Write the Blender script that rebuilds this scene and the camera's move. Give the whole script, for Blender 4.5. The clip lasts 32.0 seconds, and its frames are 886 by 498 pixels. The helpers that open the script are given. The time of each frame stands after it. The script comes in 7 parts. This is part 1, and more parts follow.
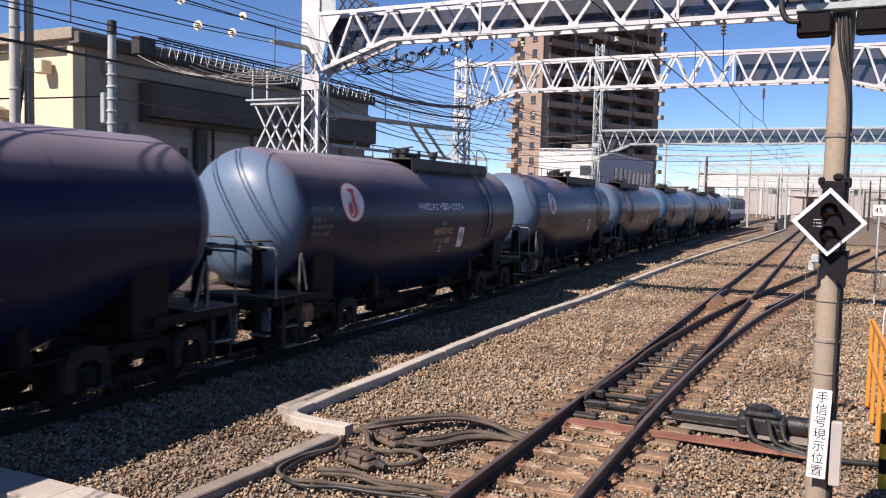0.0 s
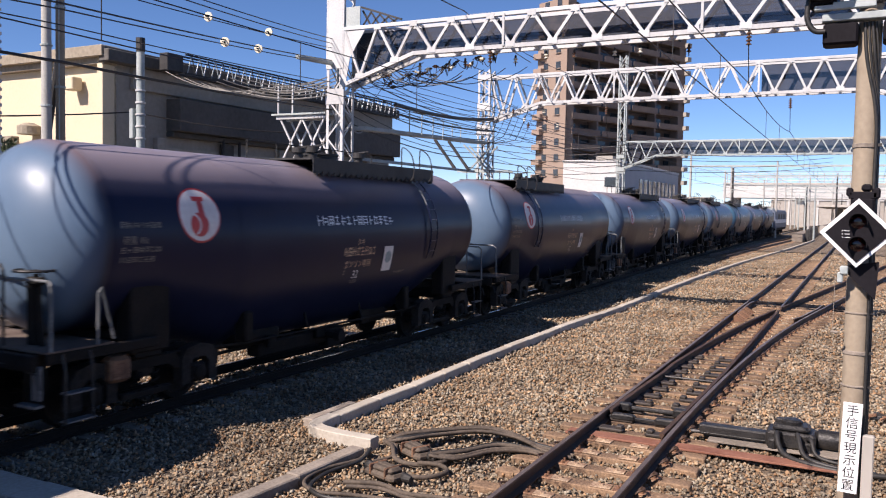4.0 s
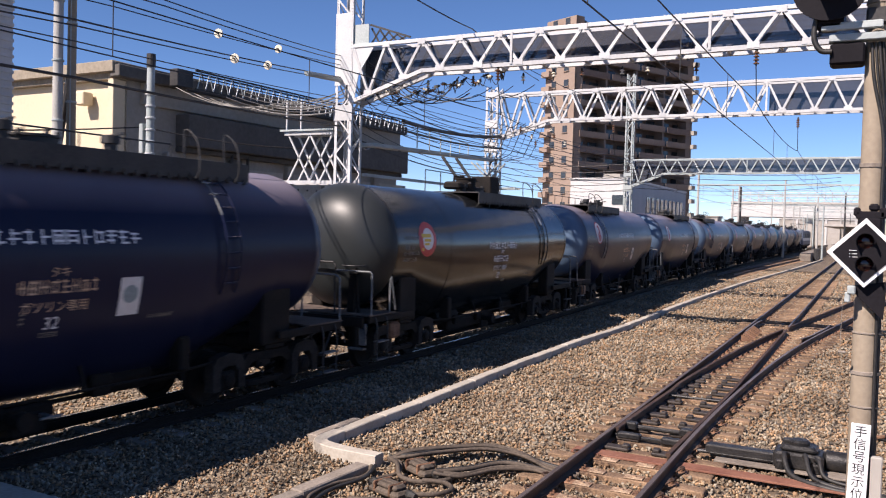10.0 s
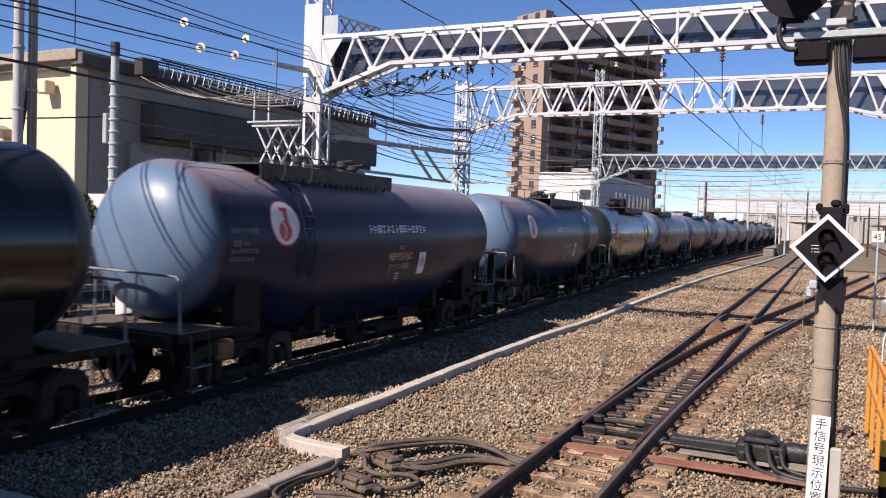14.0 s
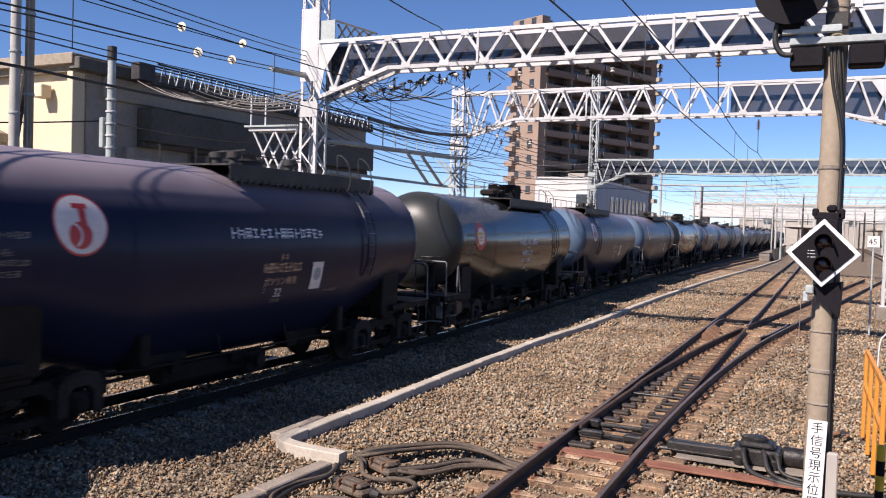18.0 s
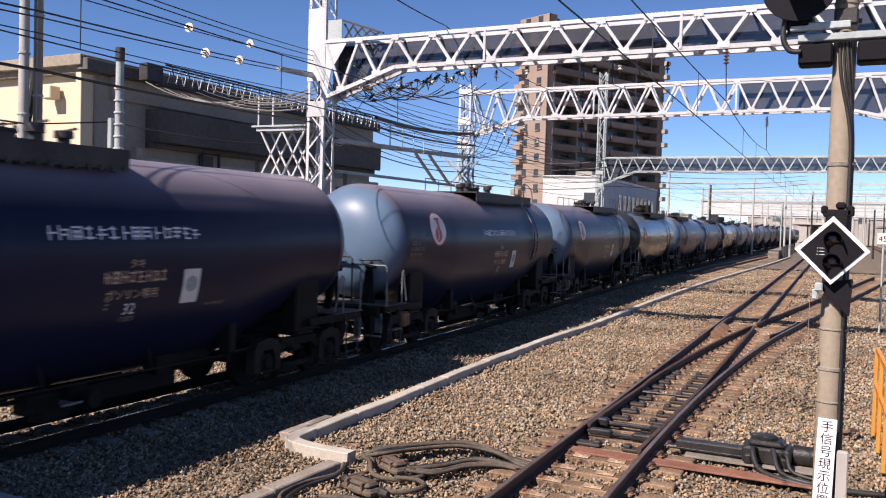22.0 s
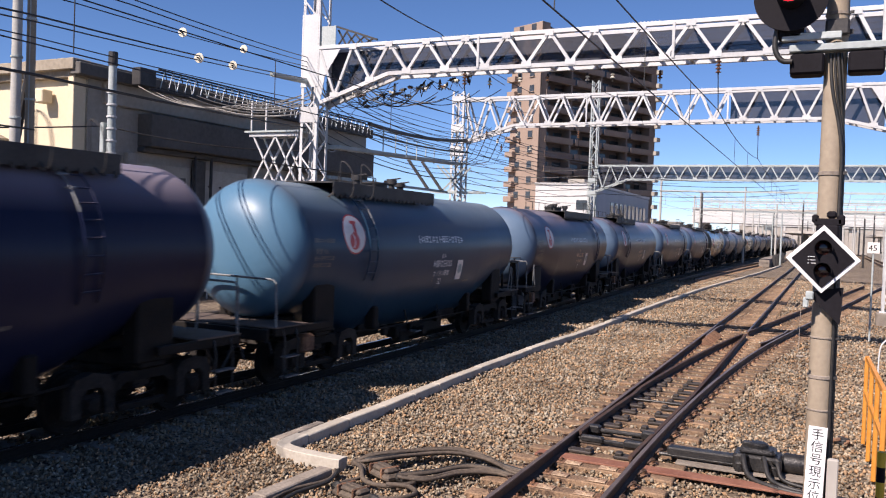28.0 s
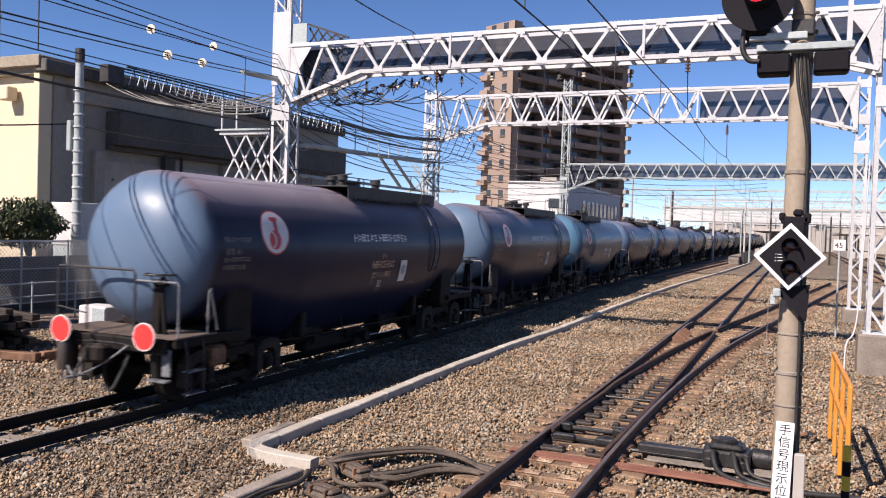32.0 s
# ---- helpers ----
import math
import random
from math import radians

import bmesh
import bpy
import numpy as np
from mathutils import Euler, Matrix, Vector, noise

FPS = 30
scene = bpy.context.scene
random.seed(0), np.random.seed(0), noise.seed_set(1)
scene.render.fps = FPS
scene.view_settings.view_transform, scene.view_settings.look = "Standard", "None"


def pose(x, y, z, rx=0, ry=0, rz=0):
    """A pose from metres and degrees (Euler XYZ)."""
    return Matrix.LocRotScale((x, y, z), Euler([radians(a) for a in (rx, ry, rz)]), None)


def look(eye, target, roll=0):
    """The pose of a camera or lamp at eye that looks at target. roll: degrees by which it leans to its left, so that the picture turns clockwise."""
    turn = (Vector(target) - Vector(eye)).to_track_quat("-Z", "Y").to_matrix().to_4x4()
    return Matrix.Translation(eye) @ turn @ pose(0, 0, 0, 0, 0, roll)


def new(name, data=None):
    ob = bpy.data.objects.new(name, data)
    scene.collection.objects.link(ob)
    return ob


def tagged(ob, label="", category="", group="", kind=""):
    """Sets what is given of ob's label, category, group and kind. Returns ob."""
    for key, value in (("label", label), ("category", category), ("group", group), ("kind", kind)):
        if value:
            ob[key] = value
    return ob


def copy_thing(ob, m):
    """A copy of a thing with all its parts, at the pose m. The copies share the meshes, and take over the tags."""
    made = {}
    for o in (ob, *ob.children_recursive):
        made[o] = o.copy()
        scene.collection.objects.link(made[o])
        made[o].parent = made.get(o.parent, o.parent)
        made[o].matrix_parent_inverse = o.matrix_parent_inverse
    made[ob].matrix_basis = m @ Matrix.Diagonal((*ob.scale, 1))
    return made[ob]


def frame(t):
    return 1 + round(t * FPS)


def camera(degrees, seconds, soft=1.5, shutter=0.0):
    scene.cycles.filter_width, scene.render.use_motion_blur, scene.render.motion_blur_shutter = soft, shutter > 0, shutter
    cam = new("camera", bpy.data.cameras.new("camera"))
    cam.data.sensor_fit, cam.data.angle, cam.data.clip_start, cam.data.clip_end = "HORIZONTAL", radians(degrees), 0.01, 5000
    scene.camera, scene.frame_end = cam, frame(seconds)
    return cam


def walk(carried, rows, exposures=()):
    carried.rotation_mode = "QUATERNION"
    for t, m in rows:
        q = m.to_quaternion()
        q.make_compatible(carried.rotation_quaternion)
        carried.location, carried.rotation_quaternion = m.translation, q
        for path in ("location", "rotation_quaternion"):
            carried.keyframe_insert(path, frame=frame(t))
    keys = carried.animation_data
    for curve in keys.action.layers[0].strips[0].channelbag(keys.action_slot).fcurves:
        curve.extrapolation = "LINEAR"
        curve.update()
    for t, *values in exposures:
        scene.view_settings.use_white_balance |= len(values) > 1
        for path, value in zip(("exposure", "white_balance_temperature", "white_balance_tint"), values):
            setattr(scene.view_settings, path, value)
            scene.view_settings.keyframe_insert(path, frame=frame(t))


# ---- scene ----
cam = camera(57.0, 32.0, soft=1.1, shutter=0.35)

PATH = [
    (0.0, -0.017, 0.012, 2.979, 25.43, -3.77, -1.46),
    (0.5, -0.014, 0.009, 2.978, 25.42, -3.86, -1.41),
    (1.0, -0.018, 0.011, 2.977, 26.10, -4.08, -1.12),
    (1.5, -0.015, 0.011, 2.974, 26.51, -4.25, -1.04),
    (2.0, -0.022, 0.006, 2.978, 26.50, -4.20, -1.13),
    (2.5, -0.015, 0.005, 2.978, 26.39, -3.80, -1.20),
    (3.0, -0.015, 0.005, 2.982, 26.64, -3.15, -1.03),
    (3.5, -0.008, -0.017, 2.983, 27.33, -2.94, -1.08),
    (5.5, -0.011, -0.006, 2.983, 25.45, -2.83, -1.80),
    (6.0, -0.009, -0.002, 2.981, 25.23, -2.73, -1.93),
    (6.5, -0.015, -0.002, 2.981, 25.28, -2.75, -1.89),
    (7.0, -0.018, -0.006, 2.981, 25.33, -2.65, -1.84),
    (7.5, -0.007, -0.009, 2.986, 25.76, -2.41, -1.60),
    (8.0, -0.003, -0.026, 2.985, 27.05, -2.16, -1.21),
    (8.5, -0.004, -0.027, 2.979, 27.94, -2.42, -1.35),
    (9.0, -0.002, -0.021, 2.982, 28.02, -2.55, -1.44),
    (9.5, -0.001, -0.021, 2.985, 27.82, -2.29, -1.42),
    (10.0, 0.001, -0.023, 2.983, 27.61, -1.78, -1.58),
    (10.5, 0.000, -0.020, 2.983, 27.42, -1.68, -1.88),
    (11.0, -0.004, -0.020, 2.984, 27.03, -1.77, -2.00),
    (11.5, -0.003, -0.016, 2.985, 26.58, -1.83, -1.92),
    (12.0, -0.005, -0.006, 2.983, 26.23, -1.96, -2.01),
    (12.5, -0.008, -0.008, 2.982, 25.88, -2.11, -2.23),
    (13.0, -0.015, 0.013, 2.979, 25.68, -2.35, -2.26),
    (13.5, -0.013, -0.005, 2.981, 25.45, -2.30, -2.12),
    (14.0, -0.004, 0.000, 2.980, 25.42, -2.18, -1.95),
    (14.5, -0.007, -0.007, 2.979, 25.52, -2.17, -2.01),
    (16.5, -0.008, -0.020, 2.982, 25.42, -1.91, -1.92),
    (17.0, -0.005, -0.012, 2.978, 25.45, -1.83, -1.99),
    (17.5, -0.008, -0.005, 2.979, 25.44, -1.77, -1.94),
    (18.0, -0.009, -0.015, 2.981, 25.17, -1.85, -2.00),
    (18.5, -0.008, -0.013, 2.982, 25.14, -1.75, -2.07),
    (19.0, -0.009, -0.007, 2.984, 25.38, -1.75, -2.07),
    (19.5, -0.009, -0.014, 2.981, 25.51, -1.95, -2.01),
    (20.0, -0.013, -0.003, 2.978, 25.59, -2.23, -1.80),
    (20.5, -0.019, 0.001, 2.978, 25.72, -2.60, -1.77),
    (21.0, -0.019, 0.004, 2.975, 25.64, -2.55, -1.87),
    (21.5, -0.011, -0.009, 2.982, 25.69, -2.22, -1.82),
    (22.0, -0.006, -0.010, 2.982, 25.71, -1.94, -1.74),
    (22.5, -0.009, -0.020, 2.979, 25.69, -1.82, -1.85),
    (23.0, -0.012, -0.019, 2.979, 25.82, -1.75, -1.93),
    (23.5, -0.013, -0.020, 2.979, 25.95, -1.65, -1.85),
    (24.0, -0.007, -0.016, 2.981, 25.95, -1.72, -1.79),
    (24.5, -0.012, -0.019, 2.982, 25.89, -1.85, -1.92),
    (26.5, -0.009, -0.030, 2.982, 25.64, -1.33, -2.05),
    (27.0, -0.010, -0.021, 2.988, 24.98, -1.15, -2.16),
    (27.5, -0.006, -0.026, 2.983, 24.86, -1.17, -2.17),
    (28.0, -0.009, -0.023, 2.981, 25.17, -1.46, -2.09),
    (28.5, -0.011, -0.003, 2.980, 24.90, -1.70, -2.21),
    (29.0, -0.010, -0.000, 2.981, 24.52, -1.79, -2.39),
    (29.5, -0.015, 0.007, 2.979, 24.41, -1.94, -2.40),
    (30.0, -0.011, -0.007, 2.979, 24.25, -1.86, -2.25),
    (30.5, -0.004, -0.003, 2.982, 23.90, -1.61, -2.22),
    (31.0, -0.006, -0.011, 2.981, 23.60, -1.41, -2.29),
    (31.5, -0.007, -0.001, 2.983, 23.28, -1.35, -2.20),
    (32.0, 0.000, -0.000, 2.984, 23.28, -1.50, -1.96),
]
walk(cam, [(t, pose(x, y, z, 90 + pitch, roll, yaw)) for t, x, y, z, yaw, pitch, roll in PATH], [(0, 0.82, 6500, 21), (32, 0.82, 6500, 21)])

# ---- light ----
SUN = Vector((-0.42, -0.95, 1.0)).normalized()
world = bpy.data.worlds.new("sky")
scene.world = world
world.use_nodes = True
wn = world.node_tree.nodes
sky = wn.new("ShaderNodeTexSky")
sky.sky_type, sky.sun_disc = "NISHITA", False
sky.sun_elevation = math.asin(SUN.z)
sky.sun_rotation = math.atan2(SUN.x, SUN.y)
sky.altitude = 2500
sky.air_density, sky.dust_density, sky.ozone_density = 0.8, 0.0, 4.0
deep = wn.new("ShaderNodeHueSaturation")
deep.inputs["Saturation"].default_value, deep.inputs["Hue"].default_value = 1.10, 0.5
world.node_tree.links.new(sky.outputs[0], deep.inputs["Color"])
world.node_tree.links.new(deep.outputs[0], wn["Background"].inputs[0])
wn["Background"].inputs[1].default_value = 0.08
sun = new("sun", bpy.data.lights.new("sun", "SUN"))
sun.data.energy, sun.data.angle, sun.data.color = 5.0, radians(0.53), (1.0, 0.915, 0.79)
sun.matrix_world = look(SUN * 60, (0, 0, 0))


# ---- materials ----
def surf(name, c1, c2, rough=0.6, metal=0.0, big=1.5, fine=30.0, bump=0.15, spread=0.5, up_tone=None, islands=False, each=0.0, spec=0.5):
    """A two-colour surface with large stains, fine grain and relief; a further tone is mixed in where faces point up.
    """
    m = bpy.data.materials.new(name)
    m.use_nodes = True
    nt = m.node_tree
    N, L = nt.nodes, nt.links
    b = N["Principled BSDF"]
    tc = N.new("ShaderNodeTexCoord")
    n1, n2 = N.new("ShaderNodeTexNoise"), N.new("ShaderNodeTexNoise")
    for n, s, d in ((n1, big, 4.0), (n2, fine, 6.0)):
        n.inputs["Scale"].default_value, n.inputs["Detail"].default_value = s, d
        L.new(tc.outputs["Object"], n.inputs["Vector"])
    add = N.new("ShaderNodeMath")
    add.operation = "ADD"
    L.new(n1.outputs[0], add.inputs[0])
    L.new(n2.outputs[0], add.inputs[1])
    ramp = N.new("ShaderNodeMapRange")
    ramp.inputs[1].default_value, ramp.inputs[2].default_value = 1 - spread / 2, 1 + spread / 2
    L.new(add.outputs[0], ramp.inputs[0])
    mix = N.new("ShaderNodeMix")
    mix.data_type = "RGBA"
    mix.inputs[6].default_value, mix.inputs[7].default_value = (*c1, 1), (*c2, 1)
    L.new(ramp.outputs[0], mix.inputs[0])
    col = mix.outputs[2]
    if islands or each:
        g = N.new("ShaderNodeNewGeometry") if islands else N.new("ShaderNodeObjectInfo")
        src = g.outputs["Random Per Island"] if islands else g.outputs["Random"]
        mr = N.new("ShaderNodeMapRange")
        k = each or 0.46
        mr.inputs[3].default_value, mr.inputs[4].default_value = 1 - k, 1 + k
        L.new(src, mr.inputs[0])
        hsv = N.new("ShaderNodeHueSaturation")
        L.new(mr.outputs[0], hsv.inputs["Value"])
        L.new(col, hsv.inputs["Color"])
        if islands:
            fr = N.new("ShaderNodeMath")
            fr.operation = "PINGPONG"
            fr.inputs[1].default_value = 0.137
            L.new(src, fr.inputs[0])
            sat = N.new("ShaderNodeMapRange")
            sat.inputs[2].default_value = 0.137
            sat.inputs[3].default_value, sat.inputs[4].default_value = 0.6, 1.4
            L.new(fr.outputs[0], sat.inputs[0])
            L.new(sat.outputs[0], hsv.inputs["Saturation"])
            hu = N.new("ShaderNodeMapRange")
            hu.inputs[2].default_value = 0.137
            hu.inputs[3].default_value, hu.inputs[4].default_value = 0.52, 0.484
            L.new(fr.outputs[0], hu.inputs[0])
            L.new(hu.outputs[0], hsv.inputs["Hue"])
        col = hsv.outputs[0]
    if up_tone:
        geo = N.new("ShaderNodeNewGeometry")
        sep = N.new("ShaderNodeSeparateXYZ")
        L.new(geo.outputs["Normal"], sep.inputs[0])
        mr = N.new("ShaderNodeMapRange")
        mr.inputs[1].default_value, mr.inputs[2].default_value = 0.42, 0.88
        mr.inputs[4].default_value = up_tone[3]
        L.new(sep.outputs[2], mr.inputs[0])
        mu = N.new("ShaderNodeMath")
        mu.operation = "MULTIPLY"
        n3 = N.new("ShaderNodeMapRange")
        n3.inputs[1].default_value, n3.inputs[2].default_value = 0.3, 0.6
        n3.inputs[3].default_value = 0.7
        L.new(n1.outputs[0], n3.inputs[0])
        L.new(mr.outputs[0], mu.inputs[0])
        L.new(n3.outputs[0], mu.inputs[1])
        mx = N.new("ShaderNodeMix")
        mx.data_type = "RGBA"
        mx.inputs[7].default_value = (*up_tone[:3], 1)
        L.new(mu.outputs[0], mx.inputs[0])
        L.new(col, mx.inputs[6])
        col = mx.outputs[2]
    L.new(col, b.inputs["Base Color"])
    rr = N.new("ShaderNodeMapRange")
    k = 0.12 if bump else 0.04
    rr.inputs[3].default_value, rr.inputs[4].default_value = max(rough - k, 0.03), min(rough + k, 1)
    L.new(n2.outputs[0], rr.inputs[0])
    L.new(rr.outputs[0], b.inputs["Roughness"])
    b.inputs["Metallic"].default_value = metal
    b.inputs["Specular IOR Level"].default_value = spec
    if bump:
        bp = N.new("ShaderNodeBump")
        bp.inputs["Strength"].default_value, bp.inputs["Distance"].default_value = bump, 0.02
        L.new(n2.outputs[0], bp.inputs["Height"])
        L.new(bp.outputs[0], b.inputs["Normal"])
    return m


def glow(name, c, power):
    m = surf(name, c, c, 0.3, bump=0)
    m.node_tree.nodes["Principled BSDF"].inputs["Emission Color"].default_value = (*c, 1)
    m.node_tree.nodes["Principled BSDF"].inputs["Emission Strength"].default_value = power
    return m


def gravel(name):
    """Crushed stone: cells of several browns and greys, with relief."""
    m = bpy.data.materials.new(name)
    m.use_nodes = True
    nt = m.node_tree
    N, L = nt.nodes, nt.links
    b = N["Principled BSDF"]
    tc = N.new("ShaderNodeTexCoord")
    v = N.new("ShaderNodeTexVoronoi")
    v.inputs["Scale"].default_value = 17.0
    L.new(tc.outputs["Object"], v.inputs["Vector"])
    sep = N.new("ShaderNodeSeparateColor")
    L.new(v.outputs["Color"], sep.inputs[0])
    r = N.new("ShaderNodeValToRGB")
    L.new(sep.outputs[0], r.inputs[0])
    e = r.color_ramp.elements
    e[0].position, e[0].color = 0.0, (0.028, 0.019, 0.013, 1)
    e[1].position, e[1].color = 1.0, (0.30, 0.235, 0.165, 1)
    for p, c in ((0.35, (0.115, 0.082, 0.053, 1)), (0.7, (0.19, 0.15, 0.106, 1))):
        k = e.new(p)
        k.color = c
    n = N.new("ShaderNodeTexNoise")
    n.inputs["Scale"].default_value, n.inputs["Detail"].default_value = 0.35, 5.0
    L.new(tc.outputs["Object"], n.inputs["Vector"])
    mr = N.new("ShaderNodeMapRange")
    mr.inputs[1].default_value, mr.inputs[2].default_value = 0.3, 0.7
    mr.inputs[3].default_value, mr.inputs[4].default_value = 0.72, 1.2
    L.new(n.outputs[0], mr.inputs[0])
    h = N.new("ShaderNodeHueSaturation")
    L.new(mr.outputs[0], h.inputs["Value"])
    L.new(r.outputs[0], h.inputs["Color"])
    L.new(h.outputs[0], b.inputs["Base Color"])
    b.inputs["Roughness"].default_value = 0.9
    bp = N.new("ShaderNodeBump")
    bp.invert = True
    bp.inputs["Strength"].default_value, bp.inputs["Distance"].default_value = 0.9, 0.035
    L.new(v.outputs["Distance"], bp.inputs["Height"])
    L.new(bp.outputs[0], b.inputs["Normal"])
    return m


def netting(name):
    """Fine dark mesh: half of it is open."""
    m = surf(name, (0.03, 0.036, 0.055), (0.045, 0.05, 0.07), 0.8, bump=0)
    N, L = m.node_tree.nodes, m.node_tree.links
    mix, tr = N.new("ShaderNodeMixShader"), N.new("ShaderNodeBsdfTransparent")
    mix.inputs[0].default_value = 0.7
    out = N["Material Output"]
    L.new(tr.outputs[0], mix.inputs[1])
    L.new(N["Principled BSDF"].outputs[0], mix.inputs[2])
    L.new(mix.outputs[0], out.inputs[0])
    return m


def glassy(name, c=(0.03, 0.035, 0.04), rough=0.08):
    return surf(name, c, tuple(k * 1.6 for k in c), rough, big=0.6, fine=3, bump=0)


def sunlit_ends(m, c1, c2):
    """Sunlight painted on a tank's dished ends: the plain paint turns lighter where it faces along the line."""
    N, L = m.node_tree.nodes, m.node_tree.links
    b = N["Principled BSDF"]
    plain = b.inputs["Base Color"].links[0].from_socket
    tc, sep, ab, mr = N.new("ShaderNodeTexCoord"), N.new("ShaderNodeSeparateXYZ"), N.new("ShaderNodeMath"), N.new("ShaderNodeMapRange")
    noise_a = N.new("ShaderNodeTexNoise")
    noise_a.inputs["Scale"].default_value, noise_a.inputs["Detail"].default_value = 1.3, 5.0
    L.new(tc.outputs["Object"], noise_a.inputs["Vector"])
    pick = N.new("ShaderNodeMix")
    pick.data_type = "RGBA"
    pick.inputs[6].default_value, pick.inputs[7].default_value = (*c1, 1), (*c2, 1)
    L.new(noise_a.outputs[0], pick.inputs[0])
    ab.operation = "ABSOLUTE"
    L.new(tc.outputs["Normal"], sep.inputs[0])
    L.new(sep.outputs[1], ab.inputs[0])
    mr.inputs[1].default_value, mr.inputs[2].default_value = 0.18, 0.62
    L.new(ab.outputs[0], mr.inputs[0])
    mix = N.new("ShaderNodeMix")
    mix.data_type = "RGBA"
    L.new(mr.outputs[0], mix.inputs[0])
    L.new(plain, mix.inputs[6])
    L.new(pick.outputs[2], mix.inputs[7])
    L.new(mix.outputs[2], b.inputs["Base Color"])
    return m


NAVY = surf("navy_paint", (0.008, 0.011, 0.032), (0.013, 0.016, 0.042), 0.30, big=0.5, fine=1.6, bump=0.0, spread=1.0, up_tone=(0.25, 0.212, 0.240, 0.9), spec=0.16)
BLUE = surf("blue_paint", (0.012, 0.036, 0.072), (0.02, 0.05, 0.092), 0.30, big=0.5, fine=1.6, bump=0.0, spread=1.0, up_tone=(0.13, 0.175, 0.215, 0.8), spec=0.16)
BLACK = surf("black_paint", (0.004, 0.005, 0.006), (0.009, 0.010, 0.011), 0.17, big=0.5, fine=1.6, bump=0.0, spread=1.0, up_tone=(0.03, 0.032, 0.035, 0.4), spec=0.5)
# end paints: same body colour, with the sunlit look of the ends mixed in
END_NAVY = sunlit_ends(surf("navy_end_paint", (0.010, 0.013, 0.030), (0.018, 0.021, 0.042), 0.40, big=0.8, fine=5, bump=0.0, up_tone=(0.23, 0.172, 0.184, 0.85), spec=0.33), (0.072, 0.118, 0.188), (0.112, 0.168, 0.245))
END_BLUE = sunlit_ends(surf("blue_end_paint", (0.012, 0.036, 0.072), (0.02, 0.05, 0.092), 0.40, big=0.8, fine=5, bump=0.0, up_tone=(0.13, 0.168, 0.21, 0.75), spec=0.33), (0.055, 0.135, 0.22), (0.085, 0.175, 0.26))
END_BLACK = sunlit_ends(surf("black_end_paint", (0.010, 0.012, 0.013), (0.02, 0.022, 0.023), 0.40, big=0.8, fine=5, bump=0.0, up_tone=(0.06, 0.063, 0.066, 0.6), spec=0.33), (0.014, 0.017, 0.018), (0.024, 0.027, 0.029))
GRIME = surf("grimy_steel", (0.006, 0.006, 0.006), (0.02, 0.016, 0.014), 0.75, 0.2, big=2, fine=25, bump=0.3, up_tone=(0.045, 0.038, 0.033, 0.5), spec=0.2)
DARKSTEEL = surf("dark_steel", (0.02, 0.02, 0.022), (0.05, 0.047, 0.045), 0.6, 0.3, big=3, fine=30)
RAILPIPE = surf("worn_handrail_paint", (0.07, 0.08, 0.09), (0.2, 0.205, 0.21), 0.5, 0.1, big=3, fine=30)
WHITE = surf("white_paint", (0.62, 0.63, 0.64), (0.8, 0.8, 0.8), 0.5, big=1.2, fine=14, bump=0.08, spread=0.8)
GALV = surf("white_painted_steel", (0.38, 0.39, 0.40), (0.53, 0.535, 0.535), 0.5, 0.0, big=1.2, fine=18, bump=0.1, spread=0.8, each=0.10)
DULL = surf("weathered_green_grey_steel", (0.25, 0.29, 0.29), (0.38, 0.42, 0.42), 0.6, big=1, fine=18, bump=0.1, each=0.1)
RED = surf("red_paint", (0.45, 0.03, 0.025), (0.52, 0.045, 0.035), 0.45, fine=12, bump=0.03)
REDDISC = surf("bright_red_reflector", (0.637, 0.034, 0.0298), (0.68, 0.0425, 0.0382), 0.35, bump=0.02)
CREAM_DISC = surf("off_white_decal", (0.6, 0.55, 0.52), (0.72, 0.68, 0.65), 0.5, fine=15, bump=0.02)
YELLOW_DECAL = surf("yellow_decal", (0.6, 0.38, 0.03), (0.68, 0.44, 0.05), 0.5, bump=0.02)
DIM = surf("dull_lettering", (0.12, 0.11, 0.10), (0.22, 0.2, 0.17), 0.6, big=2, fine=40, bump=0.02)
BOGIE = surf("dusty_bogie_steel", (0.014, 0.012, 0.011), (0.042, 0.036, 0.032), 0.85, big=2, fine=25, bump=0.3, up_tone=(0.04, 0.034, 0.03, 0.5), spec=0.2)
DECK = surf("rusty_brown_deck", (0.06, 0.042, 0.033), (0.12, 0.09, 0.075), 0.8, big=2, fine=20, bump=0.2)
LETTER = surf("white_lettering", (0.55, 0.57, 0.6), (0.78, 0.78, 0.8), 0.5, big=2, fine=40, bump=0.02)
ORANGE_LETTER = surf("orange_lettering", (0.44, 0.27, 0.16), (0.62, 0.47, 0.35), 0.5, big=2, fine=40, bump=0.02)
RAIL = surf("rusty_rail", (0.0375, 0.021, 0.015), (0.08, 0.045, 0.03), 0.65, 0.2, big=2, fine=40, bump=0.25)
RAILTOP = surf("rail_running_face", (0.13, 0.095, 0.08), (0.24, 0.195, 0.175), 0.45, 0.6, big=1.0, fine=30, bump=0.05)
SHINYTOP = surf("polished_rail_top", (0.42, 0.42, 0.45), (0.55, 0.55, 0.58), 0.25, 0.9, big=1, fine=20, bump=0.03)
WOOD = surf("rust_stained_sleeper_wood", (0.058, 0.033, 0.02), (0.255, 0.165, 0.10), 0.85, big=3.5, fine=40, bump=0.5, each=0.3)
CONC_SLEEPER = surf("concrete_sleeper", (0.158, 0.137, 0.119), (0.245, 0.216, 0.187), 0.85, big=2, fine=35, bump=0.2, each=0.15)
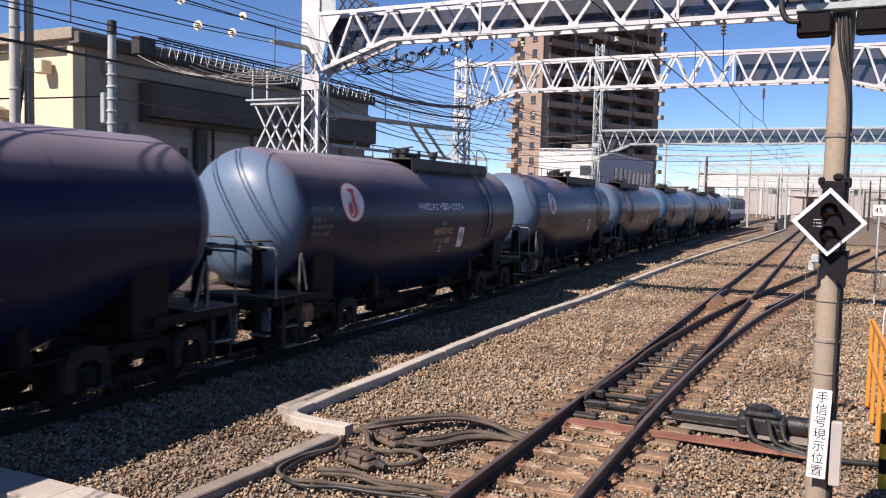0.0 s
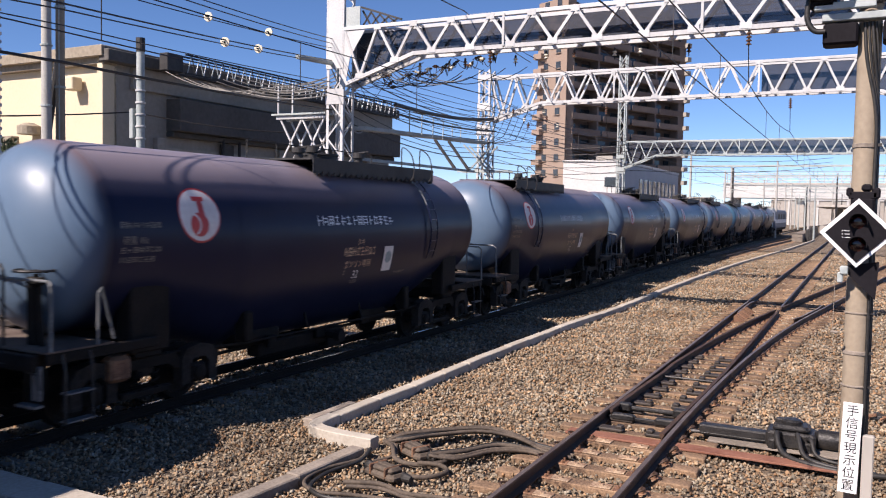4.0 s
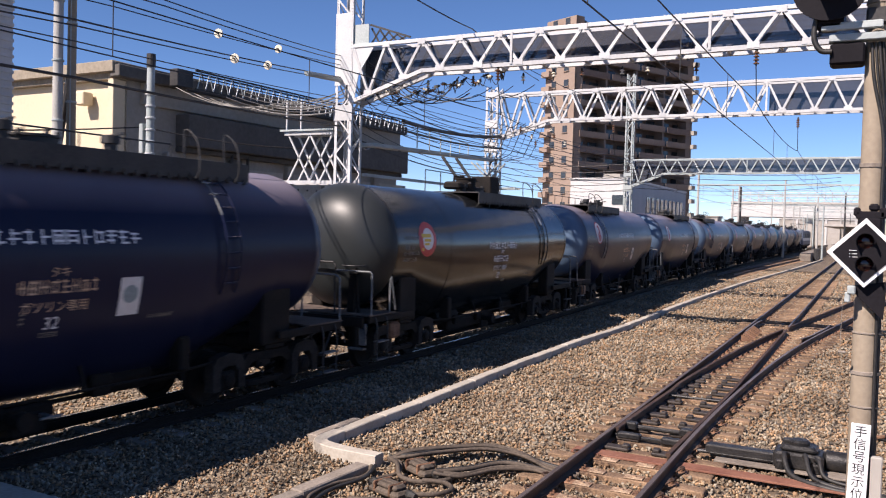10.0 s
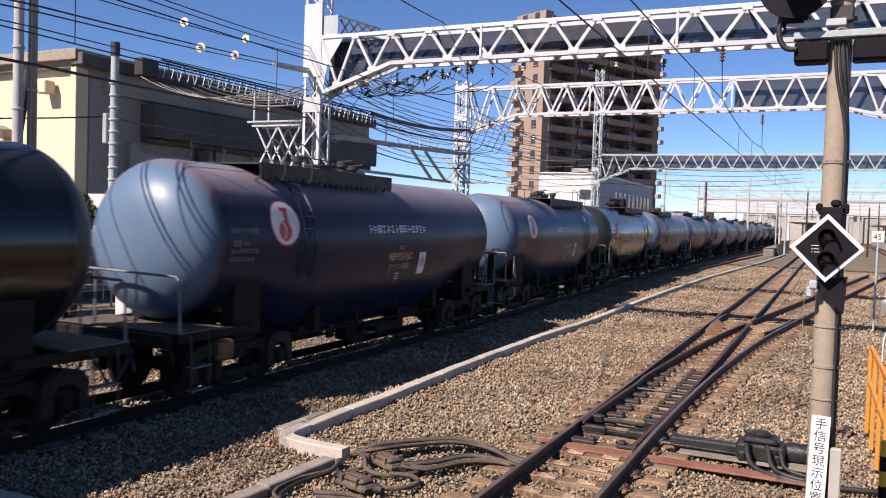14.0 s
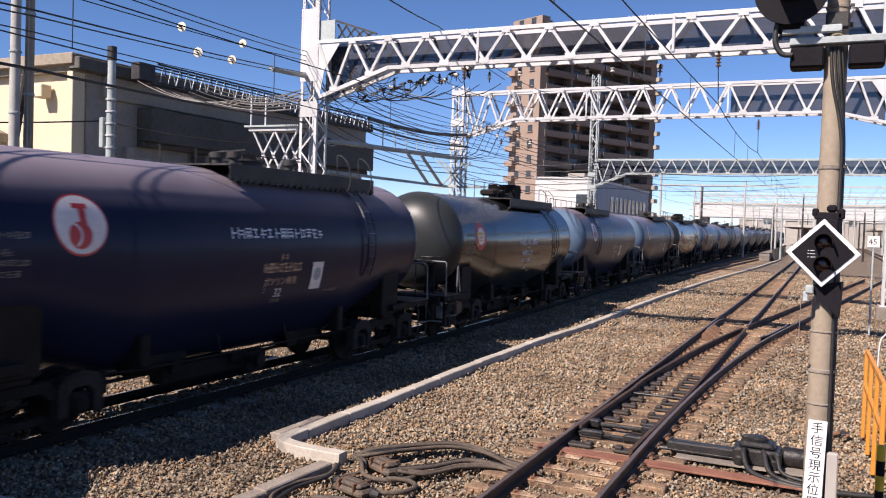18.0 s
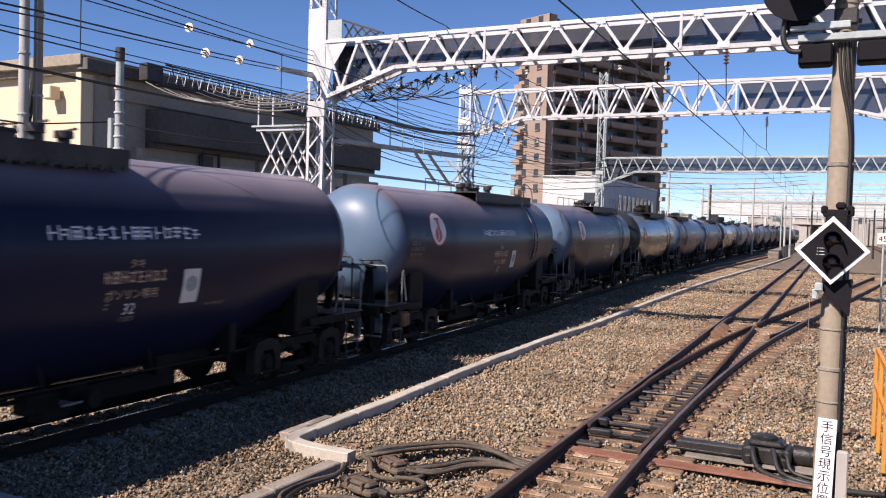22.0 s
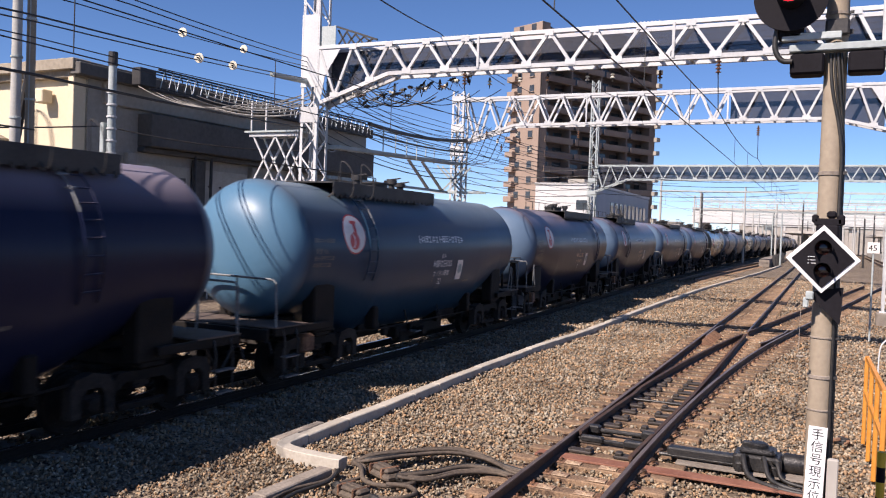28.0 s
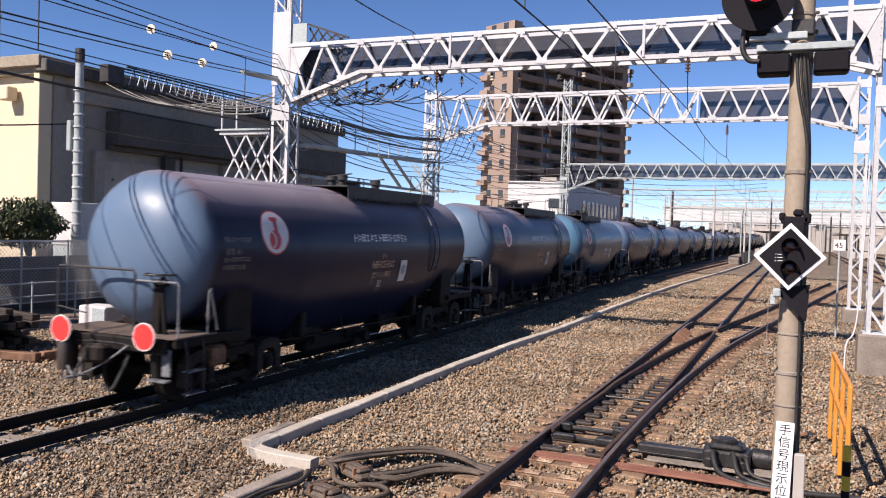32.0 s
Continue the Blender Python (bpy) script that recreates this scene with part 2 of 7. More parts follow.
PLATE = surf("rusty_plate", (0.075, 0.032, 0.018), (0.27, 0.15, 0.088), 0.7, 0.2, big=4, fine=50, bump=0.3, each=0.3)
OLDPLATE = surf("pale_rusted_pad", (0.16, 0.085, 0.05), (0.42, 0.31, 0.21), 0.75, big=6, fine=50, bump=0.3, each=0.25)
ROD = surf("red_oxide_bar", (0.15, 0.0562, 0.0338), (0.247, 0.112, 0.0713), 0.75, big=3, fine=30, bump=0.2)
GREASE = surf("greasy_black_steel", (0.012, 0.012, 0.013), (0.045, 0.042, 0.04), 0.45, 0.3, big=4, fine=40, bump=0.25)
CONCRETE = surf("pale_concrete", (0.29, 0.255, 0.21), (0.45, 0.415, 0.36), 0.85, big=1.6, fine=25, bump=0.2, spread=0.8, each=0.1)
OLDCONC = surf("brown_stained_concrete", (0.15, 0.124, 0.101), (0.27, 0.232, 0.195), 0.9, big=2, fine=28, bump=0.3, each=0.15)
POLECONC = surf("pole_concrete", (0.216, 0.172, 0.124), (0.32, 0.268, 0.2), 0.8, big=1.2, fine=18, bump=0.12, spread=0.8)
GREYPOLE = surf("grey_concrete_pole", (0.32, 0.32, 0.304), (0.416, 0.408, 0.384), 0.8, big=1.2, fine=18, bump=0.1)
RUBBER = surf("black_cable_sheath", (0.010, 0.010, 0.010), (0.03, 0.028, 0.026), 0.55, big=3, fine=30, bump=0.1)
DUSTYCABLE = surf("dusty_cable_sheath", (0.04, 0.03, 0.023), (0.115, 0.088, 0.066), 0.8, big=3, fine=30, bump=0.15)
WIRE = surf("overhead_wire", (0.02, 0.02, 0.02), (0.045, 0.04, 0.04), 0.5, 0.5, bump=0)
PALEWIRE = surf("pale_wire", (0.15, 0.14, 0.125), (0.24, 0.23, 0.21), 0.5, bump=0)
PORCELAIN = surf("porcelain", (0.68, 0.62, 0.48), (0.75, 0.7, 0.58), 0.25, bump=0)
BROWNPORC = surf("brown_porcelain", (0.10, 0.05, 0.03), (0.14, 0.07, 0.04), 0.25, bump=0)
STONE = surf("ballast_stone", (0.10, 0.066, 0.040), (0.395, 0.305, 0.208), 0.9, big=0.5, fine=6, bump=0.3, spread=0.8, islands=True)
BALLAST = gravel("ballast_bed")
BLACKSIGN = surf("matt_black_plate", (0.007, 0.006, 0.008), (0.012, 0.011, 0.014), 0.7, bump=0.02, spec=0.12)
LENS = surf("dark_red_lens", (0.02, 0.004, 0.004), (0.03, 0.005, 0.005), 0.15, bump=0)
REDLAMP = glow("lit_red_lens", (1.0, 0.015, 0.025), 1.2)
ORANGE = surf("orange_paint", (0.496, 0.192, 0.024), (0.592, 0.248, 0.04), 0.5, big=3, fine=25, bump=0.06)
YELLOW = surf("yellow_paint", (0.6, 0.4, 0.024), (0.64, 0.448, 0.04), 0.5, bump=0.05)
BROWNBOX = surf("dark_brown_casing", (0.022, 0.017, 0.014), (0.045, 0.034, 0.028), 0.6, big=3, fine=25, bump=0.08)
CREAM = surf("cream_render", (0.546, 0.452, 0.312), (0.624, 0.538, 0.39), 0.85, big=0.4, fine=8, bump=0.1, spread=0.9)
GREYWALL = surf("grey_concrete_wall", (0.235, 0.215, 0.185), (0.36, 0.335, 0.295), 0.9, big=0.35, fine=5, bump=0.15, spread=0.9)
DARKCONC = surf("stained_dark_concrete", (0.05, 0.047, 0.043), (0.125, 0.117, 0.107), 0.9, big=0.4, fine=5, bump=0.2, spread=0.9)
ROOFCONC = surf("roof_edge_concrete", (0.20, 0.168, 0.125), (0.31, 0.27, 0.21), 0.9, big=0.5, fine=6, bump=0.15)
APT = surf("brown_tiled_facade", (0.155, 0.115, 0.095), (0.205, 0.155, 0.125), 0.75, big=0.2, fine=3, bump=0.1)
# lighter copy of the facade brown: sunlight painted into the tower's end side
APT_SUNLIT = surf("sunlit_facade", (0.24, 0.176, 0.136), (0.288, 0.216, 0.172), 0.8, big=0.2, fine=3, bump=0.1)
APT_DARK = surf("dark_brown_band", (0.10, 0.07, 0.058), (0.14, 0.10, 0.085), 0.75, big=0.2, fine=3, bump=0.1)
GLASS = glassy("window_glass")
OFFWHITE = surf("white_cladding", (0.44, 0.437, 0.43), (0.54, 0.537, 0.53), 0.6, big=0.3, fine=3, bump=0.05)
BEIGE_FAR = surf("far_pale_wall", (0.31, 0.29, 0.262), (0.42, 0.393, 0.362), 0.8, big=0.1, fine=1.5, bump=0.1, each=0.15)
LEAF = surf("dark_leaf", (0.016, 0.028, 0.0096), (0.048, 0.068, 0.02), 0.6, big=3, fine=20, bump=0.1, islands=True)
BARK = surf("bark", (0.06, 0.045, 0.035), (0.13, 0.10, 0.08), 0.9, fine=30, bump=0.5)
NET = netting("fine_mesh_screen")
SHADED_SIDE = surf("shaded_white_cladding", (0.26, 0.275, 0.31), (0.32, 0.335, 0.37), 0.6, big=0.3, fine=3, bump=0.05)
FENCE = surf("galvanised_fence", (0.38, 0.4, 0.41), (0.5, 0.52, 0.53), 0.5, 0.4, fine=30, bump=0.05)
DIRT = surf("packed_earth", (0.175, 0.133, 0.098), (0.266, 0.217, 0.168), 0.95, big=0.6, fine=9, bump=0.4)


# ---- building blocks ----
class Geo:
    """Collects the faces of one mesh."""

    def __init__(self):
        self.v, self.f, self.mi = [], [], []

    def face(self, pts, mi=0):
        k = len(self.v)
        self.v += [tuple(p) for p in pts]
        self.f.append(tuple(range(k, k + len(pts))))
        self.mi.append(mi)

    def add(self, verts, faces, mi=0):
        k = len(self.v)
        self.v += [tuple(p) for p in verts]
        self.f += [tuple(i + k for i in f) for f in faces]
        self.mi += [mi] * len(faces)
        return self

    def box(self, c, s, m=None, bevel=0.0, mi=0):
        """A box with centre c and size s, its upright edges cut by bevel."""
        hx, hy, hz = s[0] / 2, s[1] / 2, s[2] / 2
        b = min(bevel, hx * 0.8, hy * 0.8, hz * 0.8)
        if b <= 0:
            vs = [(x, y, z) for z in (-hz, hz) for x, y in ((-hx, -hy), (hx, -hy), (hx, hy), (-hx, hy))]
            fs = [(3, 2, 1, 0), (4, 5, 6, 7)] + [(i, (i + 1) % 4, 4 + (i + 1) % 4, 4 + i) for i in range(4)]
        else:
            ring = [(-hx + b, -hy), (hx - b, -hy), (hx, -hy + b), (hx, hy - b), (hx - b, hy), (-hx + b, hy), (-hx, hy - b), (-hx, -hy + b)]
            inner = [(x * (1 - b / hx), y * (1 - b / hy)) for x, y in ring]
            vs = [(x, y, -hz) for x, y in inner] + [(x, y, -hz + b) for x, y in ring] + [(x, y, hz - b) for x, y in ring] + [(x, y, hz) for x, y in inner]
            fs = [tuple(range(7, -1, -1)), tuple(range(24, 32))]
            for k in range(3):
                fs += [(8 * k + i, 8 * k + (i + 1) % 8, 8 * k + 8 + (i + 1) % 8, 8 * k + 8 + i) for i in range(8)]
        m = Matrix.Translation(c) @ (m or Matrix.Identity(4))
        return self.add([m @ Vector(p) for p in vs], fs, mi)

    def tube(self, pts, r, seg=8, mi=0, closed=False):
        """A round bar along a line of points; r is one radius or one for each point."""
        pts = [Vector(p) for p in pts]
        rs = r if isinstance(r, (list, tuple)) else [r] * len(pts)
        n, up = len(pts), None
        vs, fs = [], []
        for i, p in enumerate(pts):
            a = pts[(i - 1) % n] if closed else pts[max(i - 1, 0)]
            b = pts[(i + 1) % n] if closed else pts[min(i + 1, n - 1)]
            d = (b - a).normalized()
            if up is None:
                up = d.orthogonal().normalized()
            up = (up - d * up.dot(d)).normalized()
            side = d.cross(up)
            for j in range(seg):
                w = 2 * math.pi * j / seg
                vs.append(p + (up * math.cos(w) + side * math.sin(w)) * rs[i])
        for i in range(n if closed else n - 1):
            k = (i + 1) % n
            for j in range(seg):
                fs.append((i * seg + j, i * seg + (j + 1) % seg, k * seg + (j + 1) % seg, k * seg + j))
        if not closed:
            fs += [tuple(range(seg - 1, -1, -1)), tuple((n - 1) * seg + j for j in range(seg))]
        return self.add(vs, fs, mi)

    def bar(self, a, b, w, h, mi=0, up=(0, 0, 1)):
        """A straight flat bar from a to b, w wide across and h deep."""
        a, b = Vector(a), Vector(b)
        d = (b - a).normalized()
        u = Vector(up)
        if abs(d.dot(u)) > 0.98:
            u = Vector((0, 1, 0)) if abs(d.y) < 0.9 else Vector((1, 0, 0))
        s = d.cross(u).normalized()
        u = s.cross(d)
        vs = [p + s * x * w / 2 + u * y * h / 2 for p in (a, b) for x, y in ((-1, -1), (1, -1), (1, 1), (-1, 1))]
        fs = [(0, 1, 2, 3), (7, 6, 5, 4)] + [(i, i + 4, (i + 1) % 4 + 4, (i + 1) % 4) for i in range(4)]
        return self.add(vs, fs, mi)

    def lathe(self, prof, seg=24, axis="z", c=(0, 0, 0), mi=0):
        """Turns (radius, height) pairs round an axis through c."""
        vs, fs = [], []
        for r, h in prof:
            for j in range(seg):
                w = 2 * math.pi * j / seg
                x, y = r * math.cos(w), r * math.sin(w)
                vs.append(Vector(c) + Vector({"z": (x, y, h), "y": (y, h, x), "x": (h, x, y)}[axis]))
        for i in range(len(prof) - 1):
            for j in range(seg):
                fs.append((i * seg + j, i * seg + (j + 1) % seg, (i + 1) * seg + (j + 1) % seg, (i + 1) * seg + j))
        if prof[0][0] > 1e-4:
            fs.append(tuple(range(seg - 1, -1, -1)))
        if prof[-1][0] > 1e-4:
            fs.append(tuple((len(prof) - 1) * seg + j for j in range(seg)))
        return self.add(vs, fs, mi)

    def sweep(self, prof, path, mi=0):
        """Draws an (across, up) outline along a level path."""
        n, k = len(path), len(prof)
        vs, fs = [], []
        for i, p in enumerate(path):
            a, b = Vector(path[max(i - 1, 0)]), Vector(path[min(i + 1, n - 1)])
            d = (b - a).normalized()
            s = Vector((d.y, -d.x, 0)).normalized()
            vs += [Vector(p) + s * x + Vector((0, 0, z)) for x, z in prof]
        for i in range(n - 1):
            fs += [(i * k + j, i * k + (j + 1) % k, (i + 1) * k + (j + 1) % k, (i + 1) * k + j) for j in range(k)]
        fs += [tuple(range(k - 1, -1, -1)), tuple((n - 1) * k + j for j in range(k))]
        return self.add(vs, fs, mi)

    def mesh(self, name, mats, smooth=0):
        me = bpy.data.meshes.new(name)
        me.from_pydata(self.v, [], self.f)
        for m in mats if isinstance(mats, (list, tuple)) else [mats]:
            me.materials.append(m)
        if any(self.mi):
            me.polygons.foreach_set("material_index", self.mi)
        bm = bmesh.new()
        bm.from_mesh(me)
        bmesh.ops.remove_doubles(bm, verts=bm.verts, dist=1e-5)
        bmesh.ops.recalc_face_normals(bm, faces=bm.faces)
        if smooth:
            for f in bm.faces:
                f.smooth = True
            for e in bm.edges:
                if len(e.link_faces) == 2 and e.calc_face_angle(0) > radians(smooth):
                    e.smooth = False
        bm.to_mesh(me)
        bm.free()
        return me


def part(name, geo, material, parent=None, label="", smooth=0, at=None, kind=""):
    """Links a Geo or a ready mesh as one object under a thing or part."""
    me = geo.mesh(name, material, smooth) if isinstance(geo, Geo) else geo
    ob = new(name, me)
    ob.parent = parent
    if at is not None:
        ob.matrix_basis = at
    return tagged(ob, label, kind=kind)


def thing(name, m, label, category, group="", kind=""):
    ob = new(name)
    ob.empty_display_size = 0.2
    ob.matrix_basis = m
    return tagged(ob, label, category, group, kind)


def line_letters(body, size):
    """Points and faces of one line of lettering, from its left foot."""
    cu = bpy.data.curves.new("line", "FONT")
    cu.body, cu.size, cu.resolution_u = body, size, 2
    ob = new("line", cu)
    bpy.context.view_layer.update()
    me = bpy.data.meshes.new_from_object(ob.evaluated_get(bpy.context.evaluated_depsgraph_get()))
    vs, fs = [tuple(v.co) for v in me.vertices], [tuple(p.vertices) for p in me.polygons]
    bpy.data.objects.remove(ob)
    bpy.data.curves.remove(cu)
    bpy.data.meshes.remove(me)
    return vs, fs


def smooth_line(pts, n=6):
    """A curve through points."""
    p = [Vector(q) for q in pts]
    out = []
    for i in range(len(p) - 1):
        a, b, c, d = p[max(i - 1, 0)], p[i], p[i + 1], p[min(i + 2, len(p) - 1)]
        for k in range(n):
            t = k / n
            out.append(0.5 * (2 * b + (c - a) * t + (2 * a - 5 * b + 4 * c - d) * t * t + (3 * b - a - 3 * c + d) * t ** 3))
    return out + [p[-1]]


# ---- the lines of the tracks ----
def train_x(s):
    """Centre of the freight line at the distance s along it."""
    k = np.linspace(-10, 10, 11)
    return float(np.mean(np.interp(s + k, (0, 8, 15, 27, 40, 60, 85, 120, 160, 220, 320, 420), (-9.9, -9.84, -9.72, -10.05, -10.5, -10.8, -11.1, -11.35, -11.2, -10.4, -8.6, -6.4))))


def branch_x(y):
    """Offset of the diverging line from the straight one."""
    u = y - 10.9
    return 0.0 if u < 0 else u * u / 262 if u < 16.8 else 1.077 + 0.128 * (u - 16.8)


TRACK_X = -2.74


# ---- ground and tracks ----
def ground():
    g = Geo()
    xs = [-2500, -900, -300, -120, -60, -30, -12, 0, 12, 30, 60, 120, 300, 900, 2500]
    ys = [-2500, -600, -150, -40, 0, 25, 60, 120, 250, 600, 1400, 2600, 4400]
    for i in range(len(xs) - 1):
        for j in range(len(ys) - 1):
            g.face([(xs[i], ys[j], -0.24), (xs[i + 1], ys[j], -0.24), (xs[i + 1], ys[j + 1], -0.24), (xs[i], ys[j + 1], -0.24)])
    ob = part("ground", g, BALLAST)
    tagged(ob, "brown and grey crushed-stone ballast and yard ground", "ground", kind="structure")


def platform():
    g = Geo().box((3.2, -26, 0.43), (8.6, 56, 1.3), bevel=0.03)
    tagged(part("platform", g, CONCRETE), "pale concrete station platform beside the tracks", "platform", kind="structure")


RAIL_PROFILE = [(-0.07, -0.16), (0.07, -0.16), (0.07, -0.145), (0.012, -0.125), (0.009, -0.05), (0.033, -0.035), (0.034, -0.008), (0.026, 0.0), (-0.026, 0.0), (-0.034, -0.008), (-0.033, -0.035), (-0.009, -0.05), (-0.012, -0.125), (-0.07, -0.145)]


def rail(name, path, parent, top=None, label="", side=None):
    g = Geo().sweep(RAIL_PROFILE, path)
    ob = part(name, g, [side or RAIL, top or RAILTOP], parent, label)
    for p in ob.data.polygons:
        if p.normal.z > 0.9 and p.center.z > -0.002:
            p.material_index = 1
    return ob


def line_of(fun, off, y0, y1, step):
    """Points along a track line, set off to its right."""
    out, y = [], y0
    while y <= y1:
        d = (fun(y + 0.5) - fun(y - 0.5))
        n = Vector((1, -d, 0)).normalized()
        out.append(Vector((fun(y), y, 0)) + n * off)
        y += step
    return out


def sleepers(parent, spec, mat, w=0.2, h=0.14, zt=-0.162):
    """Sleepers from (x, y, length, turn) rows; alike lengths share a mesh."""
    kept = {}
    for x, y, ln, turn in spec:
        key = round(ln, 1)
        if key not in kept:
            kept[key] = Geo().box((0, 0, 0), (key, w, h), bevel=0.012).mesh("sleeper", mat)
        z = zt - h / 2 - random.uniform(0, 0.006)
        part("sleeper", kept[key], mat, parent, at=pose(x + random.uniform(-0.03, 0.03), y + random.uniform(-0.02, 0.02), z, 0, 0, turn + random.uniform(-0.7, 0.7)))


def freight_track():
    t = thing("freight_track", pose(0, 0, 0), "straight freight track on ballast under the tank train", "track", kind="structure")
    for off in (-0.566, 0.566):
        rail("rail", line_of(train_x, off, -70, 420, 5), t, SHINYTOP, "rail with a polished running face", GRIME)
    sleepers(t, [(train_x(y), y, 2.0, 0) for y in np.arange(2, 48, 0.62)], CONC_SLEEPER, 0.24, 0.16, -0.208)


def turnout():
    t = thing("turnout", pose(0, 0, 0), "rusty left-to-right railway turnout on brown wooden sleepers", "turnout", kind="structure")
    main = lambda y: TRACK_X
    side = lambda y: TRACK_X + branch_x(y)
    rail("stock_rail", line_of(main, -0.566, -45, 330, 5), t)
    rail("stock_rail", [p for p in line_of(main, 0.566, -45, 10.8, 4)] + line_of(side, 0.566, 10.9, 66, 1.2), t)
    # blades with ground-down tips, closure rails and the crossing nose
    rail("switch_blade", [(p.x + (0.05 if p.y < 16 else 0), p.y, -0.004) for p in line_of(side, -0.566, 12.0, 28.0, 0.85)], t)
    rail("switch_blade", [(p.x - max(0.0, 0.10 - (p.y - 11.0) * 0.02), p.y, -0.004) for p in line_of(main, 0.566, 11.0, 28.0, 0.815)], t)
    rail("crossing_rail", line_of(main, 0.566, 28.12, 330, 5), t)
    rail("crossing_rail", [(p.x, p.y, -0.003) for p in line_of(side, -0.566, 28.12, 66, 1.2)], t)
    # check rails beside the crossing
    for x0, s in ((TRACK_X - 0.566 + 0.115, 0), (0.566 - 0.115, 1)):
        pts = []
        for k in range(9):
            y = 25.2 + k * 0.55
            fl = 0.06 * max(0, abs(k - 4) - 2.6)
            pts.append((x0 + fl if not s else side(y) + x0 - fl, y, 0.004))
        rail("check_rail", pts, t)
    brace = Geo().add([(x, y, z) for y in (-0.03, 0.03) for x, z in ((0.0, -0.12), (0.0, 0.05), (0.07, 0.05), (0.30, -0.10), (0.30, -0.12))], [(0, 1, 2, 3, 4), (9, 8, 7, 6, 5)] + [(i, i + 5, (i + 1) % 5 + 5, (i + 1) % 5) for i in range(5)]).mesh("rail_brace", PLATE)
    for k in range(8):
        part("rail_brace", brace, PLATE, t, at=pose(TRACK_X - 0.566 + 0.15, 24.7 + k * 0.36, -0.02))
    spec = []
    for y in np.arange(3.0, 62, 0.60):
        if y < 10.5:
            spec.append((TRACK_X + 0.0, y, 2.2, 0))
        elif y < 33:
            b = branch_x(y)
            spec.append((TRACK_X + b / 2, y, 2.2 + b, -2.0 if y > 18 else 0))
        else:
            spec.append((TRACK_X, y, 2.1, 0))
    for y in np.arange(33.4, 62, 0.62):
        spec.append((TRACK_X + branch_x(y), y, 2.1, -6.8))
    sleepers(t, spec, WOOD, 0.22)
    # base plates under the rails
    pl = Geo().box((0, 0, 0), (0.40, 0.17, 0.022), bevel=0.006)
    for dx in (-0.13, 0.13):
        pl.tube([(dx, -0.05, 0), (dx, -0.05, 0.045)], 0.016, 6)
        pl.tube([(dx, 0.05, 0), (dx, 0.05, 0.045)], 0.016, 6)
    me = pl.mesh("base_plate", PLATE)
    for y in np.arange(3.0, 33, 0.60):
        b = branch_x(y)
        for x in {TRACK_X - 0.566, TRACK_X + 0.566 + b}:
            part("base_plate", me, PLATE, t, at=pose(x, y, -0.158))
        if 14 < y < 27:
            for x in (TRACK_X - 0.566 + b, TRACK_X + 0.566):
                part("base_plate", me, PLATE, t, at=pose(x, y, -0.157))
    pad = Geo().box((0, 0, 0), (0.24, 0.16, 0.014), bevel=0.005).lathe([(0.035, 0.0), (0.03, 0.022)], 8).mesh("tie_pad", OLDPLATE)
    for y in np.arange(3.0, 10.9, 0.60):
        for x in (-0.27, 0.22):
            part("tie_pad", pad, OLDPLATE, t, at=pose(TRACK_X + x, y, -0.155, 0, 0, 8 * x))
    # greased slide chairs under the blades
    ch = Geo().box((0, 0, 0), (0.36, 0.2, 0.045), bevel=0.012).box((0.12, 0, 0.04), (0.1, 0.14, 0.05), bevel=0.012).mesh("slide_chair", BROWNBOX)
    for y in np.arange(11.4, 18.2, 0.60):
        part("slide_chair", ch, BROWNBOX, t, at=pose(TRACK_X - 0.566 + 0.24, y, -0.135))
        part("slide_chair", ch, BROWNBOX, t, at=pose(TRACK_X + 0.566 - 0.22, y, -0.135, 0, 0, 180))
    # stretcher bars and the lock
    part("stretcher_bar", Geo().box((TRACK_X, 11.95, -0.10), (1.06, 0.07, 0.05), bevel=0.01).box((TRACK_X - 0.3, 11.95, -0.085), (0.35, 0.13, 0.09), bevel=0.02).box((TRACK_X + 0.32, 11.95, -0.085), (0.3, 0.15, 0.10), bevel=0.02), GREASE, t, "greasy black stretcher bar")
    part("stretcher_bar", Geo().tube([(TRACK_X - 0.52, 12.5, -0.07), (TRACK_X + 0.5, 12.5, -0.07)], 0.035, 10).box((TRACK_X - 0.42, 12.5, -0.06), (0.2, 0.16, 0.12), bevel=0.02).box((TRACK_X + 0.42, 12.5, -0.06), (0.2, 0.16, 0.12), bevel=0.02), GREASE, t)
    part("stretcher_bar", Geo().tube([(TRACK_X - 0.5, 15.3, -0.08), (TRACK_X + 0.5, 15.3, -0.08)], 0.022, 8), GREASE, t)
    part("sole_plate", Geo().box((TRACK_X + 0.9, 11.02, -0.145), (3.5, 0.27, 0.03), bevel=0.006), ROD, t, "red-oxide steel sole plate")
    # spring clips along the outer side of the right-hand rail
    cl = Geo().tube(smooth_line([(0.07, -0.06, -0.13), (0.12, -0.07, -0.07), (0.17, 0, -0.06), (0.12, 0.07, -0.07), (0.07, 0.06, -0.13)], 3), 0.015, 6).mesh("rail_clip", RAIL, 40)
    for y in np.arange(5.3, 26, 0.60):
        part("rail_clip", cl, RAIL, t, at=pose(TRACK_X + 0.566 + branch_x(y), y, -0.02))
        part("rail_clip", cl, RAIL, t, at=pose(TRACK_X - 0.566, y, -0.02, 0, 0, 180))


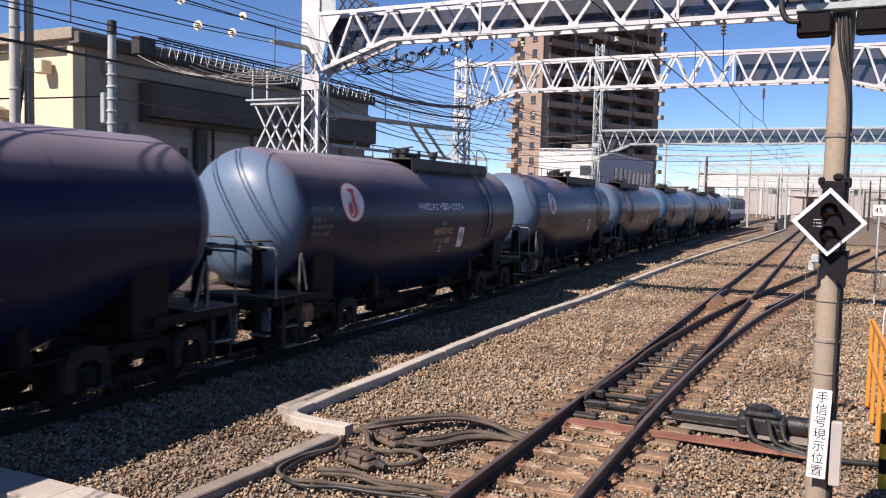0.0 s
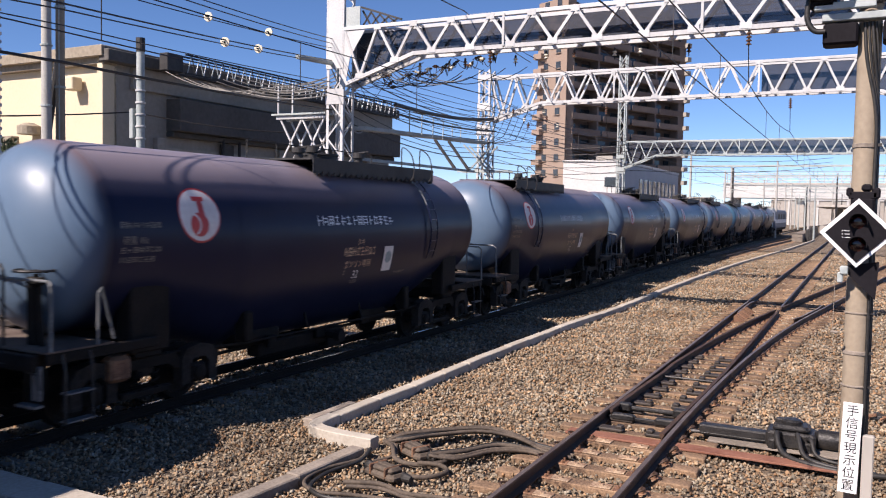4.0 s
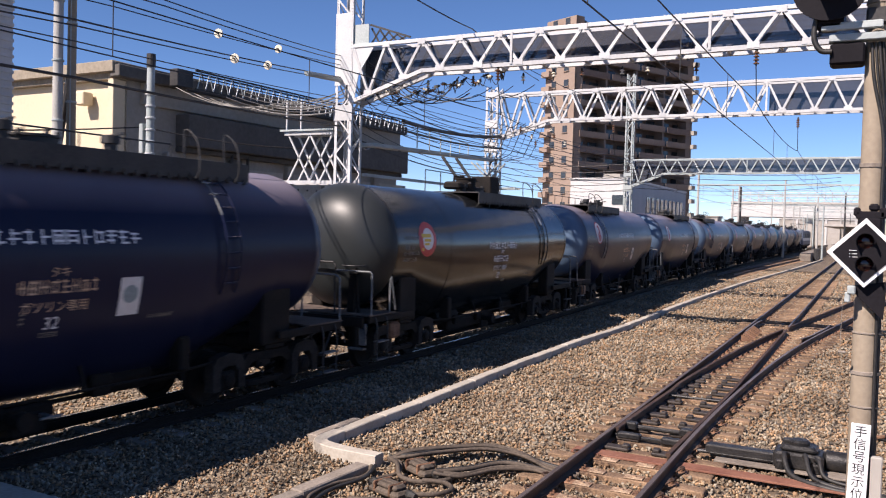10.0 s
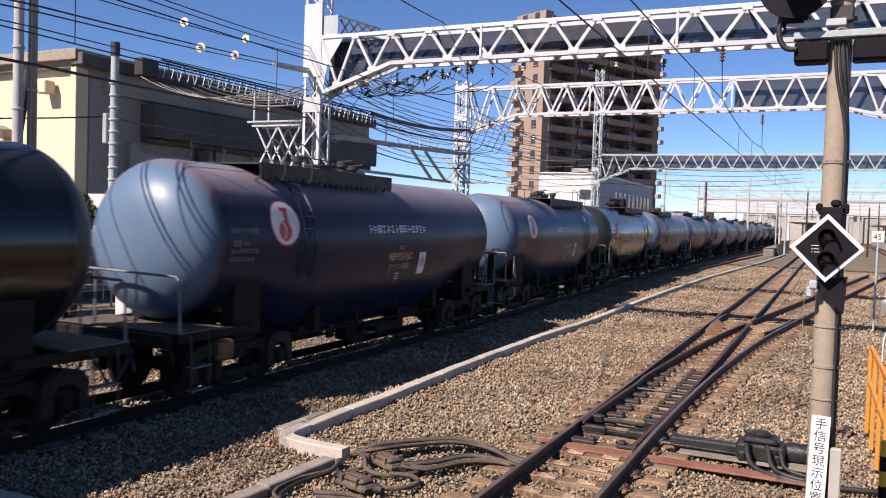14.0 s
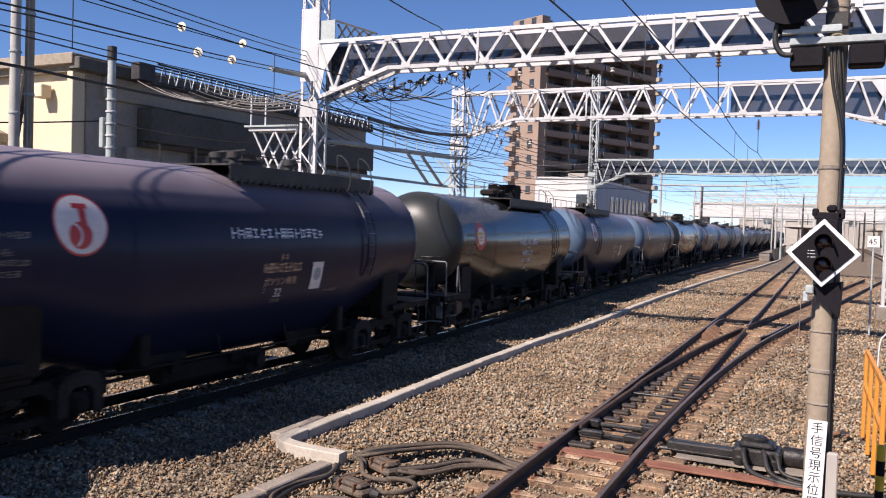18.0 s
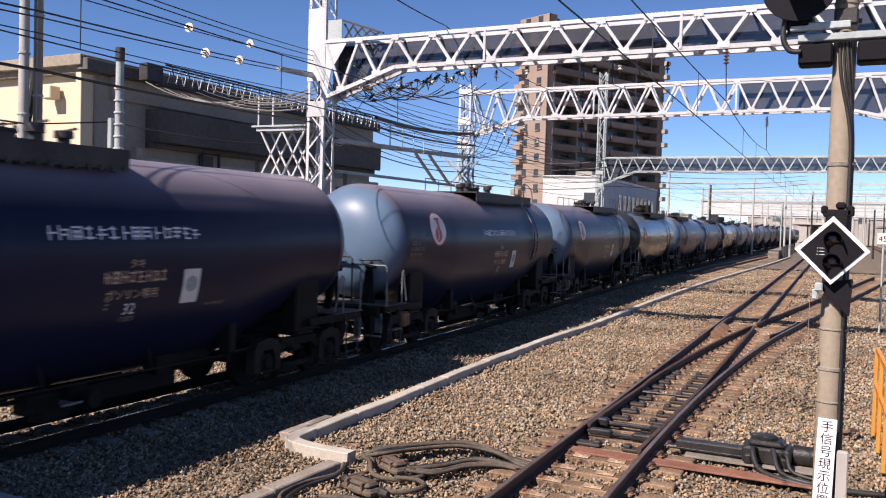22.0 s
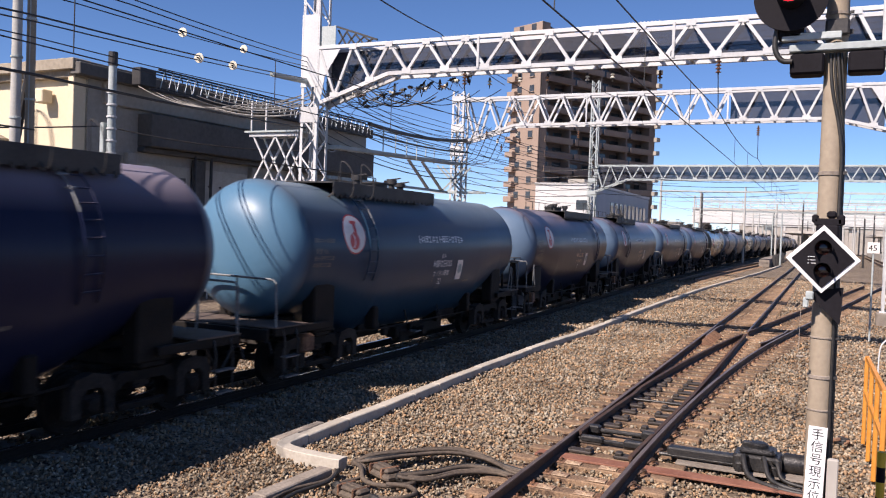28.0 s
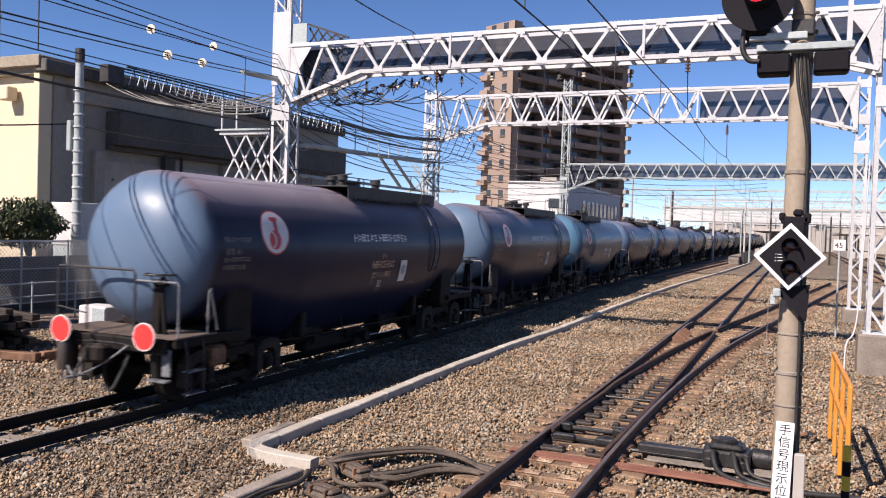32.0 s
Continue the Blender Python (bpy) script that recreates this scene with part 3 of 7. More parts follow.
def switch_machine():
    t = thing("switch_machine", pose(-0.72, 11.85, -0.16), "black electric point machine with cables beside the turnout", "point machine")
    part("body", Geo().box((0, 0, 0.13), (0.62, 0.46, 0.22), bevel=0.03).box((0, 0, 0.275), (0.46, 0.36, 0.09), bevel=0.035), GREASE, t)
    part("cover", Geo().lathe([(0.13, 0.31), (0.13, 0.36), (0.10, 0.385), (0.0, 0.39)], 16).box((-0.15, 0.05, 0.34), (0.12, 0.12, 0.06), bevel=0.015), GREASE, t)
    part("motor_case", Geo().lathe([(0.10, 0.3), (0.13, 0.33), (0.13, 0.85), (0.10, 0.88)], 16, "x", (0, 0.03, 0.15)), GREASE, t, smooth=40)
    part("throw_rod", Geo().box((-0.72, -0.05, 0.12), (0.95, 0.2, 0.12), bevel=0.02), GREASE, t)
    part("throw_rod", Geo().tube([(-1.3, -0.12, 0.07), (-0.2, -0.12, 0.07)], 0.03, 8), GREASE, t)
    part("bed_plate", Geo().box((-0.1, 0, 0.005), (1.9, 0.62, 0.03), bevel=0.006), OLDCONC, t)
    for dx in (-0.22, 0.22):
        part("lug", Geo().box((dx, -0.26, 0.08), (0.1, 0.1, 0.14), bevel=0.02), GREASE, t)
    for k, pts in enumerate(([(-0.12, -0.2, 0.2), (-0.16, -0.36, 0.24), (-0.05, -0.62, 0.06), (0.3, -0.85, 0.03), (0.8, -0.9, 0.02), (1.6, -0.75, 0.02)],
                             [(0.08, -0.2, 0.2), (0.1, -0.38, 0.26), (0.2, -0.66, 0.08), (0.5, -0.8, 0.03), (1.0, -0.82, 0.02)],
                             [(0.2, -0.2, 0.18), (0.26, -0.34, 0.2), (0.36, -0.52, 0.05), (0.8, -0.66, 0.02)])):
        part("cable", Geo().tube(smooth_line(pts), 0.035 - 0.004 * k, 8), RUBBER, t, smooth=50)


def stone_field(name, label, x0, x1, y0, y1, count, size, zc, rough=0.03, skip=None):
    """Loose stones scattered over a rectangle, one mesh."""
    rng = np.random.default_rng(len(name) * 7 + count)
    p = np.stack([rng.uniform(x0, x1, count), rng.uniform(y0, y1, count), np.zeros(count)], 1)
    if skip is not None:
        p = p[~skip(p[:, 0], p[:, 1])]
    n = len(p)
    p[:, 2] = zc + rng.uniform(-rough, rough * 0.6, n) + 0.015 * np.sin(p[:, 0] * 2.1) * np.cos(p[:, 1] * 1.7)
    base = np.array([(-1, -1, -.8), (1, -1, -.8), (1, 1, -.8), (-1, 1, -.8), (-.7, -.7, .8), (.7, -.7, .8), (.7, .7, .8), (-.7, .7, .8)], float) * 0.62
    v = base[None] + rng.uniform(-0.36, 0.36, (n, 8, 3))
    q = rng.normal(size=(n, 4))
    q /= np.linalg.norm(q, axis=1)[:, None]
    w, x, y, z = q.T
    R = np.stack([1 - 2 * (y * y + z * z), 2 * (x * y - z * w), 2 * (x * z + y * w), 2 * (x * y + z * w), 1 - 2 * (x * x + z * z), 2 * (y * z - x * w), 2 * (x * z - y * w), 2 * (y * z + x * w), 1 - 2 * (x * x + y * y)], 1).reshape(n, 3, 3)
    sc = (rng.uniform(0.6, 1.35, (n, 1)) * size / 2)[:, :, None] * np.stack([np.ones(n), rng.uniform(.65, 1, n), rng.uniform(.5, .9, n)], 1)[:, None, :]
    v = np.einsum("nij,nkj->nki", R, v * sc) + p[:, None]
    quads = np.array([(3, 2, 1, 0), (4, 5, 6, 7), (0, 1, 5, 4), (1, 2, 6, 5), (2, 3, 7, 6), (3, 0, 4, 7)])
    f = (quads[None] + 8 * np.arange(n)[:, None, None]).reshape(-1, 4)
    me = bpy.data.meshes.new(name)
    me.vertices.add(n * 8)
    me.vertices.foreach_set("co", v.reshape(-1))
    me.loops.add(f.size)
    me.loops.foreach_set("vertex_index", f.reshape(-1).astype(np.int32))
    me.polygons.add(len(f))
    me.polygons.foreach_set("loop_start", np.arange(0, f.size, 4, dtype=np.int32))
    me.update(calc_edges=True)
    me.materials.append(STONE)
    tagged(new(name, me), label, "ballast", kind="stuff")


def on_sleepers(x, y):
    """Where sleepers lie bare: few stones there."""
    bare = (np.abs(((y - 3.0) / 0.60 + 0.5) % 1 - 0.5) < 0.15) & (y < 33)
    return bare & (x > -3.8) & (x < -1.75 + np.clip(y - 16, 0, 30) * 0.06)


def ballast():
    lab = "loose brown, tan and grey ballast stones"
    stone_field("ballast_stones", lab, -9.1, 1.4, 5.0, 10.5, 23000, 0.057, -0.215, skip=on_sleepers)
    stone_field("ballast_stones", lab, -9.1, 1.6, 10.5, 16.0, 19000, 0.064, -0.215, skip=on_sleepers)
    stone_field("ballast_stones", lab, -9.2, 1.6, 16.0, 25.0, 19000, 0.076, -0.215, skip=on_sleepers)
    stone_field("ballast_stones", lab, -9.6, 1.6, 25.0, 42.0, 15000, 0.1, -0.215, skip=on_sleepers)
    stone_field("ballast_stones", lab, -9.8, 3.5, 42.0, 75.0, 13000, 0.12, -0.22, skip=on_sleepers)
    stone_field("ballast_stones", lab, 1.6, 6.0, 9.5, 42.0, 9000, 0.085, -0.215)
    stone_field("ballast_stones", lab, -19.0, -9.1, 5.0, 18.0, 15000, 0.075, -0.215)
    stone_field("ballast_stones", lab, -14.0, -9.1, 18.0, 34.0, 5000, 0.09, -0.215)


def trough_run(name, label, path, width, zt, mat, step=0.55, h=0.2, bend=False):
    """A cable trough of lids laid end to end along a path."""
    t = thing(name, pose(0, 0, 0), label, "cable trough", kind="structure")
    pts = [Vector(p) for p in path]
    seg = [(b - a).length for a, b in zip(pts, pts[1:])]
    total, d, kept = sum(seg), 0.0, {}

    def at(u):
        for a, b, s in zip(pts, pts[1:], seg):
            if u <= s:
                return a.lerp(b, u / s)
            u -= s
        return pts[-1]

    me = Geo().box((0, 0, 0), (width, step - 0.012, h), bevel=0.014).mesh("lid", mat)
    # one cast piece round the bend at the near end
    if bend:
        w = width / 2
        part("bend", Geo().sweep([(-w, zt - h), (w, zt - h), (w, zt - 0.012), (w - 0.012, zt), (0.012 - w, zt), (-w, zt - 0.012)], [at(0.085 * k) for k in range(21)]), mat, t)
        d = 1.71
    while d + step <= total + 0.02:
        a, b = at(d), at(d + step)
        turn = math.degrees(math.atan2(-(b.x - a.x), b.y - a.y))
        c = (a + b) / 2
        part("lid", me, mat, t, at=pose(c.x, c.y, zt - h / 2 + random.uniform(-0.008, 0.008), random.uniform(-0.6, 0.6), random.uniform(-0.6, 0.6), turn + random.uniform(-0.8, 0.8)))
        d += step
    return t


def troughs():
    trough_run("cable_trough", "whitish concrete cable trough with lids, running along the tracks", smooth_line([(-5.6, 9.06, 0), (-6.2, 9.08, 0), (-6.56, 9.16, 0), (-6.71, 9.3, 0), (-6.76, 9.65, 0), (-6.77, 10.6, 0), (-6.78, 12.5, 0), (-6.88, 15.9, 0), (-6.92, 20.8, 0), (-6.78, 26, 0), (-6.85, 36, 0), (-6.65, 53, 0), (-5.6, 82, 0), (-5.0, 110, 0)], 8), 0.20, -0.07, CONCRETE, 1.15, bend=True)
    trough_run("cable_trough", "brown-stained concrete trough beside the white one", [(-6.98, 9.45, 0), (-7.0, 10.7, 0)], 0.16, -0.10, OLDCONC, 0.6)
    trough_run("cable_trough", "brown-stained concrete cable trough leading to the cable joints", [(-5.72, 6.1, 0), (-5.62, 8.75, 0)], 0.2, -0.10, OLDCONC, 1.3)
    trough_run("cable_trough", "pale concrete slab trough crossing below the freight line", [(-13.5, 5.62, 0), (-5.0, 5.62, 0)], 0.5, -0.10, CONCRETE, 0.95)


def cable_joint(m, turn):
    t = thing("cable_joint_box", m, "dusty black cable joint box lying on ballast", "joint box", "cable joints")
    part("lower_shell", Geo().box((0, 0, 0.05), (0.52, 0.26, 0.09), bevel=0.03), DUSTYCABLE, t)
    part("upper_shell", Geo().box((0, 0, 0.12), (0.40, 0.20, 0.07), bevel=0.03).box((0, 0, 0.155), (0.28, 0.05, 0.02), bevel=0.008), DUSTYCABLE, t)
    for s in (-1, 1):
        part("gland", Geo().lathe([(0.05, 0.0), (0.055, 0.05), (0.035, 0.14)], 10, "x", (s * 0.25 if s > 0 else -0.39, 0.05, 0.06)), RUBBER, t)
        part("clamp", Geo().box((s * 0.13, 0, 0.1), (0.03, 0.28, 0.13), bevel=0.01), PLATE, t)


def ground_cables():
    cable_joint(pose(-4.95, 9.0, -0.2, 0, 0, -28), 0)
    cable_joint(pose(-4.85, 8.1, -0.2, 0, 0, -18), 0)
    runs = [
        [(-5.45, 9.1, -0.12), (-5.2, 9.25, -0.08), (-4.95, 9.75, -0.1), (-4.55, 10.15, -0.1), (-4.1, 10.2, -0.12), (-3.7, 10.05, -0.15), (-3.2, 10.05, -0.2)],
        [(-5.45, 9.14, -0.12), (-5.3, 9.4, -0.07), (-4.9, 9.95, -0.08), (-4.5, 10.25, -0.08), (-4.0, 10.2, -0.12), (-3.6, 9.95, -0.16), (-3.2, 9.95, -0.2)],
        [(-5.45, 9.06, -0.13), (-5.25, 9.0, -0.1), (-5.1, 8.7, -0.14), (-5.2, 8.4, -0.15), (-5.1, 8.15, -0.14), (-4.95, 8.1, -0.13)],
        [(-5.45, 9.08, -0.1), (-5.2, 8.85, -0.08), (-5.0, 8.6, -0.14), (-4.7, 8.6, -0.16), (-4.45, 8.9, -0.15), (-4.75, 9.1, -0.13)],
        [(-4.7, 8.95, -0.13), (-4.4, 9.3, -0.13), (-4.15, 9.75, -0.13), (-3.8, 9.85, -0.15), (-3.3, 9.8, -0.2)],
        [(-4.7, 8.9, -0.13), (-4.35, 9.0, -0.14), (-4.1, 9.5, -0.14), (-3.7, 9.75, -0.15), (-3.3, 9.7, -0.2)],
        [(-4.6, 8.05, -0.13), (-4.35, 8.2, -0.14), (-4.25, 8.5, -0.15), (-4.45, 8.7, -0.15), (-4.7, 8.6, -0.14)],
        [(-5.55, 8.8, -0.15), (-5.4, 8.4, -0.15), (-5.55, 7.9, -0.15), (-5.5, 7.4, -0.15), (-5.2, 7.2, -0.15), (-4.8, 7.3, -0.15), (-4.3, 7.4, -0.15), (-3.7, 7.6, -0.16), (-3.2, 7.6, -0.2)],
        [(-5.5, 8.8, -0.14), (-5.35, 8.3, -0.14), (-5.45, 7.8, -0.15), (-5.35, 7.3, -0.15), (-5.0, 7.1, -0.15), (-4.6, 7.25, -0.15), (-4.2, 7.3, -0.15), (-3.6, 7.45, -0.16)],
        [(-5.1, 7.6, -0.15), (-4.7, 7.7, -0.13), (-4.3, 7.6, -0.14), (-3.9, 7.7, -0.15), (-3.4, 7.8, -0.19)],
        [(-5.0, 7.5, -0.15), (-4.6, 7.55, -0.12), (-4.2, 7.5, -0.14), (-3.8, 7.55, -0.15), (-3.3, 7.7, -0.19)],
    ]
    # the bundles lie two and three deep
    for i in (0, 1, 4, 5):
        runs.append([(x + 0.03, y - 0.06, z + 0.025) for x, y, z in runs[i]])
        runs.append([(x - 0.02, y + 0.05, z + 0.01) for x, y, z in runs[i]])
    for i, r in enumerate(runs):
        ob = part("ground_cable", Geo().tube(smooth_line(r, 7), 0.024 if i % 3 else 0.03, 8), DUSTYCABLE if i % 4 else RUBBER, smooth=50)
        tagged(ob, "dusty black signalling cable lying loose on the ballast", "cable", "signalling cables")


ground()
platform()
freight_track()
turnout()
switch_machine()
troughs()
ground_cables()


# ---- overhead line structures ----
def lattice_tower(t, x, y, z0, z1, w, mat, panel=0.62, kinds=("tower_leg", "tower_brace")):
    """Four angle legs with single lacing on each side, as parts of t."""
    h = w / 2
    for sx in (-1, 1):
        for sy in (-1, 1):
            g = Geo()
            g.box((x + sx * h, y + sy * (h - 0.045), (z0 + z1) / 2), (0.014, 0.1, z1 - z0))
            g.box((x + sx * (h - 0.045), y + sy * h, (z0 + z1) / 2), (0.1, 0.014, z1 - z0))
            part(kinds[0], g, mat, t)
    n = max(int((z1 - z0) / panel), 1)
    dz = (z1 - z0) / n
    for k in range(n):
        a, b = z0 + k * dz, z0 + (k + 1) * dz
        s = 1 if k % 2 else -1
        for sy in (-1, 1):
            part(kinds[1], Geo().bar((x - s * h * 0.9, y + sy * h, a), (x + s * h * 0.9, y + sy * h, b), 0.012, 0.055, up=(1, 0, 0)), mat, t)
        for sx in (-1, 1):
            part(kinds[1], Geo().bar((x + sx * h, y - s * h * 0.9, a), (x + sx * h, y + s * h * 0.9, b), 0.012, 0.055, up=(0, 1, 0)), mat, t)


def truss(t, y, xl, xr, zb, zt, mat, panels, kneel=0.0, kneer=0.0, depth=0.62, screen=True):
    """Two faces of chords and diagonals, tied across, with dropped ends."""
    dx = (xr - xl) / panels

    def low(x):
        if kneel and x < xl + 2.6 * 1.0:
            return zb - kneel * (1 - (x - xl) / 2.6)
        if kneer and x > xr - 2.0:
            return zb - kneer * (1 - (xr - x) / 2.0)
        return zb

    for yy in (y - depth / 2, y + depth / 2):
        part("chord", Geo().box(((xl + xr) / 2, yy, zt), (xr - xl, 0.11, 0.12), bevel=0.01), mat, t)
        cuts = [xl] + ([xl + 2.6] if kneel else []) + ([xr - 2.0] if kneer else []) + [xr]
        for a, b in zip(cuts, cuts[1:]):
            part("chord", Geo().bar((a, yy, low(a)), (b, yy, low(b)), 0.11, 0.12), mat, t)
        for k in range(panels):
            a = xl + k * dx
            m, b = a + dx / 2, a + dx
            part("diagonal", Geo().bar((a + 0.04, yy, zt - 0.05), (m, yy, low(m) + 0.04), 0.085, 0.085), mat, t)
            part("diagonal", Geo().bar((m, yy, low(m) + 0.04), (b - 0.04, yy, zt - 0.05), 0.085, 0.085), mat, t)
            part("gusset", Geo().box((m, yy - 0.06 if yy < y else yy + 0.06, low(m) + 0.05), (0.3, 0.012, 0.16)), mat, t)
            if k:
                part("gusset", Geo().box((a, yy - 0.06 if yy < y else yy + 0.06, zt - 0.04), (0.26, 0.012, 0.16)), mat, t)
    for k in range(panels + 1):
        a = xl + k * dx
        part("cross_tie", Geo().bar((a, y - depth / 2, zt), (a, y + depth / 2, zt), 0.06, 0.06), mat, t)
        part("cross_tie", Geo().bar((a, y - depth / 2, low(a)), (a, y + depth / 2, low(a)), 0.06, 0.06), mat, t)
    for i in (1, 2):
        a = xl + (xr - xl) * i / 3
        part("splice_post", Geo().box((a, y - depth / 2 - 0.07, (zb + zt) / 2), (0.07, 0.03, zt - zb)), mat, t)
        bolts = Geo()
        for j in range(9):
            bolts.lathe([(0.022, 0), (0.022, 0.03)], 6, "z", (a - 0.9 + j * 0.1 - 0.3, y - depth / 2, zt + 0.06))
        part("bolt_row", bolts, mat, t)
    if screen:
        x0 = xl + 0.15 if screen is True else screen
        cuts = [x0] + [c for c in (xl + 2.6, xr - 2.0) if c > x0 + 0.1] + [xr - 0.2]
        for a, b in zip(cuts, cuts[1:]):
            yy = y + depth / 2 - 0.07
            face = [(a, low(a) + 0.05), (b, low(b) + 0.05), (b, zt - 0.05), (a, zt - 0.05)]
            g = Geo().add([(x, yy, z) for x, z in face] + [(x, yy + 0.006, z) for x, z in face], [(0, 1, 2, 3), (7, 6, 5, 4), (0, 4, 5, 1), (1, 5, 6, 2), (2, 6, 7, 3), (3, 7, 4, 0)])
            part("mesh_screen", g, NET, t, "fine dark mesh screen")


def knee_plate(t, x, y, zt, zb, ln, mat, s, depth=0.62):
    """Riveted plates where the beam meets a tower."""
    for yy in (y - depth / 2 - 0.012, y + depth / 2 + 0.012):
        g = Geo()
        pts = [(x, zt), (x + s * ln, zt), (x + s * 0.3, (zt + zb) / 2), (x + s * 0.12, zb), (x, zb)]
        a = [(p[0], yy - 0.012, p[1]) for p in pts]
        b = [(p[0], yy + 0.012, p[1]) for p in pts]
        g.add(a + b, [(0, 1, 2, 3, 4), (9, 8, 7, 6, 5)] + [(i, 5 + i, 5 + (i + 1) % 5, (i + 1) % 5) for i in range(5)])
        part("knee_plate", g, mat, t)
    riv = Geo()
    for k in range(10):
        riv.lathe([(0.018, -0.03), (0.0, -0.045)], 6, "y", (x + s * 0.05, y - depth / 2, zb + (zt - zb) * (k + 0.5) / 10))
    part("rivet_row", riv, mat, t)


def gantry(y, xl, xr, zb, zt, ztl, ztr, panels, mat, label, w=0.72, kneel=0.8, kneer=0.5, screen=True, foot=0.55, panel=0.62):
    t = thing("overhead_gantry", pose(0, 0, 0), label, "gantry", "overhead gantries")
    for x, top, wl in ((xl, ztl, w), (xr, ztr, w * 0.75)):
        lattice_tower(t, x, y, foot - 0.2, top, wl, mat, panel)
        part("foundation", Geo().box((x, y, (foot - 0.2 - 0.35) / 2), (wl + 0.35, wl + 0.35, foot + 0.15), bevel=0.04), OLDCONC, t, "stained concrete foundation")
        part("base_plate", Geo().box((x, y, foot - 0.19), (wl + 0.16, wl + 0.16, 0.04)), mat, t)
        hh = min(top, zt + 1.1) - zb + 0.3 if zt + 2 < top < 12 else 0.4
        part("batten_plate", Geo().box((x, y - wl / 2 - 0.02, zb - 0.3 + hh / 2), (wl + 0.04, 0.02, hh)), mat, t)
        if top <= zt + 2:
            part("batten_plate", Geo().box((x, y - wl / 2 - 0.02, zt), (wl + 0.04, 0.02, 0.3)), mat, t)
        part("batten_plate", Geo().box((x, y - wl / 2 - 0.02, zb - 1.2), (wl + 0.08, 0.02, 0.5)), mat, t)
    truss(t, y, xl + w / 2, xr - w * 0.37, zb, zt, mat, panels, kneel, kneer, screen=screen)
    if mat is GALV and kneel > 0.8:
        knee_plate(t, xl + w / 2 - 0.05, y, zt + 0.05, zb - kneel - 0.1, 0.95, mat, 1)
    if kneer:
        knee_plate(t, xr - w * 0.37 + 0.05, y, zt + 0.05, zb - kneer - 0.1, 0.9, mat, -1)
    return t


def insulator(m, mat=None, n=3, r=0.09):
    t = thing("insulator", m, "ribbed porcelain insulator hanging on the overhead line", "insulator", "insulators")
    prof = []
    for k in range(n):
        z = -k * 0.09
        prof += [(0.03, z), (r, z - 0.03), (r * 0.95, z - 0.045), (0.03, z - 0.05)]
    part("shed", Geo().lathe(prof[::-1], 12), mat or PORCELAIN, t, smooth=40)
    part("cap", Geo().lathe([(0.035, 0.0), (0.035, 0.06), (0.015, 0.09)], 10), DARKSTEEL, t)
    part("pin", Geo().lathe([(0.012, -n * 0.09 - 0.07), (0.02, -n * 0.09 + 0.04)], 8), DARKSTEEL, t)
    return t


def wire(pts, r, mat, label="dark overhead wire above the tracks", sag=0.0, n=10, group="overhead wires"):
    pts = [Vector(p) for p in pts]
    line = []
    for a, b in zip(pts, pts[1:]):
        for k in range(n):
            u = k / n
            p = a.lerp(b, u)
            p.z -= sag * 4 * u * (1 - u)
            line.append(p)
    line.append(pts[-1])
    ob = part("overhead_wire", Geo().tube(line, r, 5), mat)
    return tagged(ob, label, "wire", group)


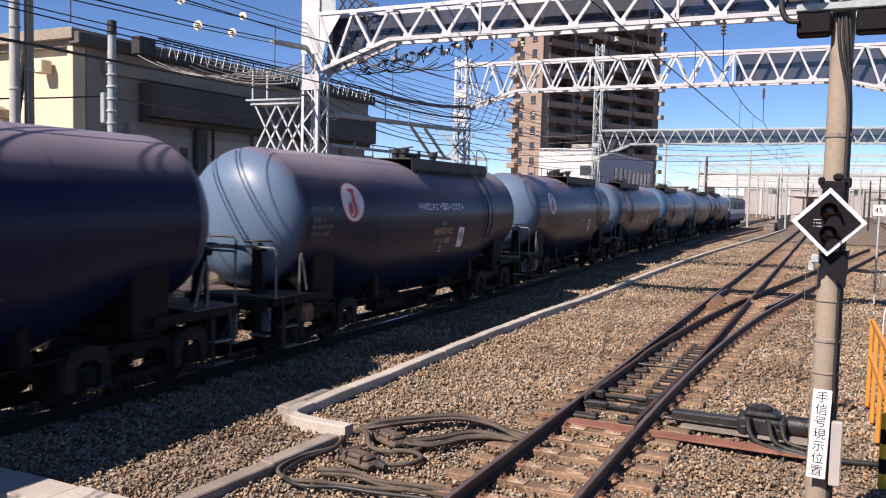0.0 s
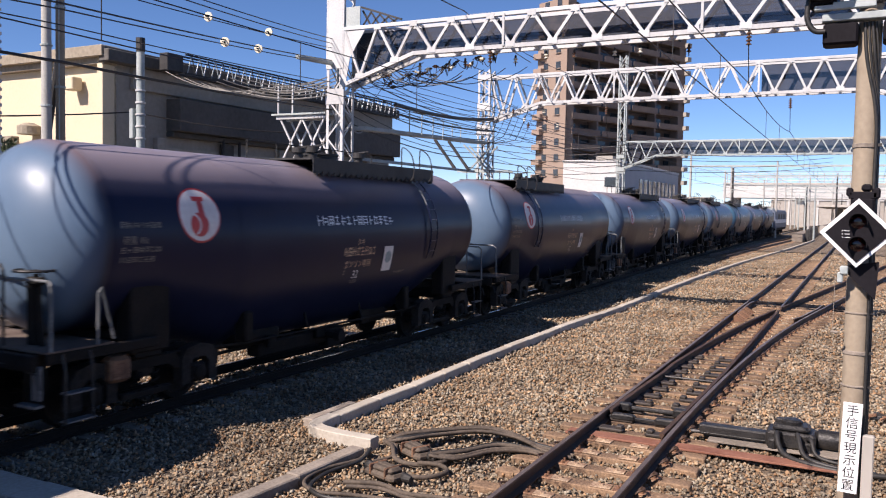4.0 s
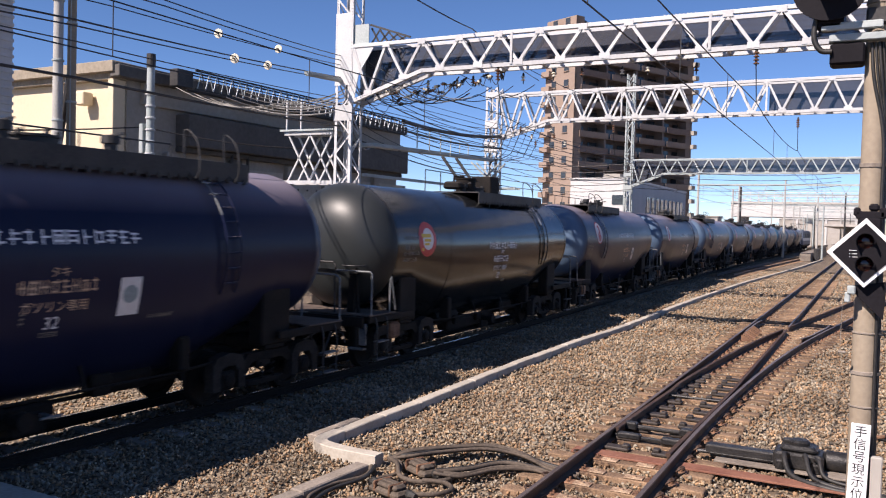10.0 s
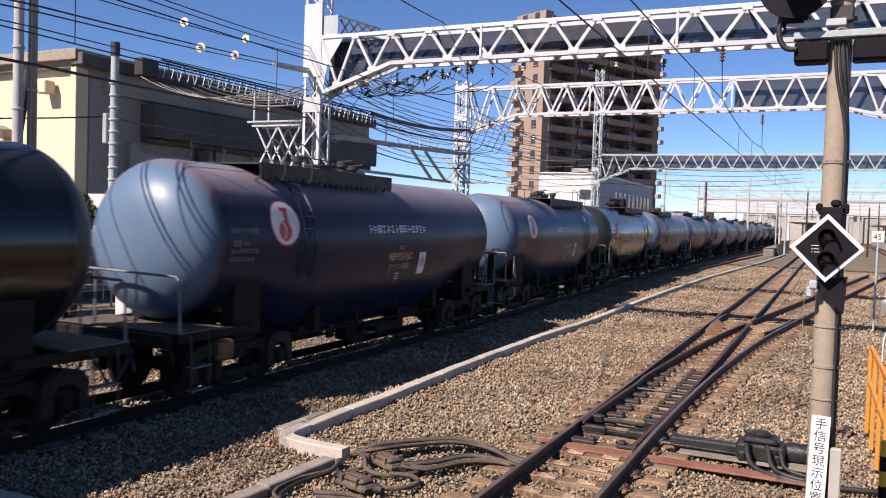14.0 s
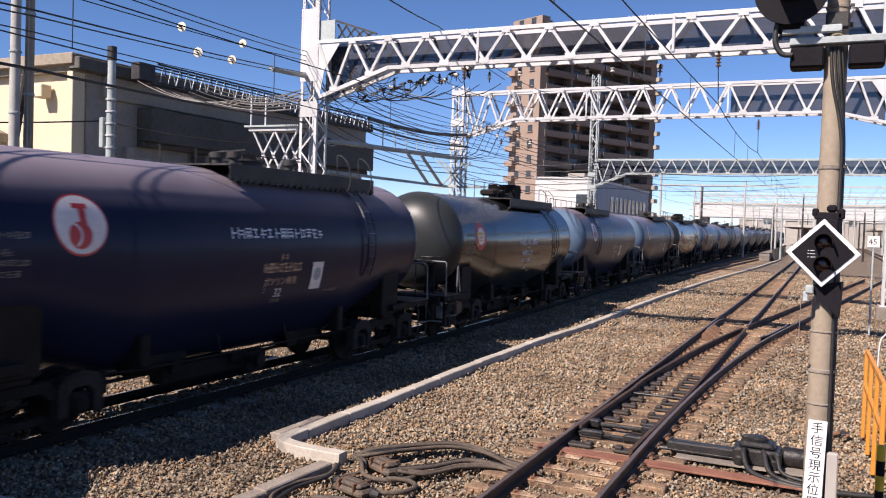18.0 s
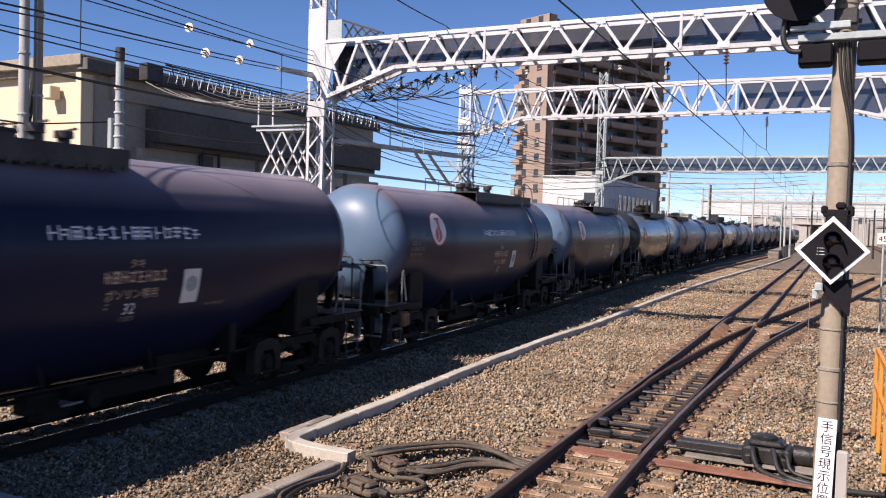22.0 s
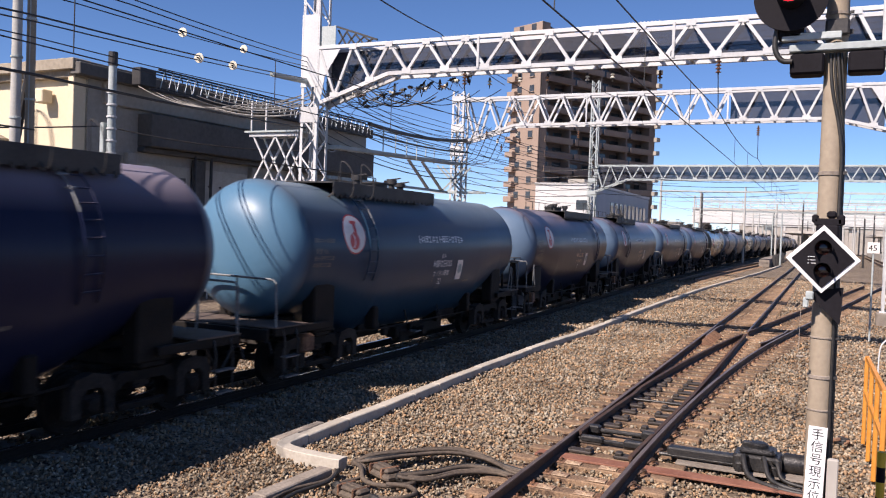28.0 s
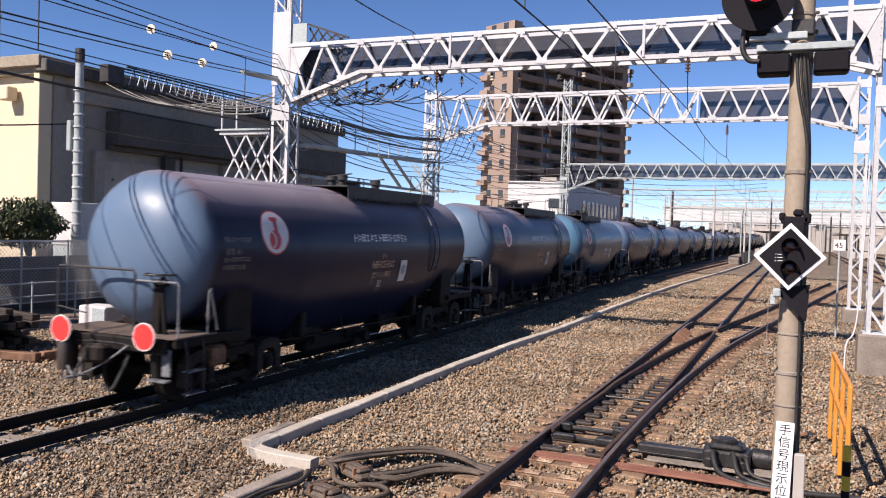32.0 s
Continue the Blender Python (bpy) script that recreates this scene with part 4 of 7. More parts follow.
def overhead():
    label = "white-painted lattice steel gantry spanning the tracks"
    g1 = gantry(22.56, -15.45, 1.95, 7.72, 8.66, 11.5, 9.6, 13, GALV, label, kneel=0.85, kneer=0.55, foot=0.95, w=0.64)
    g2 = gantry(36.3, -16.35, 2.3, 7.92, 9.22, 9.6, 9.5, 15, GALV, label, kneel=0.75, kneer=0.5, w=0.62, foot=0.5, panel=0.5, screen=-3.92)
    g3 = gantry(66.0, -17.6, 9.5, 7.45, 8.55, 15.5, 9.2, 22, DULL, "grey-green lattice steel gantry far along the tracks", kneel=1.0, kneer=0.6, w=0.6, screen=True, panel=0.9)
    # outrigger frames on the far side of the first tower
    for z in (5.9, 4.25):
        part("outrigger", Geo().box((-16.85, 22.3, z), (2.0, 0.12, 0.12)).box((-16.85, 22.85, z), (2.0, 0.12, 0.12)), GALV, g1)
    for x0 in (-17.7, -16.8):
        for y in (22.3, 22.85):
            part("outrigger_brace", Geo().bar((x0, y, 4.3), (x0 + 0.9, y, 5.85), 0.05, 0.06), GALV, g1)
            part("outrigger_brace", Geo().bar((x0 + 0.9, y, 4.3), (x0, y, 5.85), 0.05, 0.06), GALV, g1)
    part("working_deck", Geo().box((-16.9, 22.57, 6.0), (2.2, 0.8, 0.06)), DULL, g1)
    for x in (-17.8, -17.2):
        part("outrigger_post", Geo().box((x, 22.3, 6.5), (0.05, 0.05, 1.1)), GALV, g1)
    part("head_plate", Geo().box((-14.85, 22.3, 9.05), (0.6, 0.03, 0.62)), DULL, g1)
    for k in range(4):
        x = -14.55 + 0.33 * k
        part("head_lacing", Geo().bar((x, 22.45, 9.25 - 0.1 * k), (x + 0.3, 22.45, 8.75), 0.04, 0.05).bar((x, 22.45, 8.75), (x + 0.33, 22.45, 9.2 - 0.1 * k), 0.04, 0.04), DARKSTEEL, g1)
    part("head_strut", Geo().bar((-14.6, 22.45, 9.36), (-13.1, 22.45, 8.85), 0.06, 0.06), DARKSTEEL, g1)
    rivets = Geo()
    for k in range(34):
        for x in (-15.74, -15.16):
            rivets.lathe([(0.022, -0.012), (0.0, -0.026)], 6, "y", (x, 22.22, 7.5 + 0.1 * k))
    part("rivet_row", rivets, GALV, g1)
    # a cross beam on insulators behind the first tower, and the brackets below the second beam
    part("side_beam", Geo().bar((-15.0, 23.0, 5.55), (-16.3, 36.0, 6.1), 0.5, 0.12), DULL, g1)
    part("side_beam", Geo().bar((-15.1, 23.0, 4.55), (-16.4, 35.5, 4.7), 0.12, 0.10), DULL, g1)
    part("side_rail", Geo().tube([(-14.2, 25.0, 6.35), (-16.1, 33.0, 6.59)], 0.022, 6), DULL, g1)
    for k in range(6):
        u = k / 5
        p = Vector((-14.2, 25.0, 6.35)).lerp(Vector((-16.1, 33.0, 6.59)), u)
        part("rail_post", Geo().bar(p, (p.x, p.y, p.z - 0.75), 0.03, 0.03), DULL, g1)
    for x, y in ((-17.4, 33.0), (-17.2, 34.0)):
        part("raking_strut", Geo().bar((x, y, 6.05), (x + 1.05, y, 4.72), 0.11, 0.11), DARKSTEEL, g2)
    for y in (35.0, 35.6):
        part("trestle_brace", Geo().bar((-16.6, y, 4.75), (-15.4, y, 5.9), 0.07, 0.07), DULL, g2)
        part("trestle_brace", Geo().bar((-16.9, y, 5.95), (-15.6, y, 4.75), 0.07, 0.07), DULL, g2)
        part("trestle_beam", Geo().box((-15.9, y, 4.7), (2.6, 0.09, 0.09)), DULL, g2)
    for y, ztop, xs in ((96, 8.2, (-17.5, 12)), (125, 8.4, (-17, 15)), (160, 8.0, (-16, 18)), (195, 8.4, (-15, 22))):
        t = thing("overhead_mast_frame", pose(0, 0, 0), "slim far catenary frame of steel posts and a cross beam", "gantry", "far catenary frames")
        for x in xs:
            part("post", Geo().tube([(x, y, -0.3), (x, y, ztop + 1.2)], [0.17, 0.12], 8), GREYPOLE, t)
        part("cross_beam", Geo().box(((xs[0] + xs[1]) / 2, y, ztop), (xs[1] - xs[0], 0.14, 0.22)), DULL, t)
        for x in (-11, -2.8, 4.5):
            part("drop_bracket", Geo().bar((x + 0.9, y, ztop), (x - 0.4, y, ztop - 2.4), 0.06, 0.06), DULL, t)
    # contact wires, messengers and droppers above each line
    for fun, zc, zm in ((lambda y: TRACK_X, 5.35, 6.35), (train_x, 5.3, 6.3)):
        stops = (-20, 22.56, 36.3, 66, 96, 125, 160, 195)
        for a, b in zip(stops, stops[1:]):
            wire([(fun(a), a, zc), (fun(b), b, zc)], 0.011, WIRE, "copper contact wire above the track", n=3)
            wire([(fun(a), a, zm), (fun(b), b, zm)], 0.012, WIRE, "messenger wire above the track", 0.22, 8)
            if b < 70:
                n = int((b - a) / 4.5)
                for k in range(1, n):
                    u = k / n
                    p = Vector((fun(a), a, 0)).lerp(Vector((fun(b), b, 0)), u)
                    tagged(part("dropper", Geo().bar((p.x, p.y, zc), (p.x, p.y, zm - 0.22 * 4 * u * (1 - u)), 0.012, 0.012), WIRE), "thin dropper between messenger and contact wire", "wire", "droppers")
        for y in (22.56, 36.3):
            insulator(pose(fun(y), y - 0.3, 7.6), BROWNPORC, 4, 0.075)
            wire([(fun(y), y - 0.3, 7.2), (fun(y), y, zm)], 0.014, WIRE, "steel hanger below the gantry", n=2)
    # feeders that come in from behind to the first tower
    feed = [((-12.8, 10, 6.47), (-15.6, 22.3, 7.7), 0.016), ((-12.79, 10, 6.36), (-15.6, 22.3, 7.6), 0.013), ((-12.78, 10, 6.08), (-15.6, 22.3, 7.0), 0.012),
            ((-10.58, 10, 6.49), (-15.6, 22.3, 8.25), 0.013), ((-10.9, 10, 6.7), (-15.6, 22.3, 8.4), 0.013), ((-11.8, 10, 6.6), (-15.6, 22.3, 8.1), 0.012), ((-12.77, 10, 5.43), (-15.6, 22.3, 6.1), 0.03)]
    eye = Vector((0, 0, 2.98))
    near = (0.87, 0.875, 0.99, 1.12, 1.07, 1.085, 1.0)
    for i, (a, b, r) in enumerate(feed):
        a, b = eye + (Vector(a) - eye) * near[i], Vector(b)
        feed[i] = (a, b, r)
        wire([a + (a - b) * 1.9, a, b], r, WIRE, "dark feeder cable running to the lattice tower", 0.05, 8)
    for u, i in ((0.328, 5), (0.6, 5), (0.417, 1), (0.557, 1)):
        a, b = feed[i][0], feed[i][1]
        d = (b - a).normalized()
        insulator(Matrix.Translation(a.lerp(b, u)) @ d.to_track_quat("Z", "Y").to_matrix().to_4x4(), PORCELAIN, 1, 0.115)
    part("long_insulator", Geo().tube([Vector(feed[1][0]).lerp(Vector(feed[1][1]), u) for u in (0.76, 1.0)], 0.075, 8), DULL, g1)
    # tangle of jumpers in the first bay and round the second tower
    tangle = random.Random(17)
    for k in range(9):
        x0, z0 = -15.0 + tangle.uniform(0, 1.2), tangle.uniform(6.9, 8.5)
        x1, z1 = x0 + tangle.uniform(0.6, 2.6), tangle.uniform(7.0, 8.5)
        y0 = 22.5 + tangle.uniform(-0.15, 0.5)
        wire([(x0, y0, z0), ((x0 + x1) / 2 + tangle.uniform(-0.4, 0.4), y0 + 0.1, min(z0, z1) - tangle.uniform(0.1, 0.7)), (x1, y0 + 0.2, z1)], tangle.choice((0.009, 0.012, 0.02)), RUBBER, "slack black jumper cable at the tower", 0.12, 6)
    for k in range(9):
        x0 = -15.9 + 0.35 * k
        wire([(x0, 35.8, 8.0 - 0.05 * k), (x0 - 0.5, 35.7, 7.6), (x0 - 0.8 - 0.05 * k, 35.8, 6.9 - 0.1 * k), (-16.3, 35.9, 5.8 + 0.05 * k)], 0.011 + 0.008 * (k % 2), RUBBER, "black curved cable at the second tower", 0.08, 5)
    for k in range(6):
        insulator(pose(-14.6 + 0.42 * k + tangle.uniform(-0.1, 0.1), 35.6 + tangle.uniform(-0.3, 0.3), 7.55 - 0.35 * (k % 3)), PORCELAIN if k % 2 else BROWNPORC, 2, 0.08)
    wire([(-14.2, 24.0, 6.43), (-15.63, 35.5, 7.18)], 0.075, RUBBER, "thick black cable bundle between the towers", 0.18, 10)
    wire([(-14.1, 24.0, 6.1), (-15.5, 35.5, 6.6)], 0.04, RUBBER, "thick black cable bundle between the towers", 0.12, 10)
    # a string of small insulators on slack jumpers below the first beam
    last = Vector((-15.13, 22.8, 7.2))
    for k in range(26):
        u = k / 25
        p = Vector((-14.1, 23.1, 7.1)).lerp(Vector((-9.9, 22.9, 7.66)), u) + Vector((tangle.uniform(-0.15, 0.15), tangle.uniform(-0.4, 0.4) * (1 - u), tangle.uniform(-0.3, 0.2) * (1 - u * 0.8)))
        m = Matrix.Translation(p) @ Euler((tangle.uniform(-1.2, 1.2), tangle.uniform(0.6, 1.8), tangle.uniform(-0.6, 0.6))).to_matrix().to_4x4()
        insulator(m, (BROWNPORC, PORCELAIN, DARKSTEEL)[k % 3], 2, 0.055)
        wire([last, last.lerp(p, 0.5) - Vector((0, 0, tangle.uniform(0.05, 0.35))), p], 0.011, WIRE, "short slack jumper between insulators", 0.03, 4)
        last = p
    for k in range(7):
        z = 6.6 - 0.22 * k
        wire([(-15.2, 22.85, z + 0.9), (-12.2 + 0.25 * k, 66, z + 1.9)], 0.011, WIRE, "thin feeder wire running on past the towers", 0.5, 10)
    for k in range(5):
        z = 4.95 + 0.3 * k
        wire([(-16.2, 36.4, z), (-9.5, 37.5, z - 0.1), (-2.0, 66, z + 1.6)], 0.016, WIRE, "dark cable strung across behind the second tower", 0.25, 8)
    # slack jumper cables round the towers and on towards the second one
    rng = random.Random(5)
    for k in range(9):
        z = 5.2 + k * 0.28
        wire([(-15.2, 22.8, z + 0.5), (-16.0, 36.0, z + 0.2)], 0.014 + 0.008 * (k % 3 == 0), WIRE, "dark feeder cable between the towers", 0.35 + 0.1 * (k % 3), 12)
    for k in range(7):
        wire([(-16.0, 36.6, 5.4 + k * 0.5), (-17.3, 66, 5.6 + k * 0.5)], 0.013, WIRE, "dark feeder cable between the towers", 0.5, 10)
    for k in range(6):
        wire([(-15.1 + 0.5 * k, 22.7, 7.3), (-14.4 + 0.7 * k, 22.9, 6.9 + 0.1 * (k % 2)), (-13.4 + 0.75 * k, 24.5, 7.5)], 0.013, WIRE, "slack jumper cable under the beam", 0.25, 7)
    for k in range(5):
        wire([(-17.8, 19 + k * 0.3, 6.6 + 0.1 * k), (-15.7, 22.3, 6.6 + 0.15 * k)], 0.018, PALEWIRE, "pale slack cable at the tower", 0.3, 8)
    for k in range(10):
        x = -14.2 + k * 1.1 + rng.uniform(-0.3, 0.3)
        insulator(pose(x, 22.9 + rng.uniform(0, 0.5), 7.55), PORCELAIN if k % 3 else BROWNPORC, 2, 0.07)
    for k in range(4):
        wire([(-14.5 + 2.2 * k, 22.7, 7.9 + 0.17 * k), (-15.0 + 2.4 * k, 36.2, 8.3 + 0.17 * k)], 0.011, WIRE, "thin line wire between the gantries", 0.3, 10)
        wire([(-15 + k * 0.2, 23, 8.0 + 0.17 * k), (1.6, 23, 8.0 + 0.17 * k)], 0.010, WIRE, "thin cable inside the gantry beam", 0.05, 6)
    wire([(-7.0, 9, 7.0), (-10.9, 22.4, 8.9), (-14.0, 36, 9.8)], 0.017, WIRE, "thick dark line wire crossing above the tracks", 0.1, 8)


# ---- signal pole and the things round it ----
def signal_pole():
    t = thing("signal_pole", pose(0.0, 8.7, 0), "weathered round concrete signal pole with steel bands and cables", "signal pole")
    part("shaft", Geo().lathe([(0.112, -0.35), (0.109, 1.0), (0.102, 4.0), (0.096, 8.6), (0.094, 8.9), (0.0, 8.92)], 28), POLECONC, t, smooth=40)
    for z, h in ((1.35, 0.02), (1.66, 0.045), (2.05, 0.02), (3.62, 0.05), (4.95, 0.07), (5.15, 0.04)):
        r = 0.111 - z * 0.002
        part("band", Geo().lathe([(r, z), (r + 0.009, z + 0.004), (r + 0.009, z + h * 0.75), (r, z + h * 0.75 + 0.004)], 24), OLDCONC, t, smooth=40)
        part("band_bolt", Geo().box((r + 0.02, -0.06, z + h / 2), (0.035, 0.03, h * 0.6)), DARKSTEEL, t)
    for k, a in enumerate((-16, 2, 20, 38)):
        c, d = 0.118 * math.cos(radians(a)), -0.118 * math.sin(radians(a))
        e = radians(a + 62)
        pts = [(c * 1.04, d, -0.2), (c, d, 1.2), (c * 0.97, d, 2.3), (c * 0.93, d, 3.3), (c * 0.86, d - 0.01, 3.9), (0.11 * math.cos(e), -0.11 * math.sin(e), 4.45), (0.10 * math.cos(e + 0.3), -0.11 * math.sin(e + 0.3), 4.78)]
        part("cable", Geo().tube(smooth_line(pts), 0.012 + 0.004 * (k % 2), 8), RUBBER, t, smooth=50)
    part("cross_arm", Geo().box((0.02, -0.16, 4.83), (0.86, 0.05, 0.07), bevel=0.008).box((0.02, -0.12, 4.80), (0.86, 0.10, 0.012)), DULL, t, "pale grey steel cross arm")
    part("cross_arm", Geo().box((-0.22, -0.19, 4.93), (0.52, 0.06, 0.07), bevel=0.008), DULL, t, "pale grey steel cross arm")
    part("arm_post", Geo().box((0.40, -0.16, 5.35), (0.045, 0.045, 1.1)), GALV, t)
    part("relay_case", Geo().box((-0.25, -0.06, 4.68), (0.30, 0.24, 0.20), bevel=0.02), BLACKSIGN, t, "black relay case under the arm")
    part("relay_case", Geo().box((0.26, -0.06, 4.68), (0.31, 0.24, 0.20), bevel=0.02), BLACKSIGN, t, "black relay case under the arm")
    part("clamp", Geo().box((0.0, -0.12, 5.02), (0.21, 0.06, 0.16), bevel=0.02), DARKSTEEL, t)
    # round signal head
    head = part("signal_head", Geo().lathe([(0.0, 0.03), (0.31, 0.03), (0.335, 0.0), (0.335, -0.03), (0.30, -0.03)], 36, "y", (-0.41, -0.26, 5.31)), BLACKSIGN, t, "round black signal backboard", smooth=40)
    part("hood", Geo().lathe([(0.125, -0.03), (0.125, -0.30), (0.13, -0.30), (0.132, -0.03)], 20, "y", (-0.41, -0.26, 5.31)), BLACKSIGN, head, smooth=40)
    part("lens", Geo().lathe([(0.0, -0.06), (0.08, -0.05), (0.11, -0.03)], 20, "y", (-0.41, -0.26, 5.31)), REDLAMP, head, "lit red signal lens", smooth=60)
    part("head_case", Geo().box((-0.41, -0.16, 5.16), (0.24, 0.12, 0.5), bevel=0.03).box((-0.41, -0.14, 4.96), (0.16, 0.14, 0.12), bevel=0.02), BLACKSIGN, t)
    part("cable", Geo().tube(smooth_line([(-0.52, -0.2, 5.05), (-0.54, -0.2, 4.85), (-0.48, -0.2, 4.72), (-0.38, -0.2, 4.7)]), 0.026, 8), RUBBER, t, smooth=50)
    # diamond marker with two hooded lenses
    d = part("diamond_marker", Geo().box((0, 0, 0), (0.455, 0.03, 0.455), bevel=0.004), WHITE, t, "white-edged black diamond marker", at=pose(-0.03, -0.26, 2.82, 0, 45, 0))
    part("marker_face", Geo().box((0, -0.017, 0), (0.385, 0.012, 0.385)), BLACKSIGN, d)
    for s in (1, -1):
        m = pose(0, 0, 0, 0, -45, 0) @ Matrix.Translation((0.0, -0.02, s * 0.105))
        part("hood", Geo().add(*_half_hood(0.082, 0.12)), BLACKSIGN, d, at=m)
        part("lens", Geo().lathe([(0.0, -0.014), (0.05, -0.01), (0.072, 0.0)], 18, "y"), LENS, d, "unlit red lens", smooth=60, at=m)
    for k in range(3):
        part("small_marking", Geo().box((-0.09 + 0.004 * k, -0.026, 0.02 - 0.03 * k), (0.045, 0.002, 0.005)), WHITE, d, at=pose(0, 0, 0, 0, -45, 0))
        part("small_dot", Geo().box((-0.125, -0.026, 0.02 - 0.03 * k), (0.008, 0.002, 0.008)), WHITE, d, at=pose(0, 0, 0, 0, -45, 0))
    part("marker_bracket", Geo().box((0, -0.2, 3.17), (0.24, 0.06, 0.07), bevel=0.01).box((-0.11, -0.19, 3.20), (0.06, 0.08, 0.08), bevel=0.015).box((0.11, -0.19, 3.19), (0.07, 0.08, 0.1), bevel=0.015).box((0.03, -0.2, 3.24), (0.09, 0.08, 0.07), bevel=0.02).box((0, -0.21, 3.06), (0.2, 0.06, 0.18), bevel=0.02), BLACKSIGN, t)
    part("marker_bracket", Geo().box((-0.13, -0.2, 2.47), (0.07, 0.1, 0.08), bevel=0.01).box((-0.16, -0.21, 2.40), (0.05, 0.05, 0.1), bevel=0.01), DULL, t)
    part("chain", Geo().tube([(-0.2, -0.2, 2.4), (-0.205, -0.2, 1.9)], 0.003, 5).box((-0.19, -0.2, 1.88), (0.07, 0.04, 0.025), bevel=0.008), OLDCONC, t)
    part("gusset", Geo().add([(-0.17, -0.19, 2.5), (0.16, -0.19, 2.56), (0.14, -0.19, 2.2), (0.02, -0.19, 2.32)] + [(-0.17, -0.165, 2.5), (0.16, -0.165, 2.56), (0.14, -0.165, 2.2), (0.02, -0.165, 2.32)], [(0, 1, 2, 3), (7, 6, 5, 4), (0, 4, 5, 1), (1, 5, 6, 2), (2, 6, 7, 3), (3, 7, 4, 0)]), BLACKSIGN, t)
    # upright lettered plate
    plate = part("lettered_plate", Geo().box((0, 0, 0), (0.165, 0.012, 0.86), bevel=0.003), WHITE, t, "white plate lettered downwards in black", at=pose(-0.01, -0.22, 0.80, 0, 1.5, 0))
    for k, ch in enumerate("手信号現示位置"):
        vs, fs = line_letters(ch, 0.115)
        if vs:
            a = np.array(vs)
            w = a[:, 0].max() + a[:, 0].min()
            vs = [(x - w / 2, -0.0075, y + 0.335 - k * 0.118 - 0.02) for x, y, z in vs]
            part("letter", Geo().add(vs, fs), BLACKSIGN, plate)
    part("case", Geo().box((0.14, -0.17, 0.62), (0.10, 0.08, 0.62), bevel=0.01), BEIGE_FAR, t, "cream metal case behind the plate")


def _half_hood(r, d):
    vs, fs, n = [], [], 12
    for y in (0.0, -d):
        for rr in (r, r - 0.006):
            for k in range(n + 1):
                w = math.radians(-15 + 210 * k / n)
                vs.append((rr * math.cos(w), y, rr * math.sin(w)))
    m = n + 1
    for k in range(n):
        fs += [(k, k + 1, 2 * m + k + 1, 2 * m + k), (m + k, 3 * m + k, 3 * m + k + 1, m + k + 1), (2 * m + k, 2 * m + k + 1, 3 * m + k + 1, 3 * m + k), (k, m + k, m + k + 1, k + 1)]
    return vs, fs


def right_side():
    t = thing("orange_barrier", pose(0, 0, 0), "orange-painted steel pipe barrier standing on the ballast", "barrier")
    ys = (11.25, 12.3, 13.4, 14.5)
    for k, y in enumerate(ys):
        part("post", Geo().box((0.72 - 0.02 * k, y, 0.5), (0.06, 0.09, 1.4), bevel=0.012), ORANGE, t)
    for z in (1.18, 0.62):
        part("rail", Geo().bar((0.72, ys[0], z), (0.66, ys[-1], z), 0.05, 0.06), ORANGE, t)
    b = thing("striped_post", pose(0.66, 10.35, -0.2), "short yellow and black striped marker post", "post")
    for k in range(5):
        part("stripe", Geo().lathe([(0.045, 0.17 * k), (0.045, 0.17 * k + 0.17)], 12), YELLOW if k % 2 == 0 else BLACKSIGN, b)
    s = thing("speed_sign", pose(1.4, 30, 0), "small white speed board on a post reading 45", "sign")
    part("post", Geo().tube([(0, 0, -0.3), (0, 0, 3.0)], 0.03, 8), DULL, s)
    part("board", Geo().box((0, -0.04, 2.85), (0.36, 0.02, 0.36), bevel=0.004), CREAM_DISC, s)
    vs, fs = line_letters("45", 0.26)
    part("numeral", Geo().add([(x - 0.15, -0.055, y + 2.76) for x, y, z in vs], fs), BLACKSIGN, s)
    # pipes, ropes and a heap beside the foundation
    tagged(part("conduit", Geo().tube(smooth_line([(1.25, 22.0, -0.22), (1.28, 22.1, 0.5), (1.5, 22.25, 1.2), (1.62, 22.26, 5.0)]), 0.018, 8), GALV, smooth=50), "white conduit rising along the lattice tower", "pipe", "conduits")
    for x, y, s in ((1.75, 14.2, 0.3), (1.2, 10.9, 0.2), (0.35, 14.3, 0.12)):
        h = thing("scrap_heap", pose(x, y, -0.2), "small heap of rusty scrap and rope on the ground", "scrap", "scrap")
        rng = random.Random(int(x * 100))
        for k in range(7):
            part("piece", Geo().box((rng.uniform(-s, s), rng.uniform(-s, s), 0.04 + 0.05 * rng.random()), (0.3 * s + 0.1, 0.08, 0.05), pose(0, 0, 0, rng.uniform(-25, 25), rng.uniform(-25, 25), rng.uniform(0, 180)), 0.01), PLATE if k % 2 else DARKSTEEL, h)
    # more lines further right
    for x, a, b in ((7.2, 30, 330), (11.2, 30, 330)):
        tr = thing("side_track", pose(0, 0, 0), "rusty side track on ballast", "track", kind="structure")
        for o in (-0.566, 0.566):
            rail("rail", line_of(lambda y: x + (y - 60) * 0.008, o, a, b, 8), tr)
        sleepers(tr, [(x + (y - 60) * 0.008, y, 2.1, 0) for y in np.arange(a, a + 60, 0.65)], WOOD)
    tr = thing("siding_track", pose(0, 0, 0), "siding rails curving away beside the freight line", "track", kind="structure")
    side = lambda y: -9.0 + 0.0002 * (y - 55) ** 2 + 0.018 * (y - 55)
    for o in (-0.566, 0.566):
        rail("rail", line_of(side, o, 60, 260, 5), tr)
    sleepers(tr, [(side(y), y, 2.1, 0) for y in np.arange(60, 110, 0.65)], WOOD)


overhead()
signal_pole()
right_side()


# ---- the tank train ----
SHELL_R, SHELL_TOP = 1.31, 3.79


